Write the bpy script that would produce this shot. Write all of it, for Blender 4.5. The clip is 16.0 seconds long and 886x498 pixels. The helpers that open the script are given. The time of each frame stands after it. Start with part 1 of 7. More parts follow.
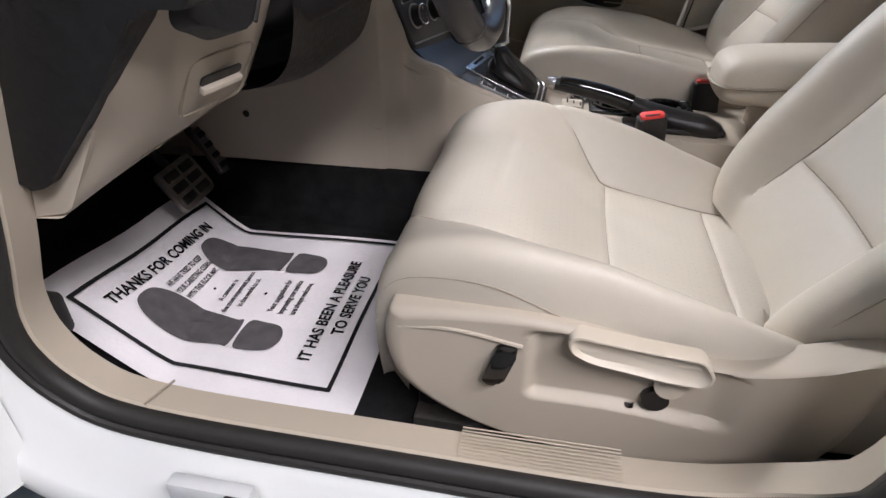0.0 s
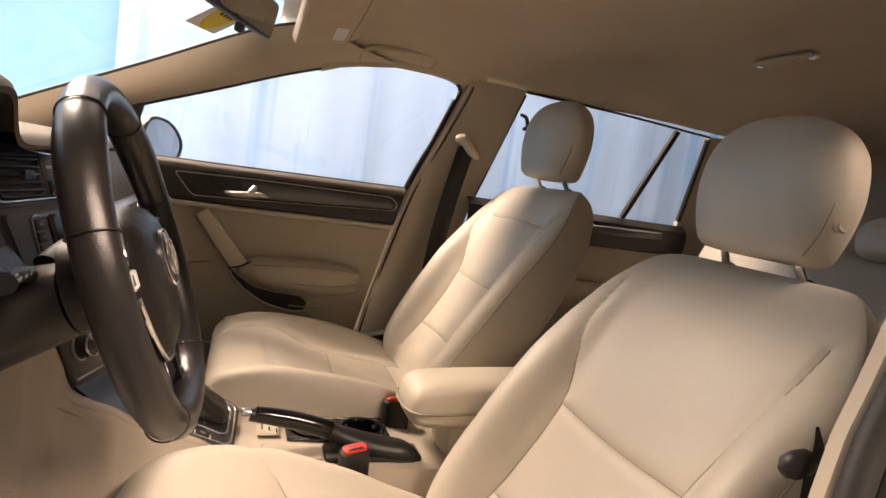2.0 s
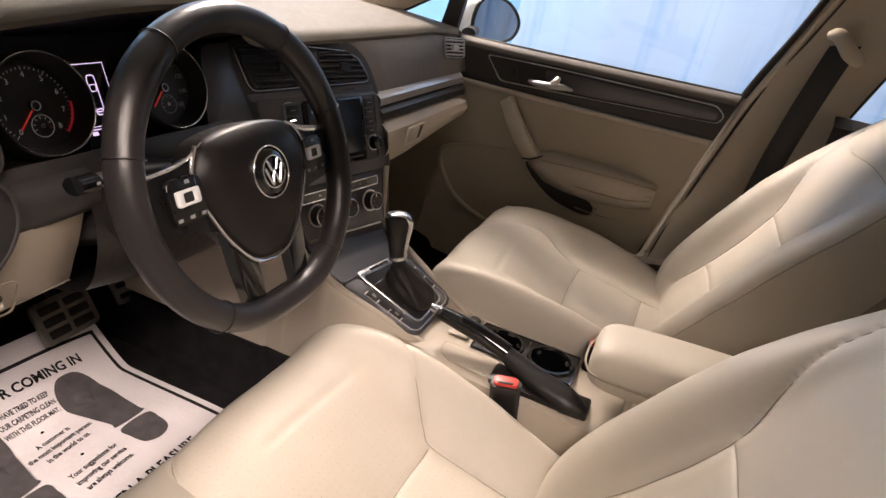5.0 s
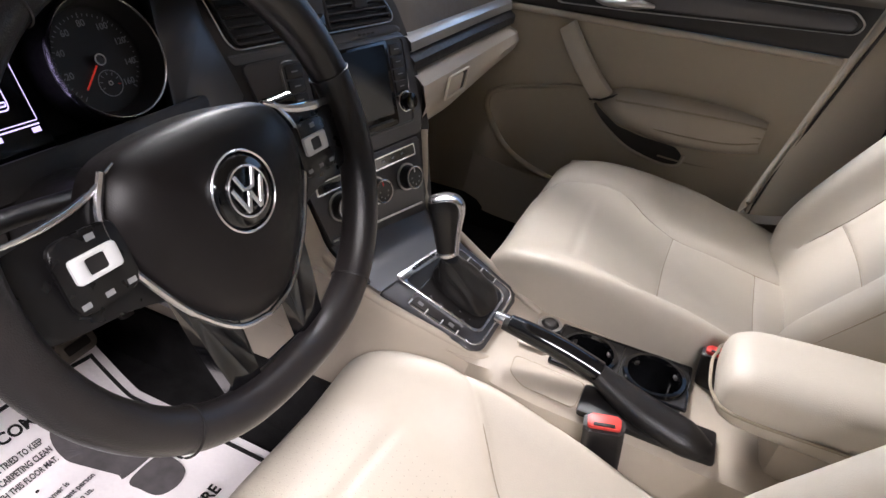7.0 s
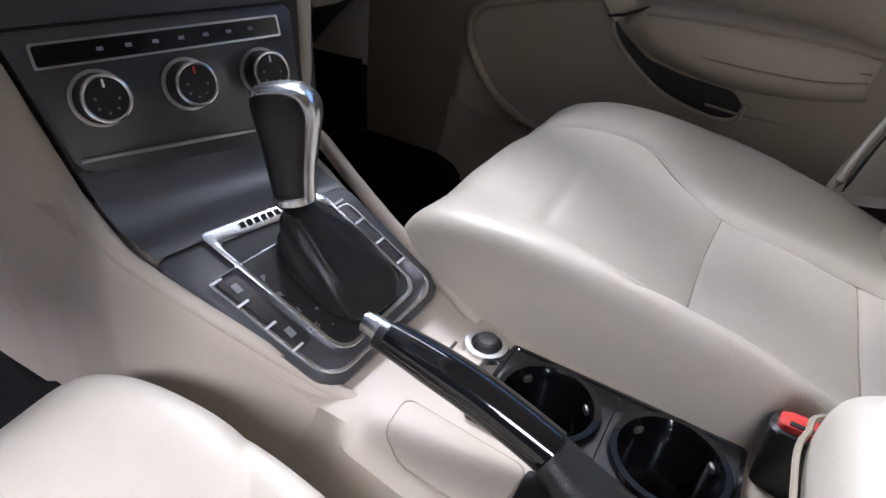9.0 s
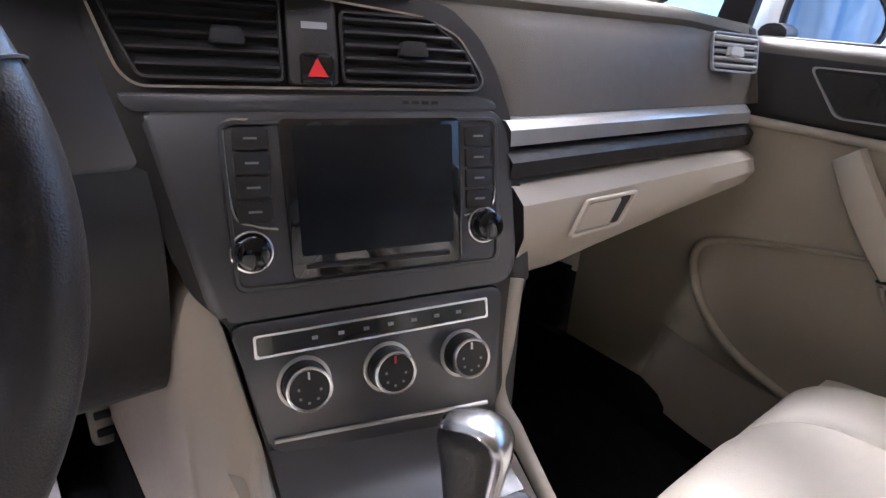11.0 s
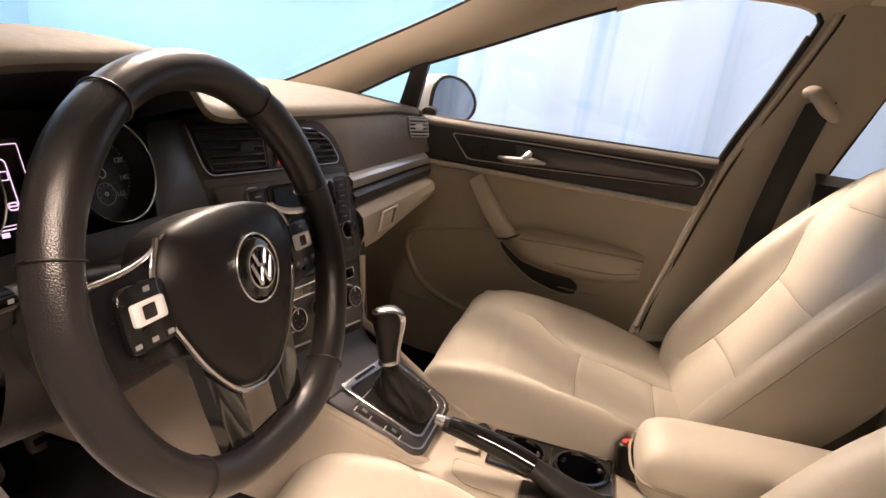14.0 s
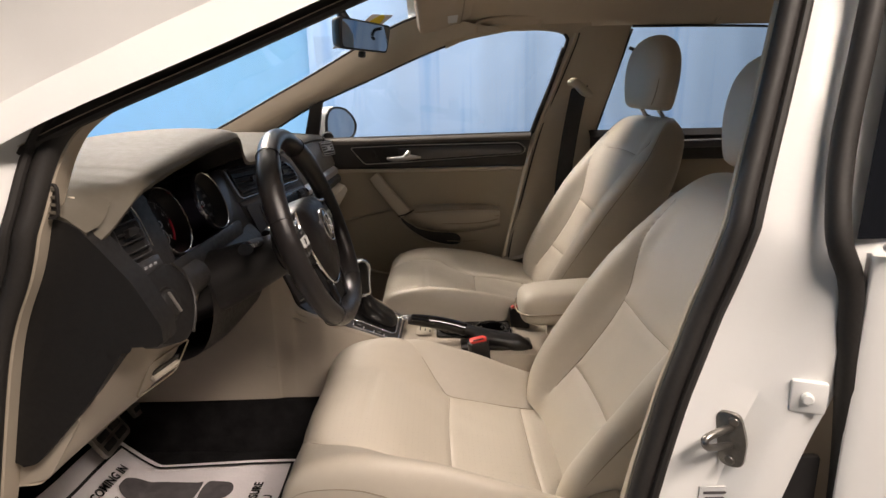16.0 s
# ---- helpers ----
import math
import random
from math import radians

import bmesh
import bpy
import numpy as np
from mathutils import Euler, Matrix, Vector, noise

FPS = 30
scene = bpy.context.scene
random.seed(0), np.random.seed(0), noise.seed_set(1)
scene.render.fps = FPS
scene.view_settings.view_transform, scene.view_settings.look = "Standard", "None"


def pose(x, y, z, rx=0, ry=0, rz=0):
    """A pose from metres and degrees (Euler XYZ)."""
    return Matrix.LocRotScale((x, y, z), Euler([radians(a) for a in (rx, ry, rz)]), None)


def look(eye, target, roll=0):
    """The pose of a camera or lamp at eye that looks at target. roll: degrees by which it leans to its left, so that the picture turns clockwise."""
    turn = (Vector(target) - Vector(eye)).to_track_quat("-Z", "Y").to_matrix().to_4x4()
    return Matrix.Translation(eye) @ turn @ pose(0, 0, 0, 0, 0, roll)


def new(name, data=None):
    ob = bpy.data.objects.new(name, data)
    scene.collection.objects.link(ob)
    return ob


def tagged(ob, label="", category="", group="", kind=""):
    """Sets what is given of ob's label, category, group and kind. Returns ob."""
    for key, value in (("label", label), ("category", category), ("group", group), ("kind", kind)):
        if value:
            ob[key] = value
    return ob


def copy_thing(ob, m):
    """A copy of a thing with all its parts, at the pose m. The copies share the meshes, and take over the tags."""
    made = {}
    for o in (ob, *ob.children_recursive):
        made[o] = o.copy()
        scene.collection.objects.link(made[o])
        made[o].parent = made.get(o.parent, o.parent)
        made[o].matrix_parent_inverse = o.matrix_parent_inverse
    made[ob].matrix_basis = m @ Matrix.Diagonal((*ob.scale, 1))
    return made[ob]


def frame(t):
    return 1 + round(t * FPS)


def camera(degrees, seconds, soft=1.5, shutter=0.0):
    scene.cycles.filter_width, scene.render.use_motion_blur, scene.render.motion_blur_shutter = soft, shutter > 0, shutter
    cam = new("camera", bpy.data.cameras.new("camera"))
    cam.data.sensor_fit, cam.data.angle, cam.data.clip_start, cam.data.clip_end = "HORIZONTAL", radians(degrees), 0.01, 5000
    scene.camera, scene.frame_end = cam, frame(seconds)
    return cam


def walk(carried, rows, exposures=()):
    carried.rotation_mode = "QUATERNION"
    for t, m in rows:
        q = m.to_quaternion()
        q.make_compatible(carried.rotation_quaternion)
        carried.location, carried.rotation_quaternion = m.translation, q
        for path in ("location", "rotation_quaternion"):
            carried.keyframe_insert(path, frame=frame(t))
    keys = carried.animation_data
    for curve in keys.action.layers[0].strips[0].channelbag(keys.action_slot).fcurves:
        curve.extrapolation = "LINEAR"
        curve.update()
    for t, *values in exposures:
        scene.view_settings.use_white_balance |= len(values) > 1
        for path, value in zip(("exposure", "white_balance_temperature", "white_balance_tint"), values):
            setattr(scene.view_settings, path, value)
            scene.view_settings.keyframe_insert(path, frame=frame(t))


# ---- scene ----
cam = camera(74.0, 16.0)
PATH = [
    (0, (0.125, -1.139, 0.883), (-0.197, 0.511, -0.199), -0.1),
    (0.5, (0.127, -1.075, 0.894), (0.317, 0.698, -0.012), 2.4),
    (1, (0.082, -1.045, 0.933), (0.635, 0.794, 0.373), 7.0),
    (1.5, (0.064, -1.034, 0.981), (0.719, 0.826, 0.648), 8.3),
    (2, (0.063, -1.037, 0.996), (0.733, 0.833, 0.77), 8.6),
    (2.5, (0.083, -1.067, 1.012), (0.688, 0.826, 0.788), 8.0),
    (3, (0.159, -1.081, 1.056), (0.564, 0.847, 0.713), 7.6),
    (3.5, (0.25, -1.054, 1.089), (0.436, 0.875, 0.595), 8.0),
    (4, (0.331, -1.027, 1.115), (0.288, 0.868, 0.476), 9.0),
    (4.5, (0.376, -0.972, 1.121), (0.085, 0.853, 0.356), 10.0),
    (5, (0.402, -0.901, 1.128), (-0.157, 0.81, 0.255), 11.1),
    (5.2, (0.41, -0.88, 1.133), (-0.251, 0.776, 0.228), 11.1),
    (7.3, (0.253, -0.594, 1.055), (-0.334, 0.965, -0.048), 4.2),
    (7.5, (0.243, -0.550, 1.018), (-0.268, 1.035, -0.092), 2.2),
    (8, (0.28, -0.448, 0.926), (-0.222, 1.141, -0.179), -2.6),
    (8.5, (0.303, -0.361, 0.861), (-0.28, 1.211, -0.229), 0.4),
    (9, (0.305, -0.282, 0.839), (-0.439, 1.22, -0.251), 7.0),
    (9.5, (0.299, -0.23, 0.835), (-0.728, 1.133, -0.207), 7.9),
    (10, (0.267, -0.19, 0.859), (-1.023, 1.05, -0.035), 5.0),
    (10.2, (0.25, -0.176, 0.884), (-1.112, 1.005, 0.017), 4.0),
    (12.3, (0.213, -0.379, 1.001), (-1.126, 0.961, 0.359), 9.1),
    (12.5, (0.224, -0.425, 1.011), (-1.06, 0.956, 0.347), 10.5),
    (13, (0.247, -0.549, 1.034), (-0.881, 0.97, 0.385), 12.5),
    (13.5, (0.257, -0.645, 1.057), (-0.535, 1.086, 0.444), 12.8),
    (14, (0.262, -0.794, 1.056), (-0.169, 1.076, 0.494), 8.4),
    (14.5, (0.237, -0.939, 1.057), (0.088, 0.993, 0.564), 1.5),
    (15, (0.209, -1.145, 1.053), (0.261, 0.814, 0.651), -1.4),
    (15.5, (0.194, -1.316, 1.055), (0.287, 0.627, 0.591), -0.6),
    (16, (0.205, -1.416, 1.103), (0.218, 0.517, 0.588), -1.1),
]
EXPOSURES = [(0.0, 0.16, 6000, 15), (0.5, 0.28, 6200, 16), (1.0, 0.35, 6500, 17), (1.4, 0.50, 7700, 20), (1.8, 0.60, 8700, 24), (3.0, 0.50, 9200, 27), (4.5, 0.38, 8100, 25), (5.2, 0.44, 7200, 22), (7.3, 0.70, 6100, 17), (9.0, 0.68, 5550, 16), (9.6, 0.88, 5450, 16), (10.2, 1.52, 5400, 17), (12.3, 1.44, 7000, 25), (13.1, 1.33, 7100, 23), (13.45, 0.98, 6500, 20), (13.9, 0.68, 8300, 25), (15.0, 0.38, 9800, 35), (16.0, -0.08, 7400, 18)]
walk(cam, [(t, look(eye, target, roll)) for t, eye, target, roll in PATH], EXPOSURES)

# ---- world and lamps ----
def area_lamp(name, eye, target, sx, sy, watts, colour):
    data = bpy.data.lights.new(name, "AREA")
    data.shape, data.size, data.size_y, data.energy, data.color = "RECTANGLE", sx, sy, watts, colour
    ob = new(name, data)
    ob.matrix_world = look(eye, target)
    return ob


world = bpy.data.worlds.new("world")
scene.world = world
world.use_nodes = True
world.node_tree.nodes["Background"].inputs[0].default_value = (0.75, 0.85, 1.0, 1)
world.node_tree.nodes["Background"].inputs[1].default_value = 0.25

# assumed ceiling fittings, out of view: over the car's nose, beside the open door, and over the far side
LAMPS = [
    ((-1.2, 1.55, 3.15), (0.3, 0.1, 0.6), 0.5, 1.8, 235, (1.0, 0.98, 0.92)),
    ((1.5, -2.3, 3.15), (-0.2, -0.5, 0.3), 2.4, 0.5, 170, (1.0, 0.95, 0.90)),
    # the last two are added to brighten the sheeting and the wall corner
    ((1.2, 1.9, 3.15), (1.2, 2.7, 1.2), 5.0, 0.4, 28, (0.94, 0.97, 1.0)),
    ((-3.5, 1.9, 3.15), (-4.0, 3.0, 1.0), 0.4, 2.4, 210, (0.94, 0.97, 1.0)),
]
for eye, target, sx, sy, watts, colour in LAMPS:
    area_lamp("ceiling_lamp", eye, target, sx, sy, watts, colour)


# ---- materials ----
def srgb(r, g, b):
    return tuple(c / 12.92 if c <= 0.04045 else ((c + 0.055) / 1.055) ** 2.4 for c in (r / 255, g / 255, b / 255)) + (1.0,)


def material(name, colour, rough=0.5, metal=0.0, vary=0.12, scale=6.0, grain=0.0, grain_scale=900.0, coat=0.0, specular=0.5):
    """Principled paint with stains and wear at two scales, and a fine relief."""
    m = bpy.data.materials.new(name)
    m.use_nodes = True
    nt = m.node_tree
    b = nt.nodes["Principled BSDF"]
    b.inputs["Roughness"].default_value, b.inputs["Metallic"].default_value = rough, metal
    b.inputs["Coat Weight"].default_value = coat
    b.inputs["Specular IOR Level"].default_value = specular
    co = nt.nodes.new("ShaderNodeTexCoord")
    big, small = nt.nodes.new("ShaderNodeTexNoise"), nt.nodes.new("ShaderNodeTexNoise")
    for n, s, d in ((big, scale, 4), (small, scale * 14, 5)):
        n.inputs["Scale"].default_value, n.inputs["Detail"].default_value = s, d
        nt.links.new(co.outputs["Object"], n.inputs["Vector"])
    add = nt.nodes.new("ShaderNodeMath")
    add.operation = "MULTIPLY_ADD"
    nt.links.new(small.outputs["Fac"], add.inputs[0])
    add.inputs[1].default_value = 0.4
    nt.links.new(big.outputs["Fac"], add.inputs[2])
    ramp = nt.nodes.new("ShaderNodeMapRange")
    ramp.inputs["From Min"].default_value, ramp.inputs["From Max"].default_value = 0.45, 0.95
    ramp.inputs["To Min"].default_value, ramp.inputs["To Max"].default_value = 1 - vary, 1 + vary
    nt.links.new(add.outputs[0], ramp.inputs["Value"])
    mul = nt.nodes.new("ShaderNodeVectorMath")
    mul.operation = "SCALE"
    mul.inputs[0].default_value = colour[:3]
    nt.links.new(ramp.outputs["Result"], mul.inputs["Scale"])
    nt.links.new(mul.outputs["Vector"], b.inputs["Base Color"])
    rr = nt.nodes.new("ShaderNodeMapRange")
    rr.inputs["From Min"].default_value, rr.inputs["From Max"].default_value = 0.3, 0.75
    rr.inputs["To Min"].default_value, rr.inputs["To Max"].default_value = max(0.02, rough - (0.08 if rough > 0.4 else 0.01)), min(1.0, rough + (0.08 if rough > 0.4 else 0.01))
    nt.links.new(small.outputs["Fac"], rr.inputs["Value"])
    nt.links.new(rr.outputs["Result"], b.inputs["Roughness"])
    if grain:
        v = nt.nodes.new("ShaderNodeTexVoronoi")
        v.inputs["Scale"].default_value = grain_scale
        nt.links.new(co.outputs["Object"], v.inputs["Vector"])
        mixh = nt.nodes.new("ShaderNodeMath")
        mixh.operation = "MULTIPLY_ADD"
        nt.links.new(big.outputs["Fac"], mixh.inputs[0])
        mixh.inputs[1].default_value = 0.8
        nt.links.new(v.outputs["Distance"], mixh.inputs[2])
        bump = nt.nodes.new("ShaderNodeBump")
        bump.inputs["Strength"].default_value, bump.inputs["Distance"].default_value = grain, 0.0006
        nt.links.new(mixh.outputs[0], bump.inputs["Height"])
        nt.links.new(bump.outputs["Normal"], b.inputs["Normal"])
    return m


def glowing(name, colour, strength):
    m = bpy.data.materials.new(name)
    m.use_nodes = True
    b = m.node_tree.nodes["Principled BSDF"]
    b.inputs["Base Color"].default_value = colour
    b.inputs["Emission Color"].default_value = colour
    b.inputs["Emission Strength"].default_value = strength
    return m


def pane(name, tint, gloss=0.08):
    m = bpy.data.materials.new(name)
    m.use_nodes = True
    nt = m.node_tree
    nt.nodes.remove(nt.nodes["Principled BSDF"])
    clear, shine, mix = (nt.nodes.new(f"ShaderNode{k}") for k in ("BsdfTransparent", "BsdfGlossy", "MixShader"))
    clear.inputs[0].default_value, shine.inputs["Roughness"].default_value = tint, 0.02
    mix.inputs[0].default_value = gloss
    nt.links.new(clear.outputs[0], mix.inputs[1])
    nt.links.new(shine.outputs[0], mix.inputs[2])
    nt.links.new(mix.outputs[0], nt.nodes["Material Output"].inputs[0])
    return m


def streaked_sheet(name):
    """Blue wall hung with milky sheeting: soft uneven vertical streaks, stains and a faint mottling."""
    m = material(name, srgb(140, 180, 225), 0.55)
    nt = m.node_tree
    b = nt.nodes["Principled BSDF"]
    co = nt.nodes.new("ShaderNodeTexCoord")
    out = []
    for sx, sz, sc in ((1.0, 0.07, 2.2), (1.0, 0.03, 9.0), (1.0, 0.5, 1.1)):
        mp, n = nt.nodes.new("ShaderNodeMapping"), nt.nodes.new("ShaderNodeTexNoise")
        mp.inputs["Scale"].default_value = (sx, sx, sz)
        n.inputs["Scale"].default_value, n.inputs["Detail"].default_value = sc, 2
        n.inputs["Distortion"].default_value = 0.4
        nt.links.new(co.outputs["Object"], mp.inputs["Vector"])
        nt.links.new(mp.outputs["Vector"], n.inputs["Vector"])
        out.append(n)
    s1, s2 = nt.nodes.new("ShaderNodeMath"), nt.nodes.new("ShaderNodeMath")
    for s, a, w, c in ((s1, out[0], 0.75, out[1]), (s2, out[2], 0.35, s1)):
        s.operation = "MULTIPLY_ADD"
        nt.links.new(a.outputs["Fac"] if a is not s1 else a.outputs[0], s.inputs[0])
        s.inputs[1].default_value = w
        nt.links.new(c.outputs["Fac"] if c is not s1 else c.outputs[0], s.inputs[2])
    ramp = nt.nodes.new("ShaderNodeValToRGB")
    ramp.color_ramp.elements[0].position, ramp.color_ramp.elements[0].color = 0.86, srgb(92, 146, 205)
    ramp.color_ramp.elements[1].position, ramp.color_ramp.elements[1].color = 1.22, srgb(146, 180, 218)
    half = nt.nodes.new("ShaderNodeMath")
    half.operation = "MULTIPLY"
    half.inputs[1].default_value = 1.0
    nt.links.new(s2.outputs[0], half.inputs[0])
    nt.links.new(half.outputs[0], ramp.inputs["Fac"])
    ramp.color_ramp.elements[0].position, ramp.color_ramp.elements[1].position = 0.74, 1.10
    nt.links.new(ramp.outputs["Color"], b.inputs["Base Color"])
    return m




def perforated(name, centre):
    """The seat leather, with faint rows of small holes over the middle of a cushion."""
    m = material(name, srgb(188, 179, 165), 0.48, vary=0.05, scale=5, grain=0.22, grain_scale=700)
    nt = m.node_tree
    b = nt.nodes["Principled BSDF"]
    co, vor, sep = nt.nodes.new("ShaderNodeTexCoord"), nt.nodes.new("ShaderNodeTexVoronoi"), nt.nodes.new("ShaderNodeSeparateXYZ")
    vor.voronoi_dimensions = "2D"
    vor.inputs["Scale"].default_value, vor.inputs["Randomness"].default_value = 95, 0.12
    nt.links.new(co.outputs["Object"], vor.inputs["Vector"])
    nt.links.new(co.outputs["Object"], sep.inputs[0])
    dot, off, size, inside, both = (nt.nodes.new("ShaderNodeMath") for _ in range(5))
    for node, op, a, v in ((dot, "LESS_THAN", vor.outputs["Distance"], 0.075), (off, "SUBTRACT", sep.outputs["Y"], centre), (size, "ABSOLUTE", off.outputs[0], 0), (inside, "LESS_THAN", size.outputs[0], 0.135)):
        node.operation = op
        nt.links.new(a, node.inputs[0])
        node.inputs[1].default_value = v
    both.operation = "MULTIPLY"
    nt.links.new(dot.outputs[0], both.inputs[0])
    nt.links.new(inside.outputs[0], both.inputs[1])
    mix = nt.nodes.new("ShaderNodeMix")
    mix.data_type = "RGBA"
    mix.inputs[7].default_value = srgb(170, 161, 147)
    old = b.inputs["Base Color"].links[0].from_socket
    nt.links.new(both.outputs[0], mix.inputs[0])
    nt.links.new(old, mix.inputs[6])
    nt.links.new(mix.outputs[2], b.inputs["Base Color"])
    return m


M_LEATHER = material("cream_leather", srgb(188, 179, 165), 0.48, vary=0.05, scale=5, grain=0.22, grain_scale=700)
M_SEAM = material("seam_thread", srgb(150, 139, 122), 0.7)
M_CREAM = material("cream_plastic", srgb(176, 165, 150), 0.55, vary=0.05, scale=4, grain=0.12, grain_scale=1100)
M_CREAM_LIGHT = material("cream_lid", srgb(194, 183, 167), 0.5, vary=0.04, scale=4)
M_HEADLINER = material("headliner_cloth", srgb(184, 169, 150), 0.95, vary=0.06, scale=5, grain=0.3, grain_scale=1500)
M_PILLAR = material("pillar_trim", srgb(178, 166, 149), 0.75, vary=0.05, scale=5, grain=0.15, grain_scale=1500)
M_DOORCARD = material("beige_door_panel", srgb(172, 160, 141), 0.6, vary=0.05, scale=4, grain=0.2, grain_scale=1000)
M_FASCIA = material("fascia_soft_face", srgb(94, 87, 79), 0.58, vary=0.06, scale=6, grain=0.35, grain_scale=800)
M_PAD = material("dash_soft_top", srgb(92, 86, 76), 0.66, specular=0.3, vary=0.06, scale=6, grain=0.35, grain_scale=800)
M_DARK = material("charcoal_plastic", srgb(40, 37, 36), 0.5, vary=0.10, scale=6, grain=0.25, grain_scale=900)
M_CAP = material("charcoal_end_cap", srgb(19, 17, 17), 0.6, vary=0.12, scale=8, grain=0.2, grain_scale=900)
M_BLACK = material("black_plastic", srgb(30, 28, 28), 0.45, vary=0.12, scale=8)
M_DASHFACE = material("graphite_panel", srgb(90, 89, 91), 0.36, metal=0.7, vary=0.02, scale=8)
M_SATIN = material("satin_black_spoke", srgb(17, 16, 17), 0.28, specular=0.4, vary=0.1)
M_GLOSS = material("piano_black", srgb(14, 14, 16), 0.08, vary=0.1, coat=0.5)
M_WHEEL = material("black_wheel_leather", srgb(36, 33, 33), 0.29, vary=0.12, scale=9, grain=0.25, grain_scale=900)
M_AIRBAG = material("airbag_cover", srgb(25, 22, 22), 0.42, specular=0.24, vary=0.05, scale=7, grain=0.10, grain_scale=900)
M_CHROME = material("satin_chrome", srgb(222, 222, 224), 0.24, metal=1.0, vary=0.05, scale=20)
M_SILVER = material("silver_paint", srgb(200, 197, 194), 0.32, metal=0.85, vary=0.05, scale=20)
M_BUTTON = material("pale_grey_button", srgb(205, 205, 205), 0.35, vary=0.04)
M_BOOT = material("black_boot_leather", srgb(24, 22, 22), 0.36, vary=0.2, scale=25, grain=0.4, grain_scale=600)
M_CARPET = material("black_carpet", srgb(31, 30, 31), 1.0, vary=0.35, scale=30, grain=1.0, grain_scale=500, specular=0.1)
M_RUBBER = material("seal_rubber", srgb(38, 35, 33), 0.62, vary=0.15, scale=15)
M_WHITE = material("white_car_paint", srgb(236, 236, 234), 0.36, vary=0.02, scale=3, coat=0.15)
M_RED = material("red_plastic", srgb(214, 66, 58), 0.4, vary=0.06)
M_REDPRINT = material("red_print", srgb(205, 40, 40), 0.5)
M_PAPER = material("paper_mat", srgb(236, 230, 232), 0.85, vary=0.05, scale=14, grain=0.6, grain_scale=120)
M_PRINT = material("grey_print", srgb(82, 78, 80), 0.9, vary=0.25, scale=45)
M_INK = material("black_print", srgb(22, 20, 22), 0.9, vary=0.2, scale=40)
M_PALEPRINT = material("pale_print", srgb(205, 205, 205), 0.6)
M_GREYPRINT = material("faint_print", srgb(128, 128, 130), 0.6)
M_SCREEN = material("dark_screen", srgb(20, 22, 26), 0.12, vary=0.1)
M_GLOW = glowing("display_glow", srgb(214, 200, 245), 0.9)
M_DIALPRINT = glowing("lit_dial_print", srgb(170, 168, 172), 0.10)
# faint glow given to the speedometer's unlit print, dimmer for its deeper face
M_DIMPRINT = glowing("dim_dial_print", srgb(120, 120, 124), 0.05)
M_REDARC = glowing("lit_red_arc", srgb(150, 34, 46), 0.22)
M_REDGLOW = glowing("needle_red", srgb(205, 56, 40), 0.22)
M_GLASS = pane("clear_glass", (0.97, 0.98, 0.98, 1))
M_MIRROR = material("mirror_glass", srgb(225, 228, 232), 0.03, metal=1.0, vary=0.01)
M_YELLOW = material("yellow_card", srgb(238, 214, 52), 0.7, vary=0.06)
M_STEEL = material("bare_steel", srgb(142, 138, 133), 0.35, metal=0.9, vary=0.25, scale=40)
M_BELT = material("black_webbing", srgb(26, 25, 26), 0.75, vary=0.2, scale=60, grain=0.5, grain_scale=700)
M_LAMP = material("lamp_cover", srgb(222, 220, 214), 0.25, vary=0.03)
M_WALL = streaked_sheet("streaked_blue_sheeting")
M_BLUEWALL = material("pale_blue_wall", srgb(114, 174, 218), 0.7, vary=0.10, scale=0.9)
M_BACKWALL = material("painted_wall", srgb(104, 105, 106), 0.8, vary=0.05, scale=0.8)
M_FLOOR = material("grey_concrete", srgb(112, 110, 107), 0.55, vary=0.15, scale=1.5, grain=0.4, grain_scale=90)
M_CEIL = material("grey_ceiling", srgb(150, 152, 152), 0.85, vary=0.03, scale=1.0)
M_TUBE = glowing("lamp_panel", (1.0, 0.97, 0.92, 1), 4.0)


# ---- mesh kit: a shape is (points, faces) ----
def cat(pts, n, closed=False):
    """A smooth curve of n points through the given ones."""
    p = np.array(pts, float)
    m = len(p)
    p = np.concatenate([p[-1:], p, p[:2]]) if closed else np.concatenate([2 * p[:1] - p[1:2], p, 2 * p[-1:] - p[-2:-1]])
    out = []
    for t in np.linspace(0, m if closed else m - 1, n, endpoint=not closed):
        i = min(int(t), (m if closed else m - 1) - 1)
        f = t - i
        a, b, c, d = p[i : i + 4]
        out.append(0.5 * (2 * b + (c - a) * f + (2 * a - 5 * b + 4 * c - d) * f * f + (3 * b - a - 3 * c + d) * f**3))
    return np.array(out)


def even(pts, n, k=2, passes=40):
    """A curve of n evenly spaced points, spaced along its first k coordinates and eased."""
    p = cat(pts, 40 * len(pts))
    s = np.concatenate([[0], np.cumsum(np.linalg.norm(np.diff(p[:, :k], axis=0), axis=1))])
    p = np.column_stack([np.interp(np.linspace(0, s[-1], n), s, c) for c in p.T])
    for _ in range(passes):
        p[1:-1] = 0.25 * p[:-2] + 0.5 * p[1:-1] + 0.25 * p[2:]
    return p


def lerp_at(xs, ys, x):
    return float(np.interp(x, xs, ys))


def sheet(P, cu=False, cv=False, flip=False):
    P = np.asarray(P, float)
    nu, nv = P.shape[:2]
    faces = []
    for i in range(nu if cu else nu - 1):
        for j in range(nv if cv else nv - 1):
            a, b = i * nv + j, i * nv + (j + 1) % nv
            c, d = ((i + 1) % nu) * nv + (j + 1) % nv, ((i + 1) % nu) * nv + j
            faces.append((d, c, b, a) if flip else (a, b, c, d))
    return P.reshape(-1, 3), faces


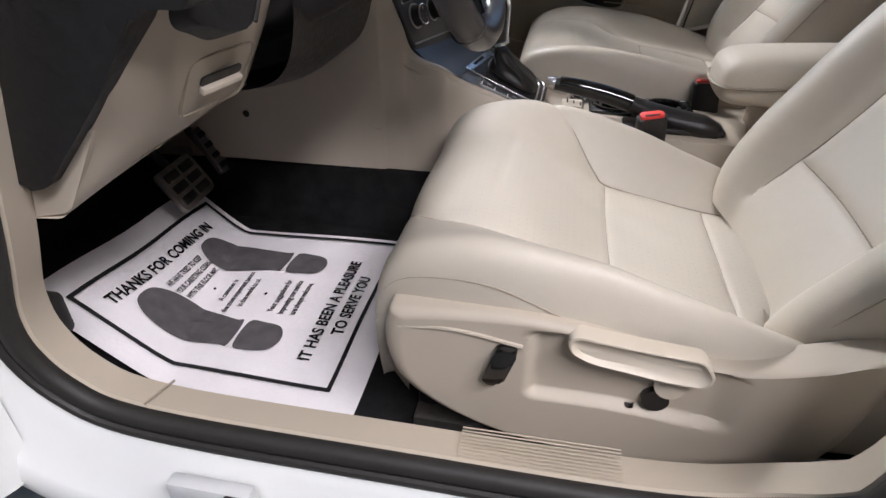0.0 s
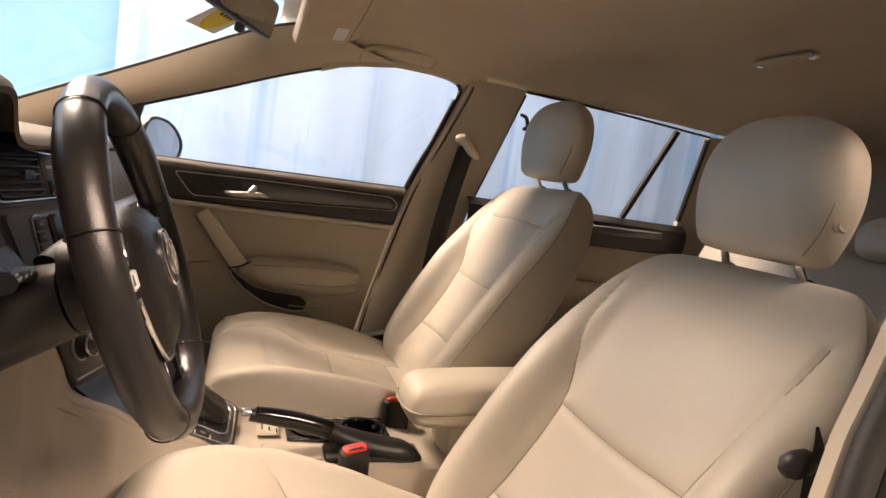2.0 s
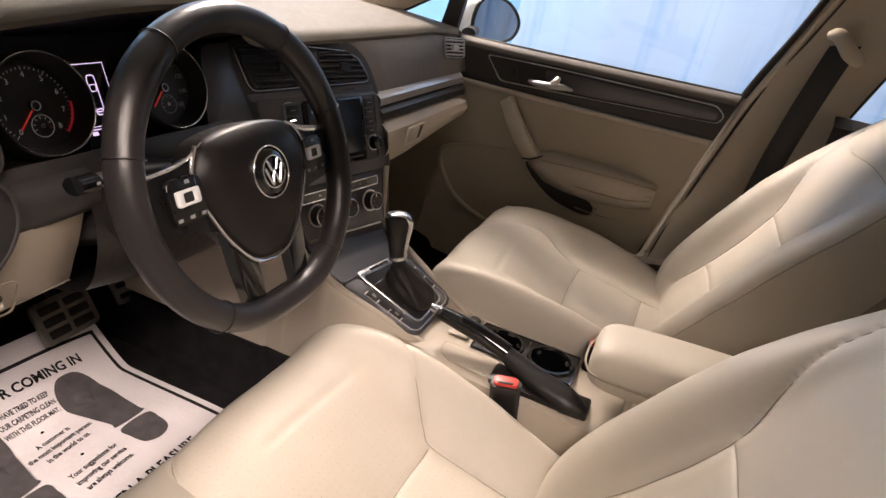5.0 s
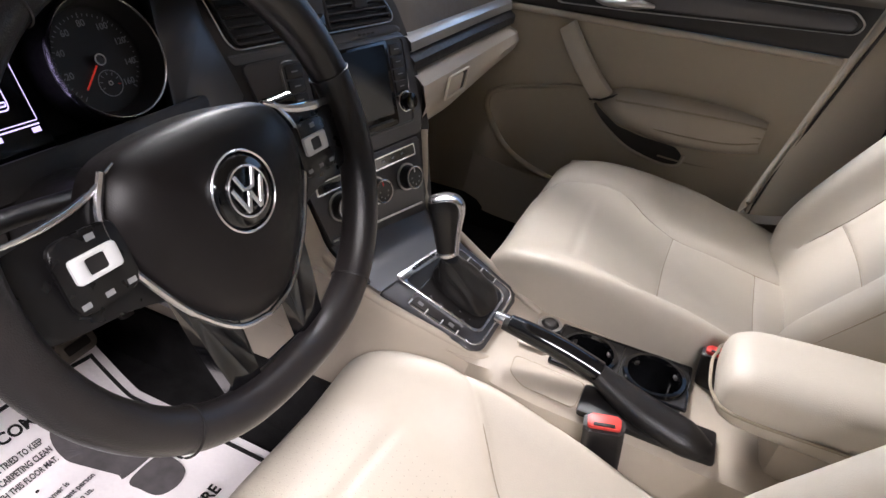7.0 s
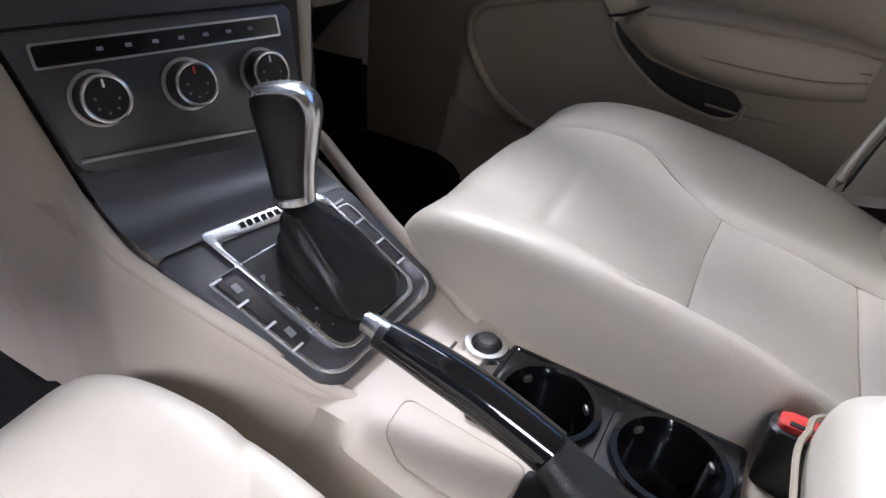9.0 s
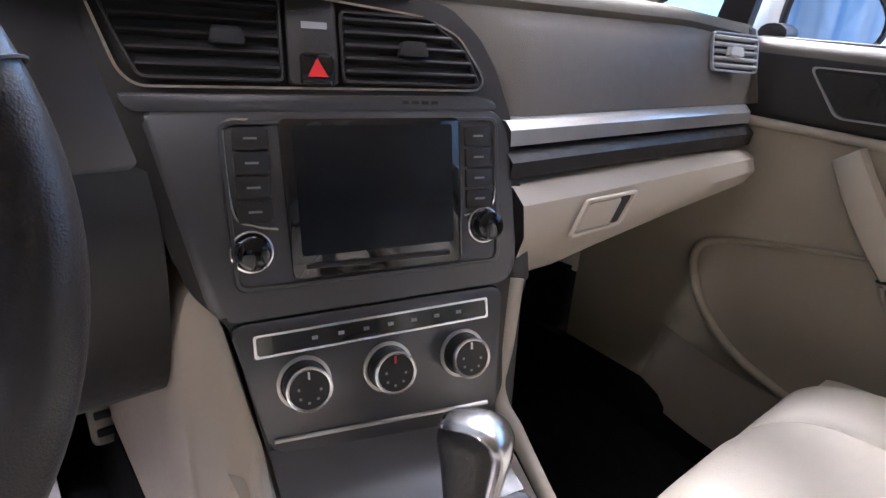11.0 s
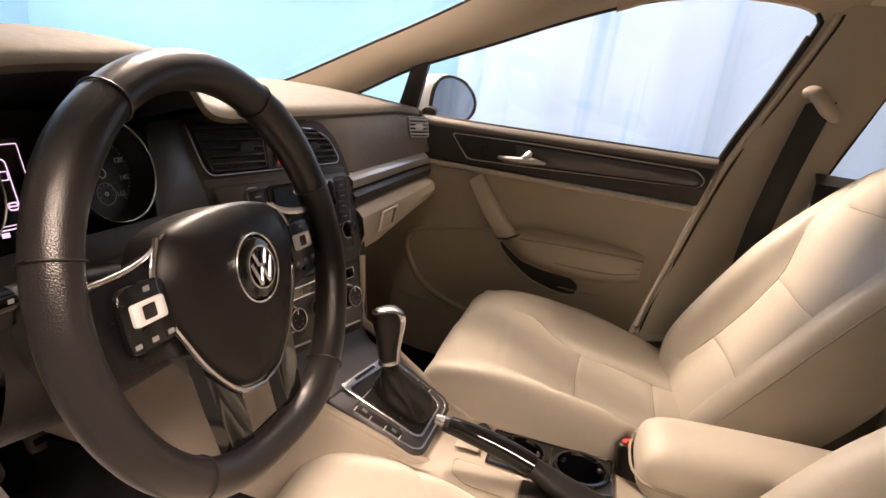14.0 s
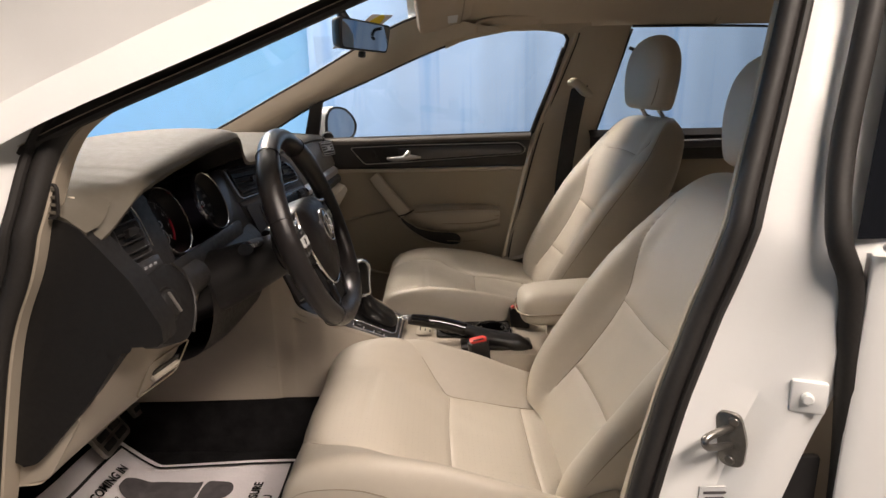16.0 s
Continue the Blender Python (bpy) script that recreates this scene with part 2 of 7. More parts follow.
def capped(P, flip=False):
    """A loft of closed rings with both ends closed by a fan."""
    v, f = sheet(P, cv=True, flip=flip)
    nu, nv = np.asarray(P).shape[:2]
    k = len(v)
    v = np.concatenate([v, [np.mean(P[0], 0)], [np.mean(P[-1], 0)]])
    for j in range(nv):
        a, b = (j, (j + 1) % nv) if not flip else ((j + 1) % nv, j)
        f.append((b, a, k))
        f.append(((nu - 1) * nv + a, (nu - 1) * nv + b, k + 1))
    return v, f


def patch(ctrl, nu, nv, cu=False, cv=False):
    """A smooth surface through a small grid of control points."""
    rows = [cat(r, nv, cv) for r in ctrl]
    cols = [cat([r[j] for r in rows], nu, cu) for j in range(nv)]
    return np.array(cols).transpose(1, 0, 2)


def xf(shape, m):
    v, f = shape
    m = np.array(m)
    return np.asarray(v) @ m[:3, :3].T + m[:3, 3], f


def tube(path, r, k=10, closed=False, flat=1.0, up=(0, 0, 1)):
    """A round or oval bar along a path; r may change along it, flat squeezes it along up."""
    p = np.asarray(path, float)
    n = len(p)
    r = np.full(n, r) if np.isscalar(r) else np.interp(np.linspace(0, 1, n), np.linspace(0, 1, len(r)), r)
    t = np.roll(p, -1, 0) - np.roll(p, 1, 0) if closed else np.gradient(p, axis=0)
    rings = []
    side = None
    for i in range(n):
        d = t[i] / (np.linalg.norm(t[i]) + 1e-12)
        s = np.cross(d, up)
        if np.linalg.norm(s) < 0.1:
            s = np.cross(d, (1, 0, 0)) if side is None else side
        s = s / np.linalg.norm(s)
        side = s
        q = np.cross(s, d)
        a = np.linspace(0, 2 * np.pi, k, endpoint=False)
        rings.append(p[i] + r[i] * (np.cos(a)[:, None] * s + flat * np.sin(a)[:, None] * q))
    return sheet(rings, cu=True, cv=True, flip=True) if closed else capped(rings, flip=True)


def from_bm(bm):
    bm.verts.index_update()
    out = np.array([v.co[:] for v in bm.verts]), [tuple(v.index for v in f.verts) for f in bm.faces]
    bm.free()
    return out


def box(size, b=0.003, seg=2, at=(0, 0, 0)):
    bm = bmesh.new()
    bmesh.ops.create_cube(bm, size=1.0)
    for v in bm.verts:
        v.co = Vector((v.co.x * size[0] + at[0], v.co.y * size[1] + at[1], v.co.z * size[2] + at[2]))
    if b:
        bmesh.ops.bevel(bm, geom=bm.edges[:], offset=min(b, 0.45 * min(size)), segments=seg, profile=0.5, affect="EDGES")
    return from_bm(bm)


def prism(poly, h, b=0.0, seg=2):
    """A flat outline (x, y), raised from z = 0 to h with its upper rim rounded."""
    bm = bmesh.new()
    lo = [bm.verts.new((x, y, 0)) for x, y in poly]
    hi = [bm.verts.new((x, y, h)) for x, y in poly]
    n = len(poly)
    top = bm.faces.new(hi)
    bm.faces.new(lo[::-1])
    for i in range(n):
        bm.faces.new((lo[i], lo[(i + 1) % n], hi[(i + 1) % n], hi[i]))
    if b:
        bmesh.ops.bevel(bm, geom=list(top.edges), offset=b, segments=seg, profile=0.5, affect="EDGES")
    return from_bm(bm)


def lathe(profile, k=40):
    """A turned shape round z from (radius, height) pairs."""
    a = np.linspace(0, 2 * np.pi, k, endpoint=False)
    return sheet([[(r * math.cos(t), r * math.sin(t), z) for t in a] for r, z in profile], cv=True, flip=False)


def ring(outer, inner, h, k=48):
    return lathe([(inner, 0), (inner, h), ((inner + outer) / 2, h * 1.25), (outer, h), (outer, 0)], k)


def disc(r, h, b=0.001, k=40):
    return lathe([(0.0001, h), (r - b, h), (r, h - b), (r, 0)], k)


def rounded(pts, r, k=5):
    """A polygon with its corners rounded."""
    out = []
    n = len(pts)
    for i in range(n):
        p, a, c = (np.array(pts[j % n], float) for j in (i, i - 1, i + 1))
        u, w = (a - p), (c - p)
        ru = min(r, 0.45 * np.linalg.norm(u))
        rw = min(r, 0.45 * np.linalg.norm(w))
        s, e = p + u / np.linalg.norm(u) * ru, p + w / np.linalg.norm(w) * rw
        for t in np.linspace(0, 1, k):
            out.append(tuple((1 - t) ** 2 * s + 2 * t * (1 - t) * p + t * t * e))
    return out


def rect(w, h, r=0.004, at=(0, 0), k=5):
    x, y = at
    return rounded([(x - w / 2, y - h / 2), (x + w / 2, y - h / 2), (x + w / 2, y + h / 2), (x - w / 2, y + h / 2)], r, k)


def frame_ring(outer, inner, h):
    """A flat frame between two outlines with the same number of points."""
    o, i = np.array(outer), np.array(inner)
    z = lambda p, t: np.column_stack([p, np.full(len(p), t)])
    return sheet([z(o, 0), z(o, h * 0.8), z((o * 0.85 + i * 0.15), h), z((o * 0.15 + i * 0.85), h), z(i, h * 0.8), z(i, 0)], cv=True, flip=True)


def axes(origin, x, y, z):
    m = np.eye(4)
    m[:3, 0], m[:3, 1], m[:3, 2], m[:3, 3] = x, y, z, origin
    return Matrix(m.tolist())


def thing(name, label, category, base=(0, 0, 0), group="", kind=""):
    ob = new(name)
    ob.location = base
    return tagged(ob, label, category, group, kind)


def part(name, shape, mat, parent, label="", smooth=True):
    """Links one mesh, given in world metres, under a thing or a part."""
    v, f = shape
    me = bpy.data.meshes.new(name)
    me.from_pydata([tuple(p) for p in np.asarray(v).tolist()], [], [tuple(q) for q in f])
    me.materials.append(mat)
    if smooth:
        me.shade_smooth()
        me.set_sharp_from_angle(angle=radians(38))
    ob = new(name, me)
    if parent is not None:
        ob.parent = parent
        if parent.parent is None:
            ob.matrix_parent_inverse = Matrix.Translation(parent.location).inverted()
    return tagged(ob, label) if label else ob


def lettering(text, size, m, parent, mat, name="lettering", align="CENTER", squeeze=1.0, bold=0.0):
    """Raised letters of the built-in font; m puts their plane (x right, y up) into the world."""
    cu = bpy.data.curves.new(name, "FONT")
    cu.body, cu.size, cu.align_x, cu.align_y, cu.extrude, cu.resolution_u, cu.offset = text, size, align, "CENTER", 0.0003, 3, bold
    ob = bpy.data.objects.new(name, cu)
    scene.collection.objects.link(ob)
    me = bpy.data.meshes.new_from_object(ob.evaluated_get(bpy.context.evaluated_depsgraph_get()))
    v = np.array([p.co[:] for p in me.vertices])
    f = [tuple(q.vertices) for q in me.polygons]
    bpy.data.objects.remove(ob)
    bpy.data.curves.remove(cu)
    bpy.data.meshes.remove(me)
    v[:, 0] *= squeeze
    return part(name, xf((v, f), m), mat, parent, smooth=False)


# ---- the workshop ----
def slab(name, size, at, mat, label):
    ob = part(name, box(size, 0.0, at=at), mat, None, smooth=False)
    return tagged(ob, label, "building", kind="structure")


slab("ground", (16, 14, 0.1), (1, 0, -0.05), M_FLOOR, "grey concrete workshop floor under the car")
slab("wall_north", (16, 0.15, 3.3), (1, 3.45, 1.65), M_BLUEWALL, "pale blue painted workshop wall beside the car")
slab("wall_west", (0.15, 14, 3.3), (-4.6, 0, 1.65), M_BLUEWALL, "pale blue painted workshop wall before the car")
# east and south walls are unseen; their grey is darkened to limit bounced light
slab("wall_east", (0.15, 14, 3.3), (8.2, 0, 1.65), M_BACKWALL, "plain grey unseen wall behind the car, closing the room")
slab("wall_south", (16, 0.15, 3.3), (1, -5.6, 1.65), M_BACKWALL, "plain grey unseen wall opposite, closing the room")
slab("ceiling", (16, 14, 0.1), (1, 0, 3.35), M_CEIL, "grey workshop ceiling")

xs = np.linspace(-0.74, 7.6, 150)
folds = [[(x, 3.2 + 0.012 * math.sin(7.3 * x) + 0.006 * math.sin(19.1 * x + 1.0), z) for z in np.linspace(0.02, 3.2, 6)] for x in xs]
curtain = part("curtain", sheet(folds), M_WALL, None)
tagged(curtain, "milky blue streaked plastic sheeting hung from the ceiling", "curtain")
curtain.modifiers.new("thick", "SOLIDIFY").thickness = 0.004

for eye, target, sx, sy, watts, colour in LAMPS:
    lamp = thing("ceiling_light", "long white ceiling light fitting, assumed and out of view", "light", (eye[0], eye[1], 3.3), "ceiling lights")
    part("frame", box((sx + 0.08, sy + 0.08, 0.06), 0.01, at=(eye[0], eye[1], 3.265)), M_CEIL, lamp)
    part("diffuser", box((sx, sy, 0.02), 0.005, at=(eye[0], eye[1], 3.226)), M_TUBE, lamp)

# ---- the car's shell ----
car = thing("car", "white five-door car body with cream trim and open driver's doorway", "car", (0.4, 0, 0))


def side_y(z):
    """Half width of the cabin side: upright below the belt, leaning in above it."""
    return 0.745 - 0.3 * max(0.0, z - 0.95) - 0.10 * max(0.0, 0.45 - z)


DOORWAY = [(-0.30, 0.352), (0.0, 0.347), (0.28, 0.35), (0.385, 0.388), (0.415, 0.455), (0.432, 0.58), (0.468, 0.72), (0.495, 0.80), (0.530, 0.90), (0.558, 1.0), (0.587, 1.10), (0.615, 1.20), (0.630, 1.262),
           (0.58, 1.30), (0.40, 1.312), (0.22, 1.254), (0.08, 1.197), (-0.04, 1.152), (-0.14, 1.108), (-0.205, 1.076), (-0.236, 1.038), (-0.258, 0.965), (-0.280, 0.90), (-0.325, 0.80), (-0.385, 0.58), (-0.415, 0.47), (-0.39, 0.39)]
RIM = cat([(x, 0, z) for x, z in DOORWAY], 190, closed=True)
RIM_T = np.roll(RIM, -1, 0) - np.roll(RIM, 1, 0)
RIM_N = np.column_stack([RIM_T[:, 2], 0 * RIM_T[:, 0], -RIM_T[:, 0]])
RIM_N /= np.linalg.norm(RIM_N, axis=1)[:, None]


def doorway_loop(out, dy):
    p = RIM + RIM_N * out
    p[:, 1] = [-side_y(z) + dy for z in RIM[:, 2]]
    # the centre pillar's foot stands out further than the sill
    foot = np.clip((RIM[:, 0] - 0.33) / 0.09, 0, 1) * np.clip((0.85 - RIM[:, 2]) / 0.27, 0, 1) * np.clip((RIM[:, 2] - 0.36) / 0.08, 0, 1)
    p[:, 1] -= 0.035 * foot * np.clip((0.075 - out) / 0.04, 0, 1)
    return p


def band(steps, narrow=False):
    loops = []
    for o, d in steps:
        p = doorway_loop(o, d)
        if narrow and d > 0.01:
            slim = np.clip((RIM[:, 0] - 0.36) / 0.10, 0, 1) * np.clip((RIM[:, 2] - 0.40) / 0.12, 0, 1)
            p[:, 1] -= slim * 0.55 * d
        loops.append(p)
    return sheet(loops, cv=True, flip=True)


part("doorway_trim", band([(0.006, 0.0), (0.0, 0.006), (0.001, 0.02), (0.004, 0.044), (0.03, 0.052), (0.10, 0.058)], narrow=True), M_PILLAR, car, "cream plastic sill and pillar trim")
part("door_seal", tube(doorway_loop(0.011, -0.006), 0.0125, 10, closed=True, up=(0, 1, 0)), M_RUBBER, car, "black rubber door seal")
part("seal_lip", tube(doorway_loop(0.026, -0.016), 0.006, 8, closed=True, up=(0, 1, 0)), M_RUBBER, car)
part("door_frame", band([(0.02, -0.012), (0.034, -0.016), (0.05, -0.028), (0.105, -0.034), (0.125, -0.05), (0.15, -0.058), (0.18, -0.05), (0.19, 0.0)]), M_WHITE, car, "white painted door aperture")
# ribbed sill plate
for k in range(9):
    y = -0.727 + 0.0048 * k
    part("sill_rib", tube([(0.06, y, 0.3485), (0.235, y, 0.3500)], 0.0010, 6), M_PILLAR, car)
part("trim_joint", tube([(-0.31, -0.735, 0.359), (-0.305, -0.71, 0.357), (-0.30, -0.69, 0.355)], 0.0015, 6), M_SEAM, car)

# protective film on the sill, drawn as a grey plate, and a black box for a shadowed slot
part("sill_film", box((0.10, 0.02, 0.05), 0.006, at=(-0.20, -0.797, 0.30)), M_BUTTON, car, "grey protective film on the sill")
part("sill_slot", box((0.03, 0.012, 0.035), 0.004, at=(-0.165, -0.805, 0.305)), M_BLACK, car)

# striker on the pillar
striker = part("striker_plate", xf(prism(rounded([(-0.016, -0.036), (0.012, -0.036), (0.018, 0.0), (0.012, 0.036), (-0.016, 0.036)], 0.010), 0.006, 0.0015), axes((0.556, -0.790, 0.691), (0.70, -0.70, 0.12), (-0.12, 0.05, 0.99), (-0.70, -0.70, 0.0))), M_STEEL, car, "bare steel door striker")
part("striker_loop", tube(cat([(0.552, -0.792, 0.707), (0.528, -0.810, 0.713), (0.508, -0.820, 0.710), (0.514, -0.818, 0.698), (0.552, -0.794, 0.684)], 26), 0.0046, 10), M_STEEL, striker)
for dz in (-0.026, 0.026):
    part("bolt", xf(disc(0.006, 0.005, 0.001, 14), axes((0.554, -0.794, 0.691 + dz), (0.7, -0.7, 0), (0, 0, 1), (-0.7, -0.7, 0))), M_STEEL, striker)
hinge_at = axes((0.632, -0.802, 0.752), (0.94, -0.34, 0), (0, 0, 1), (-0.34, -0.94, 0))
hinge = part("hinge_plate", xf(box((0.038, 0.040, 0.010), 0.003), hinge_at), M_WHITE, car, "white painted hinge plate")
part("bolt", xf(disc(0.007, 0.006, 0.002, 20), hinge_at @ Matrix.Translation((-0.002, 0, 0.005))), M_WHITE, hinge)
part("pillar_slot", box((0.045, 0.012, 0.10), 0.008, at=(0.645, -0.788, 0.615)), M_BLACK, car)
sticker = part("pillar_sticker", box((0.04, 0.002, 0.06), 0.0, at=(0.545, -0.785, 0.59)), M_BUTTON, car, "pale printed sticker")
for k in range(6):
    part("print_line", box((0.030 - 0.004 * (k % 3), 0.0012, 0.003), 0.0, at=(0.545, -0.7865, 0.612 - 0.008 * k)), M_PRINT, sticker)

# floor pan, bulkhead, and a tail wall added to close the cabin to light
fx = np.linspace(-0.95, 2.1, 70)
floor_ctrl = [[(x, y, max(0.245 + 0.32 * max(0, -0.62 - x) / 0.3, 0.240 + min(0.30, 0.84 * max(0, lerp_at([-0.60, -0.19], [-0.39, -0.47], y) - 0.02 - x)) * min(1.0, max(0.0, (-0.12 - y) / 0.06))) + 0.004 * math.sin(9 * x + 7 * y)) for y in np.linspace(-0.69, 0.76, 24)] for x in fx]
carpet = part("floor_carpet", sheet(floor_ctrl, flip=True), M_CARPET, car, "black floor carpet")
part("kick_panel", sheet(patch([[(-0.92, 0.70, z), (-0.66, 0.715, z), (-0.50, 0.722, z), (-0.40, 0.742, z)] for z in (0.47, 0.60, 0.80, 0.96)], 12, 16), flip=True), M_CREAM, car, "cream kick panel")
# carpet carried high up the side to give the deep footwell's shade
part("kick_carpet", sheet(patch([[(-0.92, 0.698, z), (-0.66, 0.713, z), (-0.50, 0.720, z), (-0.42, 0.738, z)] for z in (0.24, 0.36, 0.48)], 8, 16), flip=True), M_CARPET, car, "black carpet up the kick panel, also for the footwell's shade")
part("sill_carpet", box((1.6, 0.05, 0.12), 0.02, at=(0.1, 0.735, 0.27)), M_CARPET, car)
part("bulkhead", box((0.04, 1.46, 0.72), 0.0, at=(-0.93, 0.0, 0.60)), M_CARPET, car)
part("inner_sill", box((2.2, 0.05, 0.07), 0.015, at=(0.55, -0.690, 0.270)), M_CARPET, car)
part("floor_under", box((3.2, 1.5, 0.03), 0.0, at=(0.55, 0, 0.21)), M_RUBBER, car)
part("tail_wall", box((0.04, 1.4, 1.1), 0.0, at=(2.2, 0, 0.80)), M_CREAM, car)


# headliner: domed across and along
def roof_z(x, y):
    across = 1.392 - 0.030 * (abs(y) / 0.5) ** 2 - 0.036 * max(0.0, abs(y) - 0.5) / 0.15
    return across - 0.16 * max(0.0, 0.36 - x) ** 1.5 - 0.05 * max(0.0, (x - 1.2)) ** 2


rows = []
for x in np.linspace(0.20, 2.2, 60):
    half = lerp_at([0.20, 0.45, 0.8, 2.2], [0.585, 0.655, 0.655, 0.64], x)
    rows.append([(x, y, min(roof_z(x, y), 1.395)) for y in np.linspace(-half, half, 44)])
liner = part("headliner", sheet(rows), M_HEADLINER, car, "beige cloth headliner")
skin = [[(x, y, 1.46 - 0.10 * (y / 0.62) ** 4 - 0.2 * max(0.0, 0.3 - x) ** 1.4) for y in np.linspace(-0.63, 0.63, 20)] for x in np.linspace(0.12, 2.25, 30)]
part("roof_skin", sheet(skin), M_WHITE, car)
part("header", sheet(patch([[(0.15, y, 1.36 - 0.05 * (y / 0.58) ** 2), (0.165, y, 1.338 - 0.05 * (y / 0.58) ** 2), (0.23, y, 1.345 - 0.045 * (y / 0.58) ** 2), (0.32, y, 1.374 - 0.04 * (y / 0.58) ** 2)] for y in np.linspace(-0.585, 0.585, 9)], 30, 12)), M_HEADLINER, car)

# front pillars: trim between windscreen edge and side window, on both sides
PILLAR_SCREEN = [(-0.60, 0.690, 0.970), (-0.53, 0.686, 1.003), (-0.36, 0.662, 1.088), (-0.19, 0.638, 1.172), (0.065, 0.596, 1.302), (0.20, 0.57, 1.345)]
PILLAR_SIDE = [(-0.50, 0.748, 0.935), (-0.40, 0.744, 0.975), (-0.24, 0.722, 1.062), (-0.03, 0.698, 1.148), (0.160, 0.674, 1.226), (0.31, 0.660, 1.276), (0.45, 0.649, 1.302)]


def front_pillar(side):
    a, b = cat(PILLAR_SCREEN, 50), cat(PILLAR_SIDE, 50)
    rows = []
    for t, w in ((0.0, -0.004), (0.0, 0.0), (0.25, 0.022), (0.55, 0.026), (0.85, 0.014), (1.0, 0.0), (1.0, -0.012)):
        p = a * (1 - t) + b * t
        inward = np.array([0.25, -0.75, -0.35])
        q = p + inward * w
        q[:, 1] = np.where(w < 0, p[:, 1] - w, q[:, 1])
        rows.append(q * (1, side, 1))
    s = sheet(rows, flip=side < 0)
    pil = part("front_pillar_trim", s, M_PILLAR, car, "beige cloth-grained windscreen pillar trim")
    edge = a * (1, side, 1)
    part("screen_edge", tube(edge + np.array((0, 0.006 * side, 0.004)), 0.005, 8), M_RUBBER, car)
    part("window_edge", tube(b * (1, side, 1) + np.array((0, 0.006 * side, 0.0)), 0.006, 8), M_RUBBER, car)


front_pillar(1)
front_pillar(-1)
# outer white pillar skins
for side in (1, -1):
    a, b = cat(PILLAR_SCREEN, 40), cat(PILLAR_SIDE, 40)
    s = sheet([(a + (0, 0.015, 0.012)) * (1, side, 1), (a * 0.5 + b * 0.5 + (0, 0.05, 0.02)) * (1, side, 1), (b + (0, 0.045, 0.008)) * (1, side, 1)], flip=side > 0)
    part("front_pillar_skin", s, M_WHITE, car, "white painted windscreen pillar")

# cloth rail between the headliner and the heads of the side windows
rail = []
for x in np.linspace(0.24, 0.72, 30):
    zb = lerp_at([0.24, 0.31, 0.45, 0.55, 0.615, 0.645, 0.66, 0.72], [1.246, 1.274, 1.297, 1.298, 1.292, 1.278, 1.265, 1.265], x)
    yb = 0.76 - 0.3 * (zb - 0.92)
    rail.append([(x, yb + 0.012, zb - 0.002), (x, yb - 0.004, zb), (x, yb - 0.018, zb + 0.020), (x, yb - 0.030, zb + 0.048), (x, yb - 0.055, max(zb + 0.062, 1.352))])
part("head_rail_trim", sheet(rail, flip=True), M_HEADLINER, car, "beige cloth rail over the side window")

# windscreen
a = cat(PILLAR_SCREEN, 24) + (0, 0.02, 0.012)
glass = [p * np.array((1, w, 1)) + np.array((-0.10 * (1 - w * w), 0, 0.02 * (1 - w * w))) for w in np.linspace(-1, 1, 20) for p in [a]]
screen = part("windscreen", sheet(np.array(glass)), M_GLASS, car, "clear raked windscreen")
screen.visible_shadow = False


# centre pillar on the far side, and the pillars behind
def lean(x, z, inset=0.0):
    return (x, 0.76 - 0.3 * max(-0.1, z - 0.92) - inset, z)


def far_pillar(name, front, back, inset=0.012):
    rows = []
    for (x0, z0), (x1, z1) in zip(cat([(*p, 0) for p in front], 24)[:, :2], cat([(*p, 0) for p in back], 24)[:, :2]):
        p, q = np.array(lean(x0, z0)), np.array(lean(x1, z1))
        rows.append([p + (0, 0.02, 0), p, p * 0.92 + q * 0.08 + (0, -inset, 0), p * 0.5 + q * 0.5 + (0, -inset * 2.0, 0), p * 0.08 + q * 0.92 + (0, -inset, 0), q, q + (0, 0.02, 0)])
    return sheet(rows, flip=True)


CP_F = [(0.446, 0.28), (0.444, 0.47), (0.492, 0.70), (0.55, 0.955), (0.605, 1.12), (0.660, 1.304)]
CP_B = [(0.72, 0.28), (0.72, 0.47), (0.75, 0.70), (0.782, 0.963), (0.82, 1.12), (0.858, 1.306)]
part("centre_pillar_trim", far_pillar("p", CP_F, CP_B), M_PILLAR, car, "cream centre pillar trim")
part("pillar_gap", tube(cat([lean(x - 0.004, z, 0.004) for x, z in CP_F[:-1] + [(0.640, 1.240)]], 40), 0.006, 8), M_RUBBER, car)
strip = [(x + 0.016, z) for x, z in CP_F[:-1]] + [(0.664, 1.250), (0.672, 1.285)]
part("pillar_weatherstrip", tube(cat([lean(x, z, 0.010) for x, z in strip], 40), 0.0075, 10), M_PILLAR, car, "cream cloth door weatherstrip")
part("weatherstrip_gap", tube(cat([lean(x + 0.011, z, 0.0125) for x, z in strip], 40), 0.0030, 6), M_RUBBER, car)
part("rear_pillar_trim", far_pillar("p", [(1.62, 0.28), (1.60, 0.70), (1.602, 0.98), (1.60, 1.15), (1.585, 1.287)], [(2.15, 0.28), (2.15, 0.70), (2.15, 0.98), (2.12, 1.15), (2.1, 1.287)]), M_PILLAR, car, "cream rear pillar trim")
for p0, p1, r in (((1.451, 1.284), (1.360, 0.962), 0.012), ((1.587, 1.277), (1.603, 0.980), 0.010), ((0.861, 1.296), (0.784, 0.963), 0.005)):
    part("window_divider", tube(cat([lean(*p0, -0.006), lean((p0[0] + p1[0]) / 2, (p0[1] + p1[1]) / 2, -0.006), lean(*p1, -0.006)], 12), r, 8), M_RUBBER, car, "black window divider bar")
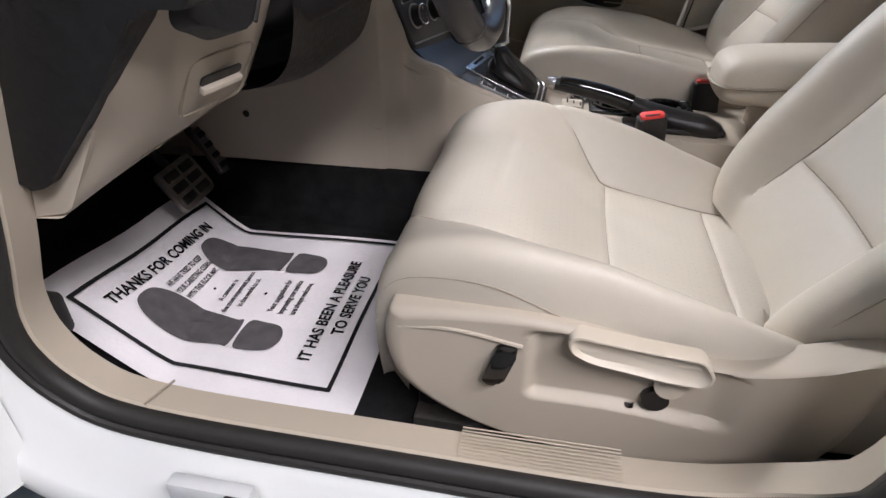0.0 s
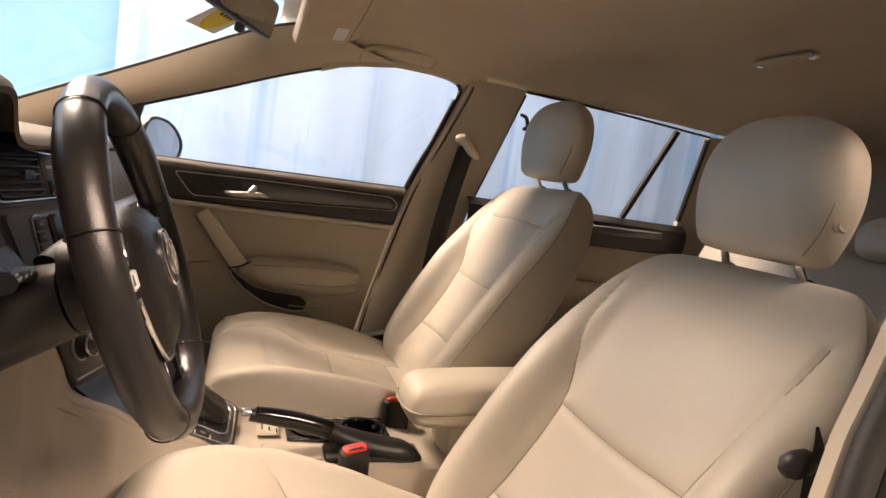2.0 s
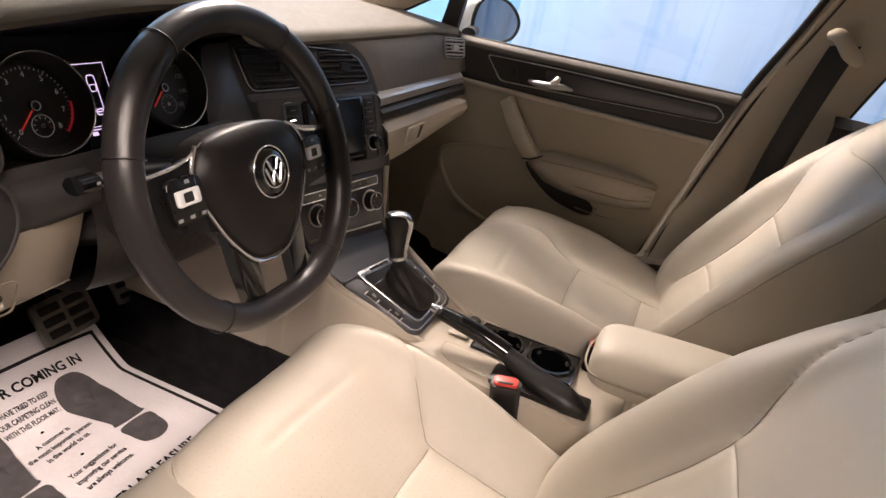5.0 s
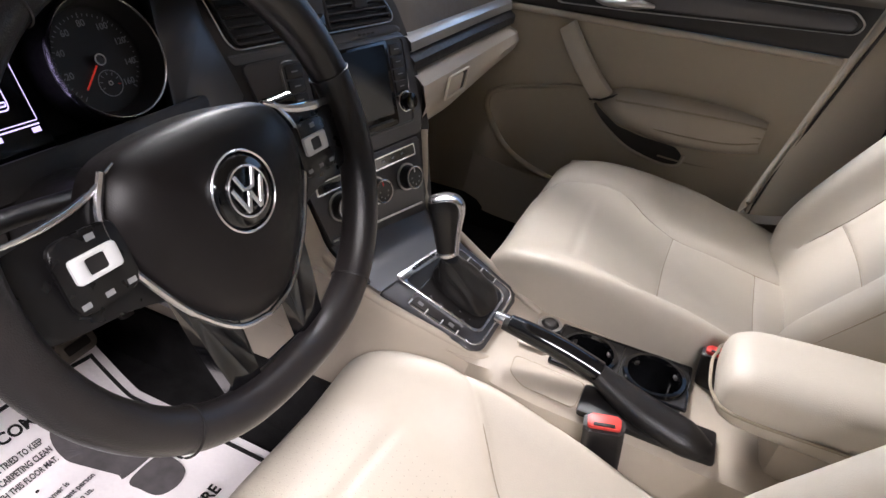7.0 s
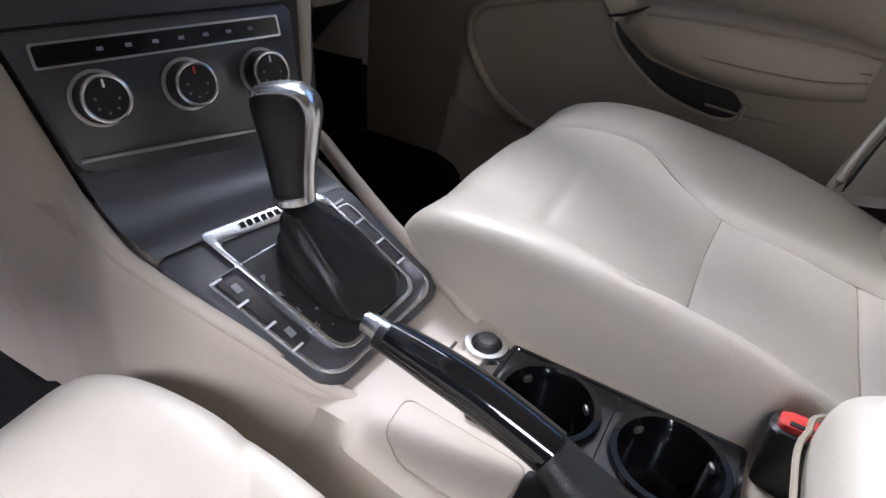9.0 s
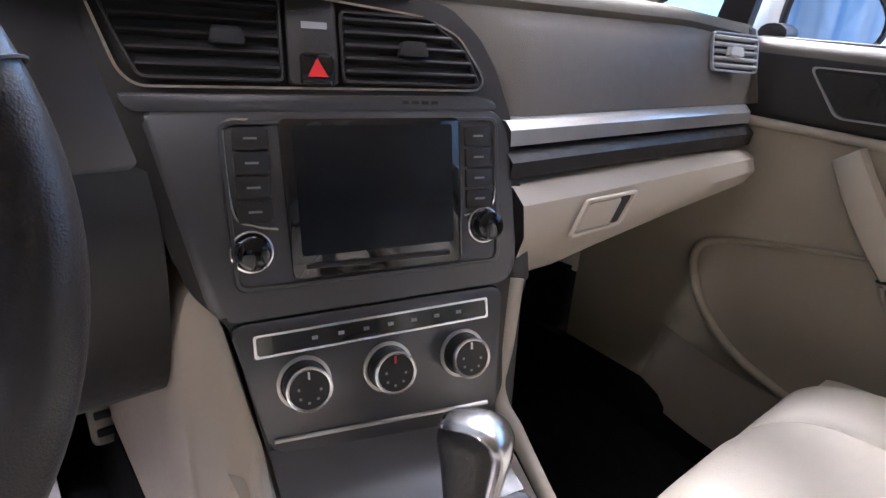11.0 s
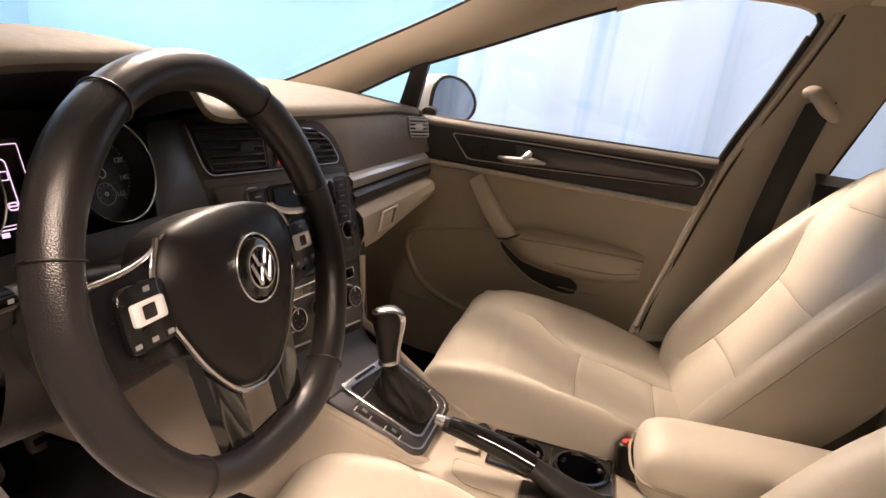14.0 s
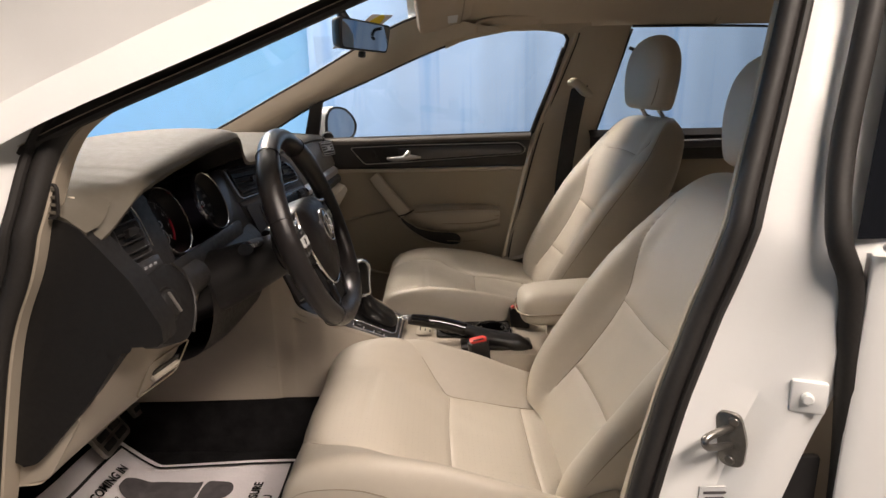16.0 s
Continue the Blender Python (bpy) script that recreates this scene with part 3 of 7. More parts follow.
part("window_head_seal", tube(cat([lean(0.86, 1.303), lean(1.2, 1.299), lean(1.585, 1.285)], 40), 0.004, 8), M_RUBBER, car)
rw = part("rear_side_glass", sheet([[lean(x0 * (1 - u) + x1 * u, z0 * (1 - u) + z1 * u, -0.015) for u in np.linspace(0, 1, 6)] for (x0, z0), (x1, z1) in (((0.78, 0.95), (0.86, 1.306)), ((1.2, 0.95), (1.2, 1.304)), ((1.61, 0.96), (1.59, 1.294)))]), M_GLASS, car, "clear rear side window")
rw.visible_shadow = False

# near-side rear door seen past the centre pillar
rear_door = thing("rear_car_door", "closed white rear car door with dark tinted window and chrome strip", "car door", (1.1, -0.80, 0.3), "car doors")
shape = patch([[(0.692 - 0.02 * z, -0.800, z), (0.712, -0.824, z), (1.1, -0.842, z), (1.62, -0.825, z)] for z in (0.30, 0.5, 0.7, 0.86, 0.925)], 24, 30)
part("door_skin", sheet(shape, flip=True), M_WHITE, rear_door)
part("door_seal", tube(cat([(0.692, -0.800, 0.32), (0.688, -0.803, 0.62), (0.668, -0.803, 0.82), (0.660, -0.803, 0.89), (0.640, -0.799, 0.945), (0.650, -0.77, 1.03), (0.676, -0.74, 1.15), (0.712, -0.70, 1.29)], 60), 0.013, 10), M_RUBBER, rear_door, "black rubber door edge")
part("belt_moulding", tube([(0.675, -0.826, 0.936), (1.15, -0.846, 0.946), (1.62, -0.83, 0.962)], 0.008, 8, flat=0.6), M_CHROME, rear_door, "chrome belt strip")
part("window_glass", sheet([[(0.66 + 0.07 * u, -0.80 + 0.085 * u, 0.94 + 0.34 * u) for u in np.linspace(0, 1, 6)], [(1.6, -0.80 + 0.085 * u, 0.95 + 0.32 * u) for u in np.linspace(0, 1, 6)]]), M_SCREEN, rear_door, "dark tinted glass")
part("inner_panel", sheet(patch([[(0.62, -0.72, z), (1.1, -0.70, z), (1.7, -0.70, z)] for z in (0.28, 0.6, 0.94)], 8, 8)), M_CREAM, rear_door)
part("quarter_skin", box((0.6, 0.05, 0.65), 0.02, at=(1.95, -0.80, 0.62)), M_WHITE, car)
fender = part("front_wing", sheet(patch([[(-0.46, -0.775, z), (-0.50, -0.83, z), (-0.7, -0.86, z), (-1.3, -0.85, z)] for z in (0.25, 0.5, 0.75, 0.93, 0.99)], 20, 14), flip=False), M_WHITE, car, "white front wing")
part("bonnet", sheet(patch([[(-0.62, y, 0.97), (-0.9, y, 0.965 - 0.02 * (y / 0.7) ** 2), (-1.3, y, 0.92 - 0.03 * (y / 0.7) ** 2), (-1.7, y, 0.80)] for y in np.linspace(-0.84, 0.84, 7)], 24, 16), flip=True), M_WHITE, car, "white bonnet")
part("cowl_cap", box((0.05, 0.05, 0.07), 0.015, at=(-0.315, -0.80, 1.045)), M_RUBBER, car, "black rubber pillar cap")


# ---- doors on the far side ----
def door_y(x, z):
    return 0.735 - 0.012 * math.sin(math.pi * min(1.0, max(0.0, (z - 0.28) / 0.55)))


def rear_edge(z):
    return 0.446 + (z - 0.50) * 0.235 if z > 0.50 else 0.446


door = thing("front_car_door", "closed front passenger door with cream panel, dark upper band and armrest", "car door", (0.15, 0.76, 0.3), "car doors")
zs = np.linspace(0.27, 0.838, 26)
part("door_card", sheet([[(x0, door_y(x0, z), z) for x0 in np.linspace(-0.42, rear_edge(z) - 0.006, 40)] for z in zs], flip=True), M_DOORCARD, door, "beige lower door panel")
prof = [(0.838, 0.737), (0.842, 0.722), (0.862, 0.718), (0.90, 0.716), (0.928, 0.716), (0.943, 0.724), (0.949, 0.742), (0.945, 0.775)]
band_rows = [tuple(p[:2]) for p in cat([(z, y, 0) for z, y in prof], 22)]
# soft top of the band, its lit look put into a lighter brown
part("upper_cap", sheet([[(x, y - 0.0015, z + 0.012 * max(0, x) * (z - 0.83) / 0.1) for x in np.linspace(-0.30, rear_edge(z) - 0.008, 44)] for z, y in band_rows if z > 0.922], flip=True), M_FASCIA, door, "soft brown door top, lightened where light falls on it")
part("upper_band", sheet([[(x, y, z + 0.012 * max(0, x) * (z - 0.83) / 0.1) for x in np.linspace(-0.30, rear_edge(z) - 0.006, 44)] for z, y in band_rows], flip=True), M_DARK, door, "charcoal soft upper band")
# ledge in a lighter cream, which paints the highlight along it
part("card_top_edge", tube([(-0.30, 0.727, 0.833), (0.1, 0.726, 0.832), (rear_edge(0.832) - 0.012, 0.728, 0.832)], 0.0075, 10), M_CREAM_LIGHT, door, "top ledge of the panel, pale for its highlight")
# decor strip frame, insert, recess and lever
to_door = axes((0, 0.716, 0), (1, 0, 0), (0, 0, 1), (0, -1, 0))
strip_out = rounded([(-0.108, 0.918), (-0.058, 0.856), (0.10, 0.862), (0.515, 0.884), (0.525, 0.905), (0.50, 0.926), (0.1, 0.924)], 0.012, 6)
c = np.array([0.2, 0.892])
strip_in = [tuple(c + (np.array(p) - c) * (0.990, 0.925)) for p in strip_out]
part("strip_field", xf(prism(strip_in, 0.001), to_door), M_BLACK, door)
part("decor_frame", xf(frame_ring(strip_out, strip_in, 0.006), to_door), M_SILVER, door, "slim chrome strip surround")
part("decor_strip", xf(prism([p for p in rounded([(0.062, 0.913), (0.075, 0.868), (0.505, 0.89), (0.51, 0.903), (0.495, 0.917)], 0.006, 4)], 0.0055, 0.002), to_door), M_DASHFACE, door, "graphite decor strip")
part("lever_recess", xf(prism(rounded([(0.01, 0.914), (0.03, 0.866), (0.10, 0.868), (0.095, 0.917)], 0.008), 0.002), to_door), M_BLACK, door)
sp = part("tweeter_panel", xf(prism(rounded([(-0.088, 0.912), (-0.05, 0.864), (0.0, 0.866), (-0.024, 0.912)], 0.008), 0.003, 0.001), to_door), M_DARK, door)
part("lock_button", xf(prism(rect(0.014, 0.022, 0.003, (-0.022, 0.89)), 0.006, 0.001), to_door), M_BLACK, sp)
part("door_lever", tube(cat([(0.026, 0.704, 0.877), (0.05, 0.696, 0.876), (0.085, 0.692, 0.878), (0.115, 0.695, 0.881), (0.145, 0.708, 0.879)], 30), [0.006, 0.0105, 0.0125, 0.0115, 0.005], 14, flat=0.8), M_SILVER, door, "satin chrome inner door lever")
part("lever_fin", tube(cat([(0.092, 0.697, 0.880), (0.099, 0.695, 0.892), (0.104, 0.699, 0.904)], 14), [0.015, 0.0125, 0.007], 12, flat=0.8), M_SILVER, door)
# armrest, pull handle and pocket
arm = [[(0.075, 0.735, 0.665), (0.085, 0.70, 0.662), (0.10, 0.69, 0.650), (0.12, 0.705, 0.630), (0.13, 0.735, 0.615)],
       [(0.12, 0.735, 0.700), (0.13, 0.685, 0.697), (0.14, 0.664, 0.675), (0.155, 0.675, 0.635), (0.165, 0.735, 0.605)],
       [(0.25, 0.735, 0.706), (0.25, 0.680, 0.703), (0.25, 0.656, 0.680), (0.25, 0.668, 0.625), (0.25, 0.735, 0.592)],
       [(0.36, 0.735, 0.704), (0.36, 0.690, 0.700), (0.36, 0.668, 0.678), (0.36, 0.678, 0.625), (0.36, 0.735, 0.600)],
       [(0.435, 0.735, 0.690), (0.43, 0.712, 0.688), (0.43, 0.700, 0.670), (0.43, 0.705, 0.635), (0.44, 0.735, 0.615)]]
part("armrest", sheet(patch(arm, 40, 26)), M_CREAM, door, "cream padded armrest")
part("armrest_piping", tube(cat([(0.12, 0.668, 0.686), (0.25, 0.659, 0.694), (0.36, 0.672, 0.692), (0.43, 0.702, 0.682)], 30), 0.0022, 6), M_SEAM, door)
grip = []
for t in np.linspace(0, 1, 24):
    c = np.array((-0.026 + 0.112 * t, 0.726 - 0.040 * math.sin(math.pi * min(1.0, 0.12 + 0.76 * t)) ** 0.7, 0.816 - 0.142 * t))
    across, out_y = np.array((0.775, 0.0, 0.632)), np.array((0.0, -1.0, 0.0))
    wide = 0.0195 + 0.004 * t
    grip.append([c + across * wide * x + out_y * 0.012 * y for x, y in ((-1, -0.9), (-1, 0.3), (-0.85, 0.8), (-0.5, 1.0), (0.5, 1.0), (0.85, 0.8), (1, 0.3), (1, -0.9))])
part("pull_handle", capped(np.array(grip), flip=False), M_CREAM_LIGHT, door, "cream diagonal pull handle")
part("pull_joint", tube([(0.058, 0.698, 0.668), (0.085, 0.680, 0.676), (0.118, 0.690, 0.692)], 0.0026, 6), M_DARK, door)
pocket = rounded([(0.056, 0.668), (0.083, 0.642), (0.13, 0.612), (0.19, 0.600), (0.268, 0.594), (0.287, 0.578), (0.282, 0.553), (0.244, 0.549), (0.167, 0.567), (0.105, 0.605), (0.068, 0.640)], 0.008, 4)
# charcoal patch painted for the shade inside a cream recess
part("pocket_shade", xf(prism(pocket, 0.004), axes((0, 0.727, 0), (1, 0, 0), (0, 0, 1), (0, -1, 0))), M_DARK, door, "dark patch for the shade in the grip pocket")
part("pocket_lip", tube(cat([(x, 0.722, z) for x, z in ((0.060, 0.655), (0.070, 0.636), (0.105, 0.603), (0.167, 0.565), (0.244, 0.547), (0.284, 0.553), (0.291, 0.580))], 40), 0.0045, 8), M_CREAM, door)
ridge = cat([(x, 0.720, z) for x, z in ((0.045, 0.688), (-0.06, 0.668), (-0.165, 0.640), (-0.194, 0.610), (-0.180, 0.557), (-0.120, 0.486), (-0.010, 0.442), (0.16, 0.420), (0.40, 0.415))], 70)
part("speaker_ridge", tube(ridge, [0.003, 0.005, 0.007, 0.008, 0.008, 0.007, 0.004], 10, flat=1.0, up=(0, 1, 0)), M_DOORCARD, door, "raised rim round the lower door panel")
for w, r in ((0.0, 0.0022), (0.020, 0.0016)):
    part("armrest_crease", tube(cat([(0.135, 0.680 - 0.3 * w, 0.668 - w), (0.25, 0.661 - 0.2 * w, 0.664 - w), (0.36, 0.672 - 0.2 * w, 0.664 - w), (0.425, 0.698, 0.662 - 0.6 * w)], 24), r, 6), M_SEAM, door)
part("panel_line", tube(cat([(0.235, 0.722, 0.565), (0.31, 0.724, 0.562), (0.40, 0.726, 0.568)], 20), 0.0022, 6), M_SEAM, door)
part("map_pocket", sheet(patch([[(-0.25, 0.735, 0.46), (-0.1, 0.69, 0.455), (0.1, 0.68, 0.45), (0.33, 0.70, 0.45)], [(-0.25, 0.735, 0.30), (-0.1, 0.695, 0.30), (0.1, 0.69, 0.30), (0.33, 0.71, 0.30)]], 6, 20), flip=True), M_CREAM, door)
g = part("window_glass", sheet([[lean(x, z, -0.012) for x in np.linspace(-0.2, 0.66, 8)] for z in (0.93, 1.05, 1.17, 1.29)]), M_GLASS, door, "clear side window")
g.visible_shadow = False
part("window_rear_seal", tube(cat([lean(x, z, 0.002) for x, z in ((0.552, 0.955), (0.605, 1.12), (0.645, 1.25), (0.645, 1.272), (0.636, 1.284))], 60), 0.006, 8), M_RUBBER, door)
part("sill_seal", tube([lean(-0.2, 0.946, -0.004), lean(0.56, 0.956, -0.004)], 0.005, 8), M_RUBBER, door)
# sail panel and quarter light bar
sail = [(-0.292, 0.905), (-0.236, 0.905), (-0.190, 1.120), (-0.232, 1.115)]
part("sail_panel", xf(prism(rounded(sail, 0.006), 0.022, 0.004), axes((0, 0.955, 0), (1, 0, 0), (0, -0.2, 0.98), (0, -0.98, -0.2))), M_BLACK, door, "black mirror sail panel")

mirror = thing("wing_mirror", "white door mirror housing with grey glass", "car mirror", (-0.22, 0.9, 0.95))
egg = [(-0.085, -0.042), (-0.088, 0.02), (-0.07, 0.062), (-0.03, 0.075), (0.03, 0.062), (0.075, 0.025), (0.088, -0.01), (0.07, -0.045), (0.02, -0.06), (-0.05, -0.055)]
egg = [tuple(p[:2]) for p in cat([(x, y, 0) for x, y in egg], 44, closed=True)]
mf = axes((-0.168, 0.930, 0.984), (0.36, 0.933, 0.03), (-0.03, 0.0, 0.999), (0.933, -0.36, 0.0)) @ Matrix.Diagonal((1.28, 0.98, 1.12, 1))
rings = [[(x * s, y * s, -d) for x, y in egg] for s, d in ((1.0, 0.0), (1.04, 0.015), (0.98, 0.05), (0.75, 0.085), (0.3, 0.105))]
part("housing", xf(capped(np.array(rings), flip=False), mf), M_WHITE, mirror)
part("bezel", xf(frame_ring([(x * 1.03, y * 1.03) for x, y in egg], [(x * 0.93, y * 0.92) for x, y in egg], 0.006), mf), M_BLACK, mirror, "black bezel")
part("mirror_glass", xf(prism([(x * 0.93, y * 0.92) for x, y in egg], 0.003), mf), M_MIRROR, mirror, "mirror glass")
part("arm", tube([(-0.19, 0.76, 0.955), (-0.21, 0.85, 0.957)], 0.020, 12, flat=0.7), M_BLACK, mirror)

# rear door on the far side
rd = thing("rear_car_door", "closed rear passenger door with cream panel and dark upper band", "car door", (1.15, 0.76, 0.3), "car doors")
part("door_card", sheet([[(x, 0.735 - 0.01 * math.sin(6 * (z - 0.28)), z) for x in np.linspace(0.74, 1.62, 24)] for z in np.linspace(0.27, 0.85, 12)], flip=True), M_DOORCARD, rd, "beige lower door panel")
part("upper_band", sheet([[(x, y, z) for x in np.linspace(0.752, 1.62, 24)] for z, y in ((0.85, 0.737), (0.855, 0.715), (0.90, 0.706), (0.94, 0.71), (0.962, 0.735), (0.958, 0.77))], flip=True), M_DARK, rd, "charcoal upper band")
part("decor_strip", tube([(0.80, 0.703, 0.905), (1.5, 0.703, 0.915)], 0.010, 8, flat=1.6), M_DASHFACE, rd)
part("armrest", sheet(patch([[(0.9, 0.735, 0.72), (0.9, 0.69, 0.715), (0.9, 0.68, 0.68), (0.9, 0.735, 0.63)], [(1.1, 0.735, 0.73), (1.1, 0.67, 0.725), (1.1, 0.66, 0.68), (1.1, 0.735, 0.62)], [(1.35, 0.735, 0.72), (1.35, 0.69, 0.715), (1.35, 0.68, 0.68), (1.35, 0.735, 0.63)]], 16, 14)), M_CREAM, rd)


# ---- seats ----
def seam_dist(X, Y, line):
    """Distance of points to a polyline, all in a plane."""
    best = np.full(X.shape, 9.0)
    line = np.asarray(line, float)
    for (x0, y0), (x1, y1) in zip(line[:-1], line[1:]):
        dx, dy = x1 - x0, y1 - y0
        t = np.clip(((X - x0) * dx + (Y - y0) * dy) / (dx * dx + dy * dy + 1e-12), 0, 1)
        best = np.minimum(best, np.hypot(X - x0 - t * dx, Y - y0 - t * dy))
    return best


def seam_line(pts, n=30):
    return cat([(x, y, 0) for x, y in pts], n)[:, :2]


def cushion_seams(w, c, outer):
    """Seams of a cushion whose middle panel is 2 w wide and lies c off the centre line."""
    out = []
    for side in (-1, 1):
        if side == outer:
            edge = [(-0.272, 0.060), (-0.255, 0.105), (-0.205, 0.146), (-0.11, 0.156), (-0.050, 0.152), (0.010, w + 0.002), (0.08, w), (0.168, w), (0.28, w)]
            out.append(seam_line([(x, c * min(1.0, max(0.0, (x + 0.11) / 0.08)) + side * y) for x, y in edge], 44))
            continue
        edge = ([(-0.110, 0.252), (-0.080, 0.228)] if outer < 0 else []) + [(-0.040, w + 0.040), (-0.010, w + 0.012), (0.010, w + 0.002), (0.08, w), (0.168, w), (0.28, w)]
        out.append(seam_line([(x, c * min(1.0, max(0.0, (x + 0.11) / 0.08)) + side * y) for x, y in edge]))
    for x in (0.008, 0.168):
        out.append(seam_line([(x, c - w), (x - 0.004, c), (x, c + w)]))
    return out


BACK_SEAMS = [
    seam_line([(0.105, -0.135), (0.110, 0.0), (0.105, 0.135)]),
    seam_line([(0.285, -0.142), (0.280, 0.0), (0.285, 0.142)]),
    seam_line([(0.475, -0.150), (0.482, 0.0), (0.475, 0.150)]),
    seam_line([(0.02, -0.135), (0.15, -0.137), (0.285, -0.142), (0.36, -0.165), (0.44, -0.190), (0.52, -0.196)]),
    seam_line([(0.02, 0.135), (0.15, 0.137), (0.285, 0.142), (0.36, 0.165), (0.44, 0.190), (0.52, 0.196)]),
]


def cushion_shape(lift):
    """Seat cushion in its own metres: x back, z up, the crosswise seam at the origin; lift raises thighs and bolsters."""
    stations = [(-0.226, -0.125, 0.000, 0.205), (-0.247, -0.065, 0.000, 0.218), (-0.256, -0.010, 0.000, 0.226), (-0.250, 0.040, 0.004, 0.234), (-0.226, 0.074, 0.010, 0.244), (-0.18, 0.085, 0.022, 0.254), (-0.12, 0.077, 0.036, 0.260),
                (-0.06, 0.044, 0.062, 0.262), (0.0, 0.010, 0.082, 0.262), (0.08, -0.006, 0.072, 0.262), (0.167, -0.022, 0.054, 0.260), (0.25, -0.032, 0.034, 0.254), (0.33, -0.034, 0.020, 0.248)]
    nu, half = 250, 120
    st = even(np.array(stations), nu, 2, 30)
    st[:, 1] = np.where(st[:, 1] > 0, st[:, 1] * lift, st[:, 1])
    st[:, 2] *= lift
    P = np.zeros((nu, 2 * half - 1, 3))
    for i, (x, z, b, w) in enumerate(st):
        k = w / 0.262
        drop = max(-0.125, z - 0.115)
        sec = [(0, 0.006), (0.05, 0.005), (0.10, 0.002), (0.140, 0.0), (0.165, 0.18 * b), (0.195, 0.58 * b), (0.220, 0.92 * b), (0.238, 1.0 * b), (0.252, 0.80 * b - 0.004), (0.260, 0.45 * b - 0.014), (0.262, 0.15 * b - 0.034)]
        sec = [(y * k, z + dz) for y, dz in sec] + [(0.258 * k, 0.35 * z + 0.65 * drop), (0.246 * k, drop)]
        c = even(np.array([(y, dz, 0) for y, dz in sec]), half, 2, 6)
        P[i, :, 0] = x
        P[i, half - 1 :, 1], P[i, half - 1 :, 2] = c[:, 0], c[:, 1]
        P[i, : half - 1, 1], P[i, : half - 1, 2] = -c[:0:-1, 0], c[:0:-1, 1]
    return P


def backrest_shape():
    """Seat back in its own metres: x up along it, y across, z forward out of its face."""
    stations = [(-0.03, 0.205, 0.020, 0.030, -0.045), (0.02, 0.228, 0.028, 0.045, -0.060), (0.10, 0.246, 0.020, 0.062, -0.075), (0.20, 0.257, 0.016, 0.066, -0.085), (0.30, 0.262, 0.022, 0.058, -0.085),
                (0.39, 0.260, 0.030, 0.038, -0.080), (0.46, 0.250, 0.034, 0.020, -0.072), (0.52, 0.228, 0.034, 0.010, -0.062), (0.565, 0.200, 0.030, 0.004, -0.052), (0.595, 0.172, 0.020, 0.0, -0.040),
                (0.610, 0.145, 0.005, 0.0, -0.024), (0.614, 0.12, -0.008, 0.0, -0.012)]
    st = np.array(stations)
    nu, half = 230, 120
    st = np.column_stack([even(st, nu, 1, 30)])
    rings = []
    for t, w, f, b, k in st:
        pts = [(0, f), (0.3 * w, f), (0.5 * w, f + 0.05 * b), (0.60 * w, f + 0.22 * b), (0.74 * w, f + 0.9 * b), (0.88 * w, f + b), (0.97 * w, f + 0.65 * b), (1.0 * w, f + 0.1 * b), (0.985 * w, 0.4 * f + 0.6 * k), (0.90 * w, k * 0.95), (0.5 * w, k), (0, k)]
        c = even(np.array([(y, z, 0) for y, z in pts]), half, 2, 8)
        ringp = np.concatenate([c[:, :2], (c * (-1, 1, 1))[-2:0:-1, :2]])
        rings.append(np.column_stack([np.full(len(ringp), t), ringp]))
    return np.array(rings)


def groove(P, flat, seams, depth):
    """Presses seams into a padded surface: a soft hollow on either side and a narrow cut along the stitching."""
    X, Y = P[..., flat[0]], P[..., flat[1]]
    d = np.full(X.shape, 9.0)
    for s in seams:
        d = np.minimum(d, seam_dist(X, Y, s))
    return depth * (0.55 * np.exp(-((d / 0.012) ** 2)) + 0.45 * np.exp(-((d / 0.0032) ** 2)))


def seam_thread(P, mask, seam):
    """A raised line of stitching that lies in the surface along a seam."""
    pts = P[mask]
    out = []
    for x, y in seam:
        q = pts[np.argsort((pts[:, 0] - x) ** 2 + (pts[:, 1] - y) ** 2)[:4]]
        out.append((x, y, q[:, 2].mean()))
    out = np.array(out)
    z = np.convolve(np.pad(out[:, 2], 2, mode="edge"), np.ones(5) / 5, "valid")
    out[:, 2] = z - 0.0002
    return tube(out, 0.0008, 6)


def headrest_shape():
    rings = []
    for t, w, f, k in [tuple(r) for r in np.column_stack([cat([(0.0, 0.080, 0.028), (0.004, 0.100, 0.042), (0.02, 0.114, 0.052), (0.07, 0.130, 0.056), (0.11, 0.132, 0.055), (0.150, 0.122, 0.049), (0.180, 0.095, 0.036), (0.197, 0.056, 0.02), (0.202, 0.024, 0.008)], 44), cat([(-0.025, 0, 0), (-0.035, 0, 0), (-0.040, 0, 0), (-0.044, 0, 0), (-0.044, 0, 0), (-0.040, 0, 0), (-0.03, 0, 0), (-0.015, 0, 0), (-0.008, 0, 0)], 44)[:, 0]])]:
        a = np.linspace(0, 2 * np.pi, 72, endpoint=False)
        ca, sa = np.cos(a), np.sin(a)
        e = 0.62
        y = w * np.sign(ca) * np.abs(ca) ** e
        z = np.sign(sa) * np.abs(sa) ** 0.8
        z = np.where(z > 0, z * f * (1 - 0.25 * (y / 0.14) ** 2), -z * k)
        rings.append(np.column_stack([np.full(72, t), y, z + 0.10 * t - 0.3 * t * t]))
    return np.array(rings)


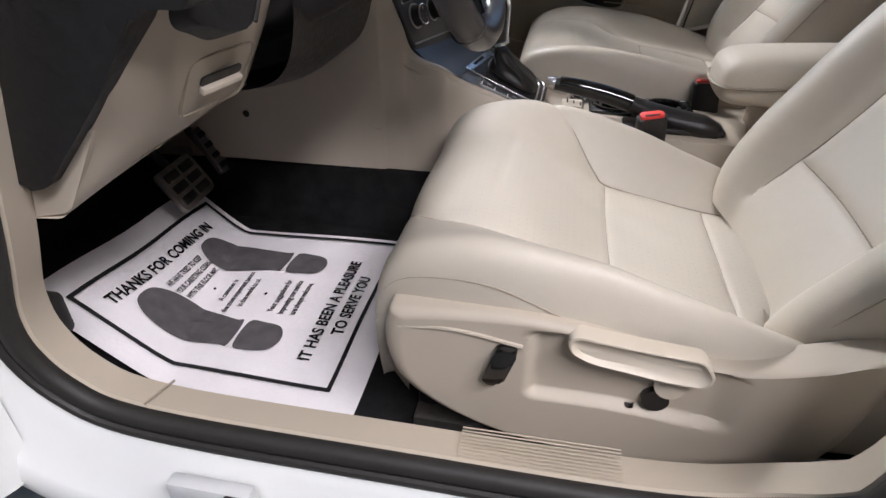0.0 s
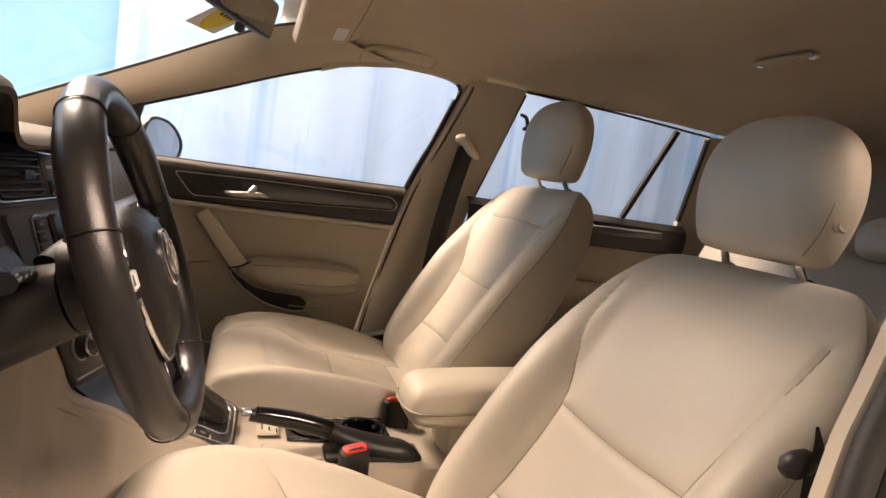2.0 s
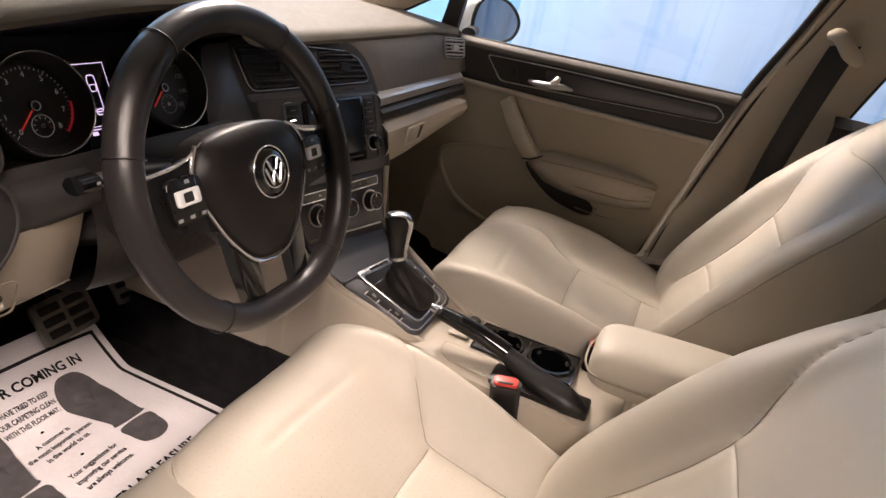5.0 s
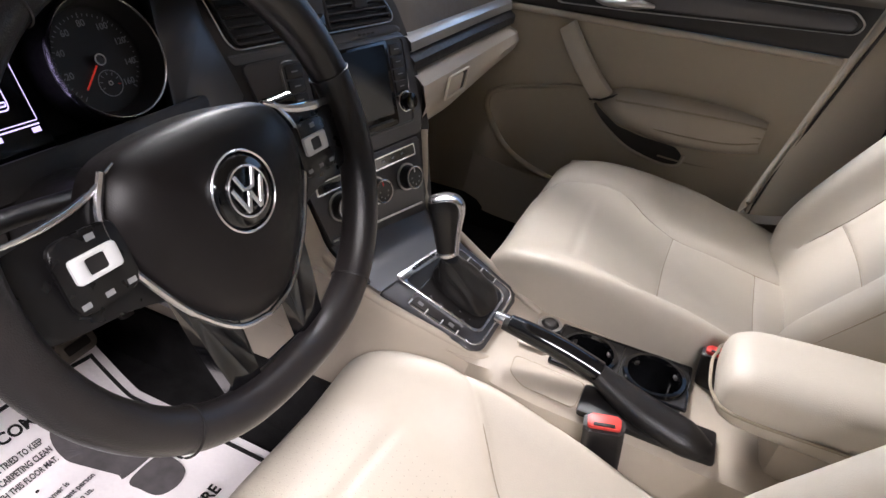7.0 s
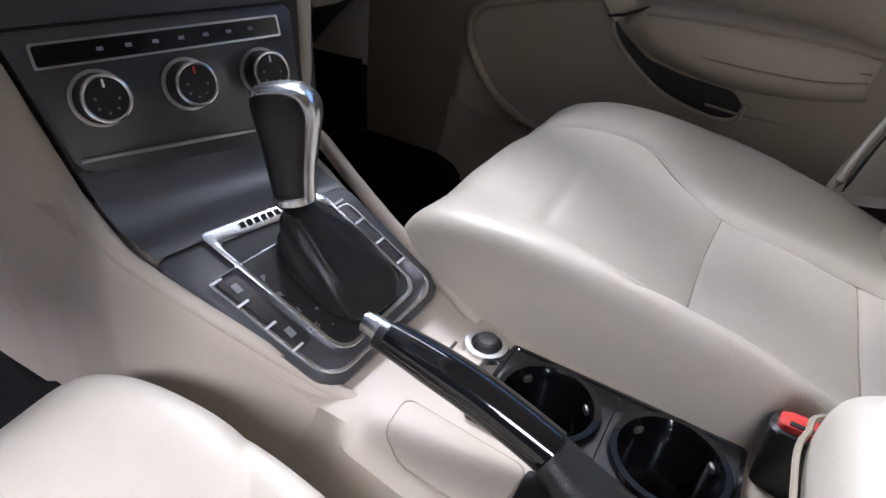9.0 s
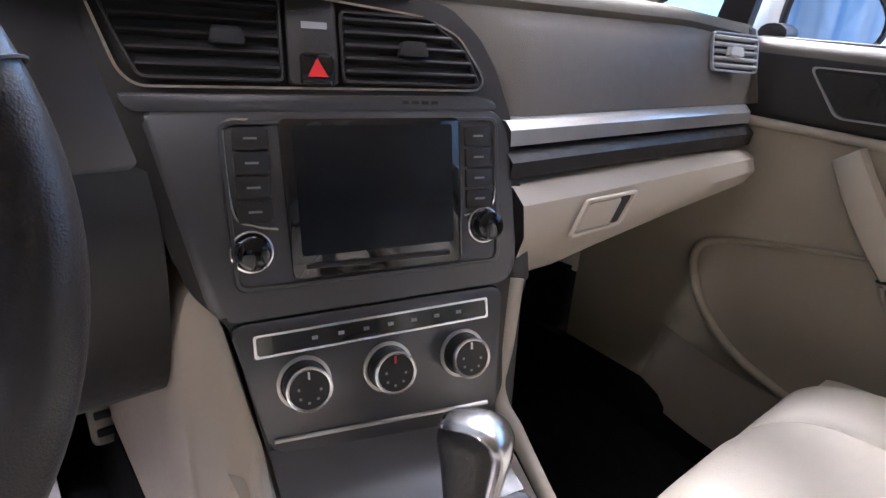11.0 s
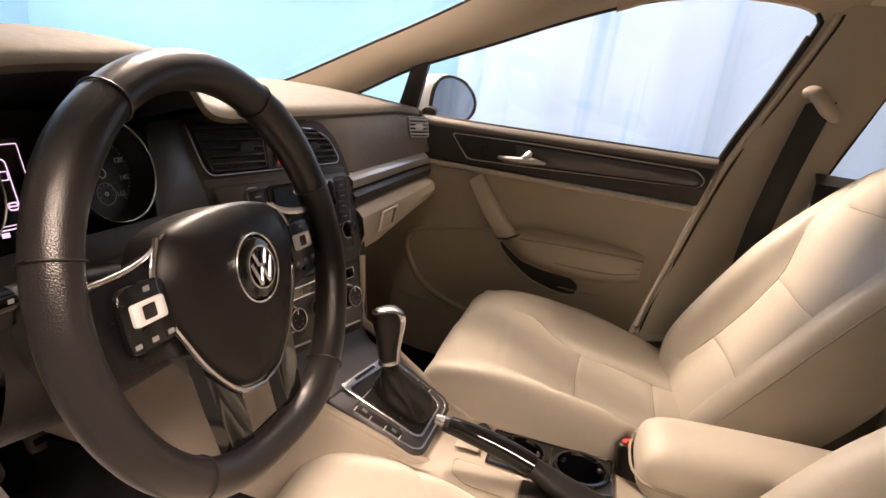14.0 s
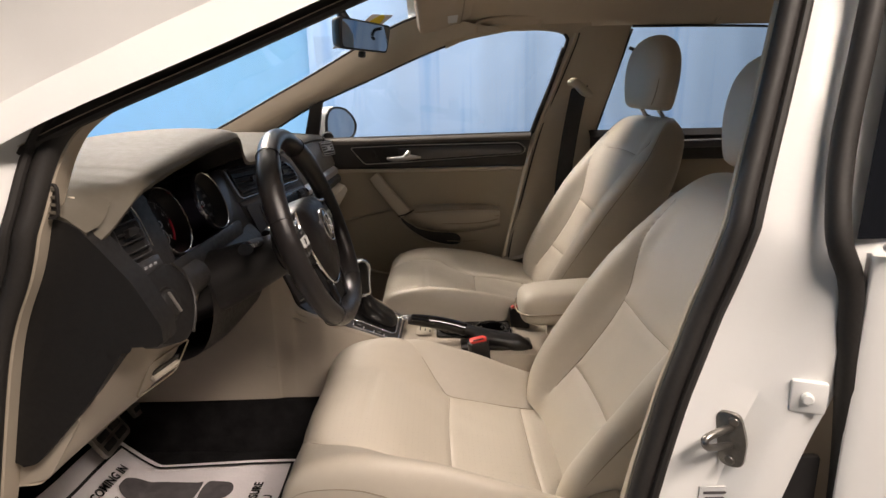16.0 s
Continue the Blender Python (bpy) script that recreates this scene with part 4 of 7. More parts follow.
def car_seat(label, origin, recline, outer, group="front seats", length=0.615, shift=0.0, head_back=0.0, head_wide=1.08, lift=1.0, panel=0.15, middle=0.0, front=0.0, inner=1.0):
    ox, oy, oz = origin
    seat = thing("bucket_seat", label, "car seat", (ox, oy, 0.25), group)
    P = cushion_shape(lift)
    P[..., 0] = np.where(P[..., 0] < 0.0, P[..., 0] * (1 + front / 0.25), P[..., 0])
    P[..., 1] = np.where(P[..., 1] * outer < 0, P[..., 1] * (1 - (1 - inner) * np.clip((np.abs(P[..., 1]) - 0.1) / 0.1, 0, 1)), P[..., 1])
    seams = cushion_seams(panel, middle, outer)
    top = P[..., 2] > -0.045
    side_fade = np.clip((0.262 - np.abs(P[..., 1])) / 0.012, 0, 1)
    P[..., 2] -= groove(P, (0, 1), seams, 0.0060) * top * side_fade
    # a soft crease across the thigh rest, and the slack of sat-on leather
    P[..., 2] -= 0.0030 * np.exp(-(((P[..., 0] + 0.150 + 0.05 * (P[..., 1] * outer + 0.04)) / 0.008) ** 2)) * np.clip((0.13 - np.abs(P[..., 1] + 0.05 * outer)) / 0.05, 0, 1) * top
    P[..., 2] += top * 0.0012 * np.sin(P[..., 0] * 31 + 3 * np.sin(P[..., 1] * 17 + outer)) * np.sin(P[..., 1] * 23 + 2 * np.sin(P[..., 0] * 13))
    at = pose(ox, oy, oz)
    cushion = part("cushion", xf(sheet(P, flip=True), at), perforated("perforated_leather", oy) if outer < 0 else M_LEATHER, seat, "cream leather seat cushion")
    for s in seams:
        part("seam", xf(seam_thread(P, top, s), at), M_SEAM, cushion)
    for k in (32,) if outer < 0 else ():
        part("piping", xf(tube(P[60:236:4, k], [0.0003, 0.0013, 0.0013, 0.0013, 0.0013], 6), at), M_SEAM, cushion)
    part("under_frame", box((0.50, 0.44, 0.10), 0.03, at=(ox + 0.05, oy, oz - 0.115)), M_BLACK, seat, "black seat frame")
    for side in (-1, 1):
        part("rail", box((0.62, 0.035, 0.03), 0.006, at=(ox + 0.08, oy + side * (0.235 if side == outer else 0.20), 0.262)), M_STEEL, seat, "steel seat rail")
        part("rail_foot", box((0.10, 0.05, 0.05), 0.012, at=(ox - 0.18, oy + side * 0.20, 0.275)), M_BLACK, seat)

    # back
    a = radians(recline)
    up, fwd = np.array((math.sin(a), 0, math.cos(a))), np.array((-math.cos(a), 0, math.sin(a)))
    bm_ = axes((ox + 0.245, oy + shift, oz - 0.015), up, (0, 1, 0), fwd)
    B = backrest_shape()
    back_seams = BACK_SEAMS[:2] + BACK_SEAMS[3:] if outer < 0 else BACK_SEAMS
    B[..., 0] *= length / 0.615
    face = B[..., 2] > -0.005
    B[..., 2] -= groove(B, (0, 1), back_seams, 0.0060) * face
    B[..., 2] += face * 0.0007 * np.sin(B[..., 0] * 27 + outer) * np.sin(B[..., 1] * 31 + 2 * np.sin(B[..., 0] * 19))
    back = part("backrest", xf(capped(B, flip=True), bm_), M_LEATHER, seat, "cream leather backrest")
    for s in back_seams:
        part("seam", xf(seam_thread(B, face, s), bm_), M_SEAM, back)
    for side in (-1, 1):
        crest = int(np.argmax(np.abs(B[115, :120, 1]))) - 8
        rim = B[24:224:4, crest if side > 0 else -crest].copy()
        part("piping", xf(tube(rim, [0.0003, 0.0012, 0.0014, 0.0014, 0.0012, 0.0003], 6), bm_), M_SEAM, back)

    # headrest on its two posts
    base = bm_ @ Vector((length + 0.026, 0, -0.012))
    tip = radians(6)
    base = base + Vector((-0.028 + head_back, 0, 0.0))
    hm = axes(base, (math.sin(tip), 0, math.cos(tip)), (0, 1, 0), (-math.cos(tip), 0, math.sin(tip))) @ Matrix.Diagonal((1.03, head_wide, 1.12, 1))
    head = part("headrest", xf(capped(headrest_shape(), flip=True), hm), M_LEATHER, seat, "cream leather headrest")
    part("seam", xf(tube(cat([(0.012, -0.100, 0.030), (0.05, -0.117, 0.030), (0.10, -0.122, 0.029), (0.15, -0.108, 0.024), (0.18, -0.076, 0.016), (0.196, -0.036, 0.007), (0.200, 0.0, 0.003), (0.196, 0.036, 0.007), (0.18, 0.076, 0.016), (0.15, 0.108, 0.024), (0.10, 0.122, 0.029), (0.05, 0.117, 0.030), (0.012, 0.100, 0.030)], 90), 0.0011, 6), hm), M_SEAM, head)
    if outer < 0:
        part("side_button", xf(lathe([(0.0001, 0.006), (0.010, 0.007), (0.0125, 0.005), (0.013, 0.001), (0.015, 0.004), (0.017, 0.002), (0.018, -0.004)], 24), hm @ axes((0.062, -0.1195, 0.008), (1, 0, 0), (0, 0, 1), (0, -1, 0))), M_CREAM, head)
    for side in (-1, 1):
        part("post", tube([tuple(bm_ @ Vector((length - 0.012, side * 0.071, -0.012))), tuple(hm @ Vector((0.004, side * 0.068, 0.0))), tuple(hm @ Vector((0.03, side * 0.068, 0.0)))], 0.0062, 12), M_CHROME, seat, "chrome headrest post")
        part("post_sleeve", xf(tube([(length - 0.018, side * 0.071, -0.012), (length + 0.0, side * 0.071, -0.012)], 0.0105, 14), bm_), M_BLACK, seat)

    # side shield on the doorway side
    y0 = oy + outer * 0.262
    prof = [(-0.250, 0.030), (-0.235, 0.042), (-0.15, 0.050), (-0.07, 0.050), (0.02, 0.034), (0.10, 0.016), (0.16, 0.018), (0.22, 0.034), (0.27, 0.052), (0.27, 0.0), (0.25, -0.08), (0.21, -0.140), (0.135, -0.153), (0.036, -0.151), (-0.06, -0.143), (-0.139, -0.124), (-0.203, -0.093), (-0.242, -0.055), (-0.254, -0.01)]
    ring2 = cat([(x, z, 0) for x, z in prof], 150, closed=True)[:, :2]
    c = np.array([0.03, -0.06])
    layers = []
    steps = [(1.0, -0.03), (1.0, 0.004), (0.985, 0.011), (0.955, 0.0145)] + [(k, 0.016) for k in np.linspace(0.93, 0.02, 70)]
    for sc, d in steps:
        q = c + (ring2 - c) * sc
        top_line = 0.040 - 0.16 * np.maximum(q[:, 0] + 0.05, 0)
        rec = np.clip((q[:, 0] + 0.092) / 0.016, 0, 1) * np.clip((0.150 - q[:, 0]) / 0.04, 0, 1) * np.clip((top_line - q[:, 1]) / 0.010, 0, 1) * np.clip((q[:, 1] + 0.064 + 0.10 * np.maximum(q[:, 0], 0)) / 0.012, 0, 1)
        rec = rec * rec * (3 - 2 * rec) if sc < 0.955 and outer < 0 else 0 * rec
        layers.append(np.column_stack([ox + q[:, 0], y0 + outer * (d - 0.013 * rec), oz + q[:, 1]]))
    shield = part("side_shield", sheet(layers, cv=True, flip=outer < 0), M_CREAM, seat, "cream plastic side shield")
    if outer < 0:
        grip = rounded([(-0.050, 0.040), (-0.046, 0.022), (-0.024, 0.010), (0.060, -0.004), (0.098, -0.006), (0.106, 0.008), (0.092, 0.032), (0.020, 0.039), (-0.040, 0.047)], 0.008, 5)
        gc = np.mean(grip, axis=0)
        grip_layers = []
        for sc, d in ((0.96, 0.004), (1.0, 0.010), (1.0, 0.022), (0.95, 0.026), (0.86, 0.0265), (0.76, 0.024), (0.55, 0.0205), (0.02, 0.020)):
            q = gc + (np.array(grip) - gc) * (1 - (1 - sc) * np.array((0.35 if sc > 0.5 else 1.0, 1.0)))
            grip_layers.append(np.column_stack([ox + q[:, 0], np.full(len(q), y0 + outer * d), oz + q[:, 1]]))
        part("height_lever", sheet(grip_layers, cv=True, flip=outer > 0), M_CREAM_LIGHT, seat, "cream pump lever for seat height")
        part("lever_pivot", tube([(ox + 0.066, y0 + outer * 0.002, oz - 0.020), (ox + 0.066, y0 + outer * 0.013, oz - 0.018)], 0.017, 18), M_CREAM, seat)
        part("pivot_gap", tube([(ox + 0.055, y0 + outer * 0.004, oz - 0.044), (ox + 0.055, y0 + outer * 0.0125, oz - 0.044)], 0.015, 16), M_BLACK, seat)
        m = axes((ox - 0.119, y0 + outer * 0.0165, oz - 0.012), (0.94, 0, -0.05), (0.30, 0, 0.95), (0, outer, 0))
        part("lumbar_switch", xf(prism(rect(0.027, 0.056, 0.009), 0.011, 0.004), m), M_GLOSS, seat, "black rocker switch")
        part("shield_crease", tube(cat([(ox - 0.235, y0 + outer * 0.013, oz + 0.020), (ox - 0.17, y0 + outer * 0.0155, oz + 0.026), (ox - 0.095, y0 + outer * 0.016, oz + 0.014)], 24), 0.003, 8), M_CREAM, shield)
    return seat


car_seat("cream leather driver's seat set low, with height lever", (0.213, -0.372, 0.432), 34.0, -1, length=0.63, head_wide=0.97, head_back=-0.013, front=0.022, lift=1.06)
car_seat("cream leather front passenger seat with headrest", (0.310, 0.352, 0.508), 30.0, 1, shift=0.028, head_back=-0.018, lift=0.60, panel=0.125, middle=-0.034, front=0.018, inner=0.88)

# rear bench
bench = thing("rear_bench", "cream leather rear bench seat", "car seat", (1.3, 0, 0.25))
rows = [[(x, y, z + 0.02 * math.cos(y * 9) * (1 if i > 1 else 0.3)) for y in np.linspace(-0.62, 0.62, 50)] for i, (x, z) in enumerate([tuple(p[:2]) for p in cat([(1.02, 0.30, 0), (1.00, 0.44, 0), (1.04, 0.51, 0), (1.2, 0.50, 0), (1.42, 0.47, 0), (1.5, 0.47, 0)], 30)])]
part("cushion", sheet(rows, flip=True), M_LEATHER, bench)
rows = [[(x, y, z) for y in np.linspace(-0.62, 0.62, 30)] for x, z in [tuple(p[:2]) for p in cat([(1.44, 0.46, 0), (1.50, 0.62, 0), (1.58, 0.80, 0), (1.64, 0.93, 0), (1.68, 0.955, 0), (1.74, 0.93, 0), (1.74, 0.5, 0)], 30)]]
part("backrest", sheet(rows, flip=True), M_LEATHER, bench)
for y in (-0.38, 0.0, 0.38):
    part("headrest", xf(capped(headrest_shape(), flip=True), axes((1.66, y, 0.96), (0.35, 0, 0.94), (0, 1, 0), (-0.94, 0, 0.35)) @ Matrix.Diagonal((0.6, 0.9, 0.9, 1))), M_LEATHER, bench)


def buckle(label, at, lean_y, tip):
    b = thing("seat_belt_buckle", label, "seat belt", (at[0], at[1], at[2] - 0.12), "buckles")
    m = axes(at, (1, 0, 0.1), (0, 0.98, lean_y), (-0.1, -lean_y, 0.98))
    part("body", xf(prism(rect(0.030, 0.050, 0.008), 0.085, 0.006), m @ Matrix.Translation((0, 0, -0.085)) @ pose(0, 0, 0, 0, 0, tip)), M_BLACK, b)
    part("release_button", xf(prism(rect(0.020, 0.040, 0.005), 0.007, 0.003), m @ Matrix.Translation((0, 0, -0.002)) @ pose(0, 0, 0, 0, 0, tip)), M_RED, b, "red press button")
    part("slot", xf(box((0.005, 0.026, 0.004), 0.001, at=(-0.006, 0, 0.0045)), m @ pose(0, 0, 0, 0, 0, tip)), M_BLACK, b)
    part("stalk", xf(tube([(0, 0, -0.08), (0.03, 0, -0.16), (0.06, 0, -0.2)], [0.014, 0.012, 0.012], 10), m), M_BLACK, b)


buckle("black seat belt buckle with red button beside the handbrake", (0.294, -0.100, 0.522), 0.15, 100)
buckle("black seat belt buckle with red button by the passenger seat", (0.420, 0.108, 0.527), -0.10, 80)


# ---- dashboard ----
dash = thing("dashboard", "two-tone dashboard with graphite centre panel and soft brown top", "dashboard", (-0.4, 0, 0.5))
LIP_Y = [-0.745, -0.70, -0.66, -0.55, -0.40, -0.25, -0.205, -0.17, -0.12, 0.2, 0.55, 0.72]
LIP_Z = [0.968, 0.978, 0.986, 1.008, 1.026, 1.034, 1.020, 0.982, 0.968, 0.966, 0.966, 0.955]
LIP_X = [-0.235, -0.205, -0.190, -0.182, -0.178, -0.180, -0.190, -0.200, -0.205, -0.205, -0.205, -0.20]
ys = np.concatenate([np.linspace(-0.714, -0.60, 30), np.linspace(-0.595, 0.735, 112)])
lip_z = np.interp(ys, LIP_Y, LIP_Z)
lip_x = np.interp(ys, LIP_Y, LIP_X)
ker = np.ones(5) / 5
lip_z, lip_x = (np.convolve(np.pad(a, 2, mode="edge"), ker, "valid") for a in (lip_z, lip_x))
curl = np.interp(ys, [-0.714, -0.698, -0.682, -0.664, -0.648, -0.628], [1.0, 0.96, 0.75, 0.34, 0.09, 0.0])
rows = []
for s in np.linspace(0, 1, 30):
    k = s * s * (3 - 2 * s)
    rows.append([(-0.86 + s * (lx - 0.028 * (1 - c) - 0.012 * c * s ** 4 + 0.86), y, 0.962 + (lz + 0.010 - 0.962) * k + 0.018 * math.sin(math.pi * s) - 0.040 * c * s ** 14) for y, lx, lz, c in zip(ys, lip_x, lip_z, curl)])
lip_z, lip_x = lip_z - 0.042 * curl, lip_x - 0.014 * curl
for du, dz in ((-0.014, 0.008), (-0.004, 0.002), (0.0, -0.006), (-0.004, -0.013)):
    rows.append([(lx + du, y, lz + dz) for y, lx, lz in zip(ys, lip_x, lip_z)])
part("top_pad", sheet(rows), M_PAD, dash, "soft grained brown dash top")
end = [r[0] for r in rows[4:33]]
part("pad_end", sheet([end, [(x, y + 0.004, min(z - 0.02, 0.957)) for x, y, z in end]], flip=True), M_PAD, dash, "soft brown pad end")
# hood underside and dark face behind the wheel
rows = []
drv = [(y, lx, lz) for y, lx, lz in zip(ys, lip_x, lip_z) if y < -0.165]
for f, dx, dz in ((0, -0.004, -0.013), (0, -0.03, -0.020), (0, -0.10, -0.045), (1, -0.345, 0.955), (1, -0.328, 0.90), (1, -0.305, 0.845), (1, -0.225, 0.822)):
    rows.append([(lx + dx, y, lz + dz) if not f else (dx + 0.05 * max(0, -0.60 - y) / 0.14, y, min(dz, lz - 0.05)) for y, lx, lz in drv])
part("binnacle", sheet(rows), M_BLACK, dash, "black instrument hood lining")

# passenger side face, decor strip, glovebox
rows = []
pas = [(y, lx, lz) for y, lx, lz in zip(ys, lip_x, lip_z) if y > 0.10]
for dx, z in ((None, None), (-0.190, 0.935), (-0.180, 0.90), (-0.170, 0.868), (-0.168, 0.858)):
    rows.append([(lx - 0.004, y, lz - 0.013) if z is None else (min(dx + 0.02 * max(0, y - 0.5), -0.152 + 0.24 * (y - 0.05) - 0.31 * (z - 0.667) if y < 0.25 else 9), y, z) for y, lx, lz in pas])
part("passenger_pad", sheet(rows), M_FASCIA, dash, "soft brown passenger fascia")


def y_strip(prof, y0, y1, n=30, wrap=0.03):
    """A moulding along the fascia with the profile (x, z), turning back a little at its far end."""
    out = []
    for x, z in prof:
        out.append([(x - 0.0 + 0.02 * max(0, y - 0.5) - wrap * max(0, (y - y1 + 0.04) / 0.04) ** 2, y, z) for y in np.linspace(y0, y1, n)])
    return sheet(out)


part("decor_strip", y_strip([(-0.172, 0.858), (-0.158, 0.857), (-0.150, 0.850), (-0.148, 0.836), (-0.160, 0.832)], 0.192, 0.70), M_SILVER, dash, "brushed silver decor strip")
part("shadow_strip", y_strip([(-0.160, 0.832), (-0.150, 0.830), (-0.140, 0.822), (-0.142, 0.806), (-0.160, 0.800)], 0.190, 0.705), M_BLACK, dash, "black lower strip")
lid_v, lid_f = y_strip([(-0.165, 0.802), (-0.140, 0.798), (-0.124, 0.785), (-0.118, 0.755), (-0.128, 0.718), (-0.16, 0.690), (-0.26, 0.668), (-0.45, 0.66)], 0.195, 0.69)
lift_up = 0.50 * np.clip((lid_v[:, 1] - 0.30) / 0.38, 0, 1) * (0.798 - np.minimum(lid_v[:, 2], 0.798))
lid_v = lid_v + np.column_stack([0 * lift_up, 0 * lift_up, lift_up])
glove = part("glovebox_lid", (lid_v, lid_f), M_CREAM, dash, "cream glovebox lid")
gm = axes((-0.117, 0.312, 0.764), (0.0, 1, 0), (-0.12, 0, 0.99), (0.99, 0, 0.12))
outer = rounded([(-0.056, -0.018), (0.030, -0.018), (0.058, 0.018), (-0.030, 0.018)], 0.004)
inner = rounded([(-0.050, -0.0145), (0.027, -0.0145), (0.052, 0.0145), (-0.027, 0.0145)], 0.003)
part("latch_surround", xf(frame_ring(outer, inner, 0.004), gm), M_CREAM_LIGHT, glove)
part("latch", xf(prism(rounded([(-0.047, -0.013), (0.010, -0.013), (0.030, 0.013), (-0.026, 0.013)], 0.004), 0.003, 0.001), gm), M_CREAM, glove, "cream glovebox latch")
part("latch_pocket", xf(prism(rounded([(0.012, -0.013), (0.025, -0.013), (0.048, 0.013), (0.032, 0.013)], 0.003), 0.002), gm), M_DARK, glove)
# filler box added inside the dash to block light through its gaps
part("dash_filler", box((0.46, 1.38, 0.24), 0.0, at=(-0.53, 0.01, 0.80)), M_BLACK, dash)
part("fascia_end", box((0.30, 0.02, 0.20), 0.01, at=(-0.345, 0.722, 0.86)), M_DARK, dash)
part("under_tray", sheet(patch([[(-0.26, y, 0.668), (-0.45, y, 0.60), (-0.62, y, 0.42)] for y in (0.17, 0.45, 0.72)], 10, 10)), M_BLACK, dash)


def air_vent(name, m, w, h, slats, parent, tab=0.0, frame_mat=M_CHROME, slat_mat=None, shape=None):
    """A slatted vent; shape is an optional outline (left, right ends at bottom, middle and top) in place of a rectangle."""
    if shape:
        out = rounded([(shape[0][0], -h / 2), (shape[0][1], -h / 2), (shape[1][1], 0.0), (shape[2][1], h / 2), (shape[2][0], h / 2), (shape[1][0], 0.0)], 0.005)
        mid = np.mean(out, axis=0)
        inn = [tuple(mid + (np.array(p) - mid) * (1 - 0.0045 / w, 1 - 0.0045 / h)) for p in out]
    else:
        out, inn = rect(w, h, 0.008), rect(w - 0.0045, h - 0.0045, 0.006)
    v = part(name, xf(frame_ring(out, inn, 0.005), m), frame_mat, parent, "air vent with slim rim and dark slats")
    part("throat", xf(prism(inn, 0.001), m @ Matrix.Translation((0, 0, -0.002))), M_CAP, v)
    for k in range(slats):
        y = (k + 0.5) / slats * (h - 0.006) - (h - 0.006) / 2
        l, r = -w / 2 + 0.003, w / 2 - 0.003
        if shape:
            l = lerp_at([-h / 2, 0.0, h / 2], [q[0] for q in shape], y) + 0.003
            r = lerp_at([-h / 2, 0.0, h / 2], [q[1] for q in shape], y) - 0.003
        part("slat", xf(box((r - l, 0.0026, 0.011), 0.001, at=((l + r) / 2, 0, 0.001)), m @ Matrix.Translation((0, y, 0)) @ pose(0, 0, 0, -14, 0, 0)), slat_mat or M_DARK, v)
    part("tab", xf(prism(rounded([(-0.013, -0.006), (0.013, -0.006), (0.010, 0.006), (-0.010, 0.006)], 0.002), 0.008, 0.002), m @ Matrix.Translation((tab, 0, 0.004))), slat_mat or M_DARK, v)
    return v


# ---- centre stack, turned towards the driver ----
SR = np.array((0.233, 0.972, 0.0)) / math.hypot(0.233, 0.972)
SN = np.array((1.0, -0.24, 0.31)) / np.linalg.norm((1.0, -0.24, 0.31))
SU = np.cross(SN, SR)
ST = axes(np.array((-0.117, 0.050, 0.667)) - 0.018 * SN, SR, SU, SN)


def on_stack(s, h, d=0.0):
    return ST @ Matrix.Translation((s, h, d))


stack = thing("centre_stack", "graphite centre panel with touch screen, vents and climate knobs", "car console", (-0.15, 0.05, 0.5))
back = rounded([(-0.206, 0.310), (0.040, 0.308), (0.078, 0.300), (0.106, 0.277), (0.123, 0.248), (0.137, 0.206), (0.152, 0.10), (0.154, 0.052), (0.145, 0.040), (0.128, -0.09), (-0.098, -0.09), (-0.124, 0.045), (-0.150, 0.075), (-0.198, 0.22)], 0.010)
part("surround", xf(prism(back, 0.09, 0.005), on_stack(0, 0, -0.092)), M_DARK, stack, "charcoal panel surround")
vent_out = rounded([(-0.204, 0.300), (-0.085, 0.3015), (0.050, 0.2905), (0.084, 0.276), (0.1085, 0.240), (0.102, 0.2285), (-0.172, 0.2255), (-0.184, 0.236)], 0.010, 5)
vent_in = rounded([(-0.2005, 0.2972), (-0.085, 0.2987), (0.0495, 0.2880), (0.0822, 0.2740), (0.1053, 0.2395), (0.1005, 0.2312), (-0.1705, 0.2282), (-0.1808, 0.237)], 0.0085, 5)
part("vent_panel", xf(prism(vent_out, 0.008, 0.002), on_stack(0, 0, -0.010)), M_DARK, stack, "charcoal panel round the centre vents")
part("vent_outline", xf(frame_ring(vent_out, vent_in, 0.005), on_stack(0, 0, -0.002)), M_CHROME, stack, "slim chrome line round both vents")
part("mark_panel", xf(prism(rounded([(-0.186, 0.2225), (0.100, 0.2255), (0.1185, 0.222), (0.122, 0.2135), (-0.178, 0.2100)], 0.004), 0.008, 0.002), on_stack(0, 0, -0.0085)), M_DASHFACE, stack)
part("radio_panel", xf(prism(rounded([(-0.172, 0.209), (0.119, 0.213), (0.130, 0.19), (0.136, 0.090), (0.132, 0.060), (0.116, 0.054), (-0.125, 0.050), (-0.138, 0.060)], 0.008), 0.010, 0.003), on_stack(0, 0, -0.007)), M_DASHFACE, stack)
part("climate_panel", xf(prism(rounded([(-0.126, 0.047), (0.120, 0.051), (0.108, -0.082), (-0.100, -0.062)], 0.010), 0.010, 0.003), on_stack(0, 0, -0.008)), M_DASHFACE, stack)
air_vent("centre_vent", on_stack(-0.130, 0.263, 0.001), 0.116, 0.062, 5, stack, 0.02, M_DARK, M_BLACK, ((-0.040, 0.060), (-0.054, 0.060), (-0.064, 0.060)))
air_vent("centre_vent", on_stack(0.036, 0.2605, 0.001), 0.126, 0.056, 5, stack, 0.0, M_DARK, M_BLACK, ((-0.060, 0.066), (-0.060, 0.054), (-0.060, 0.018)))
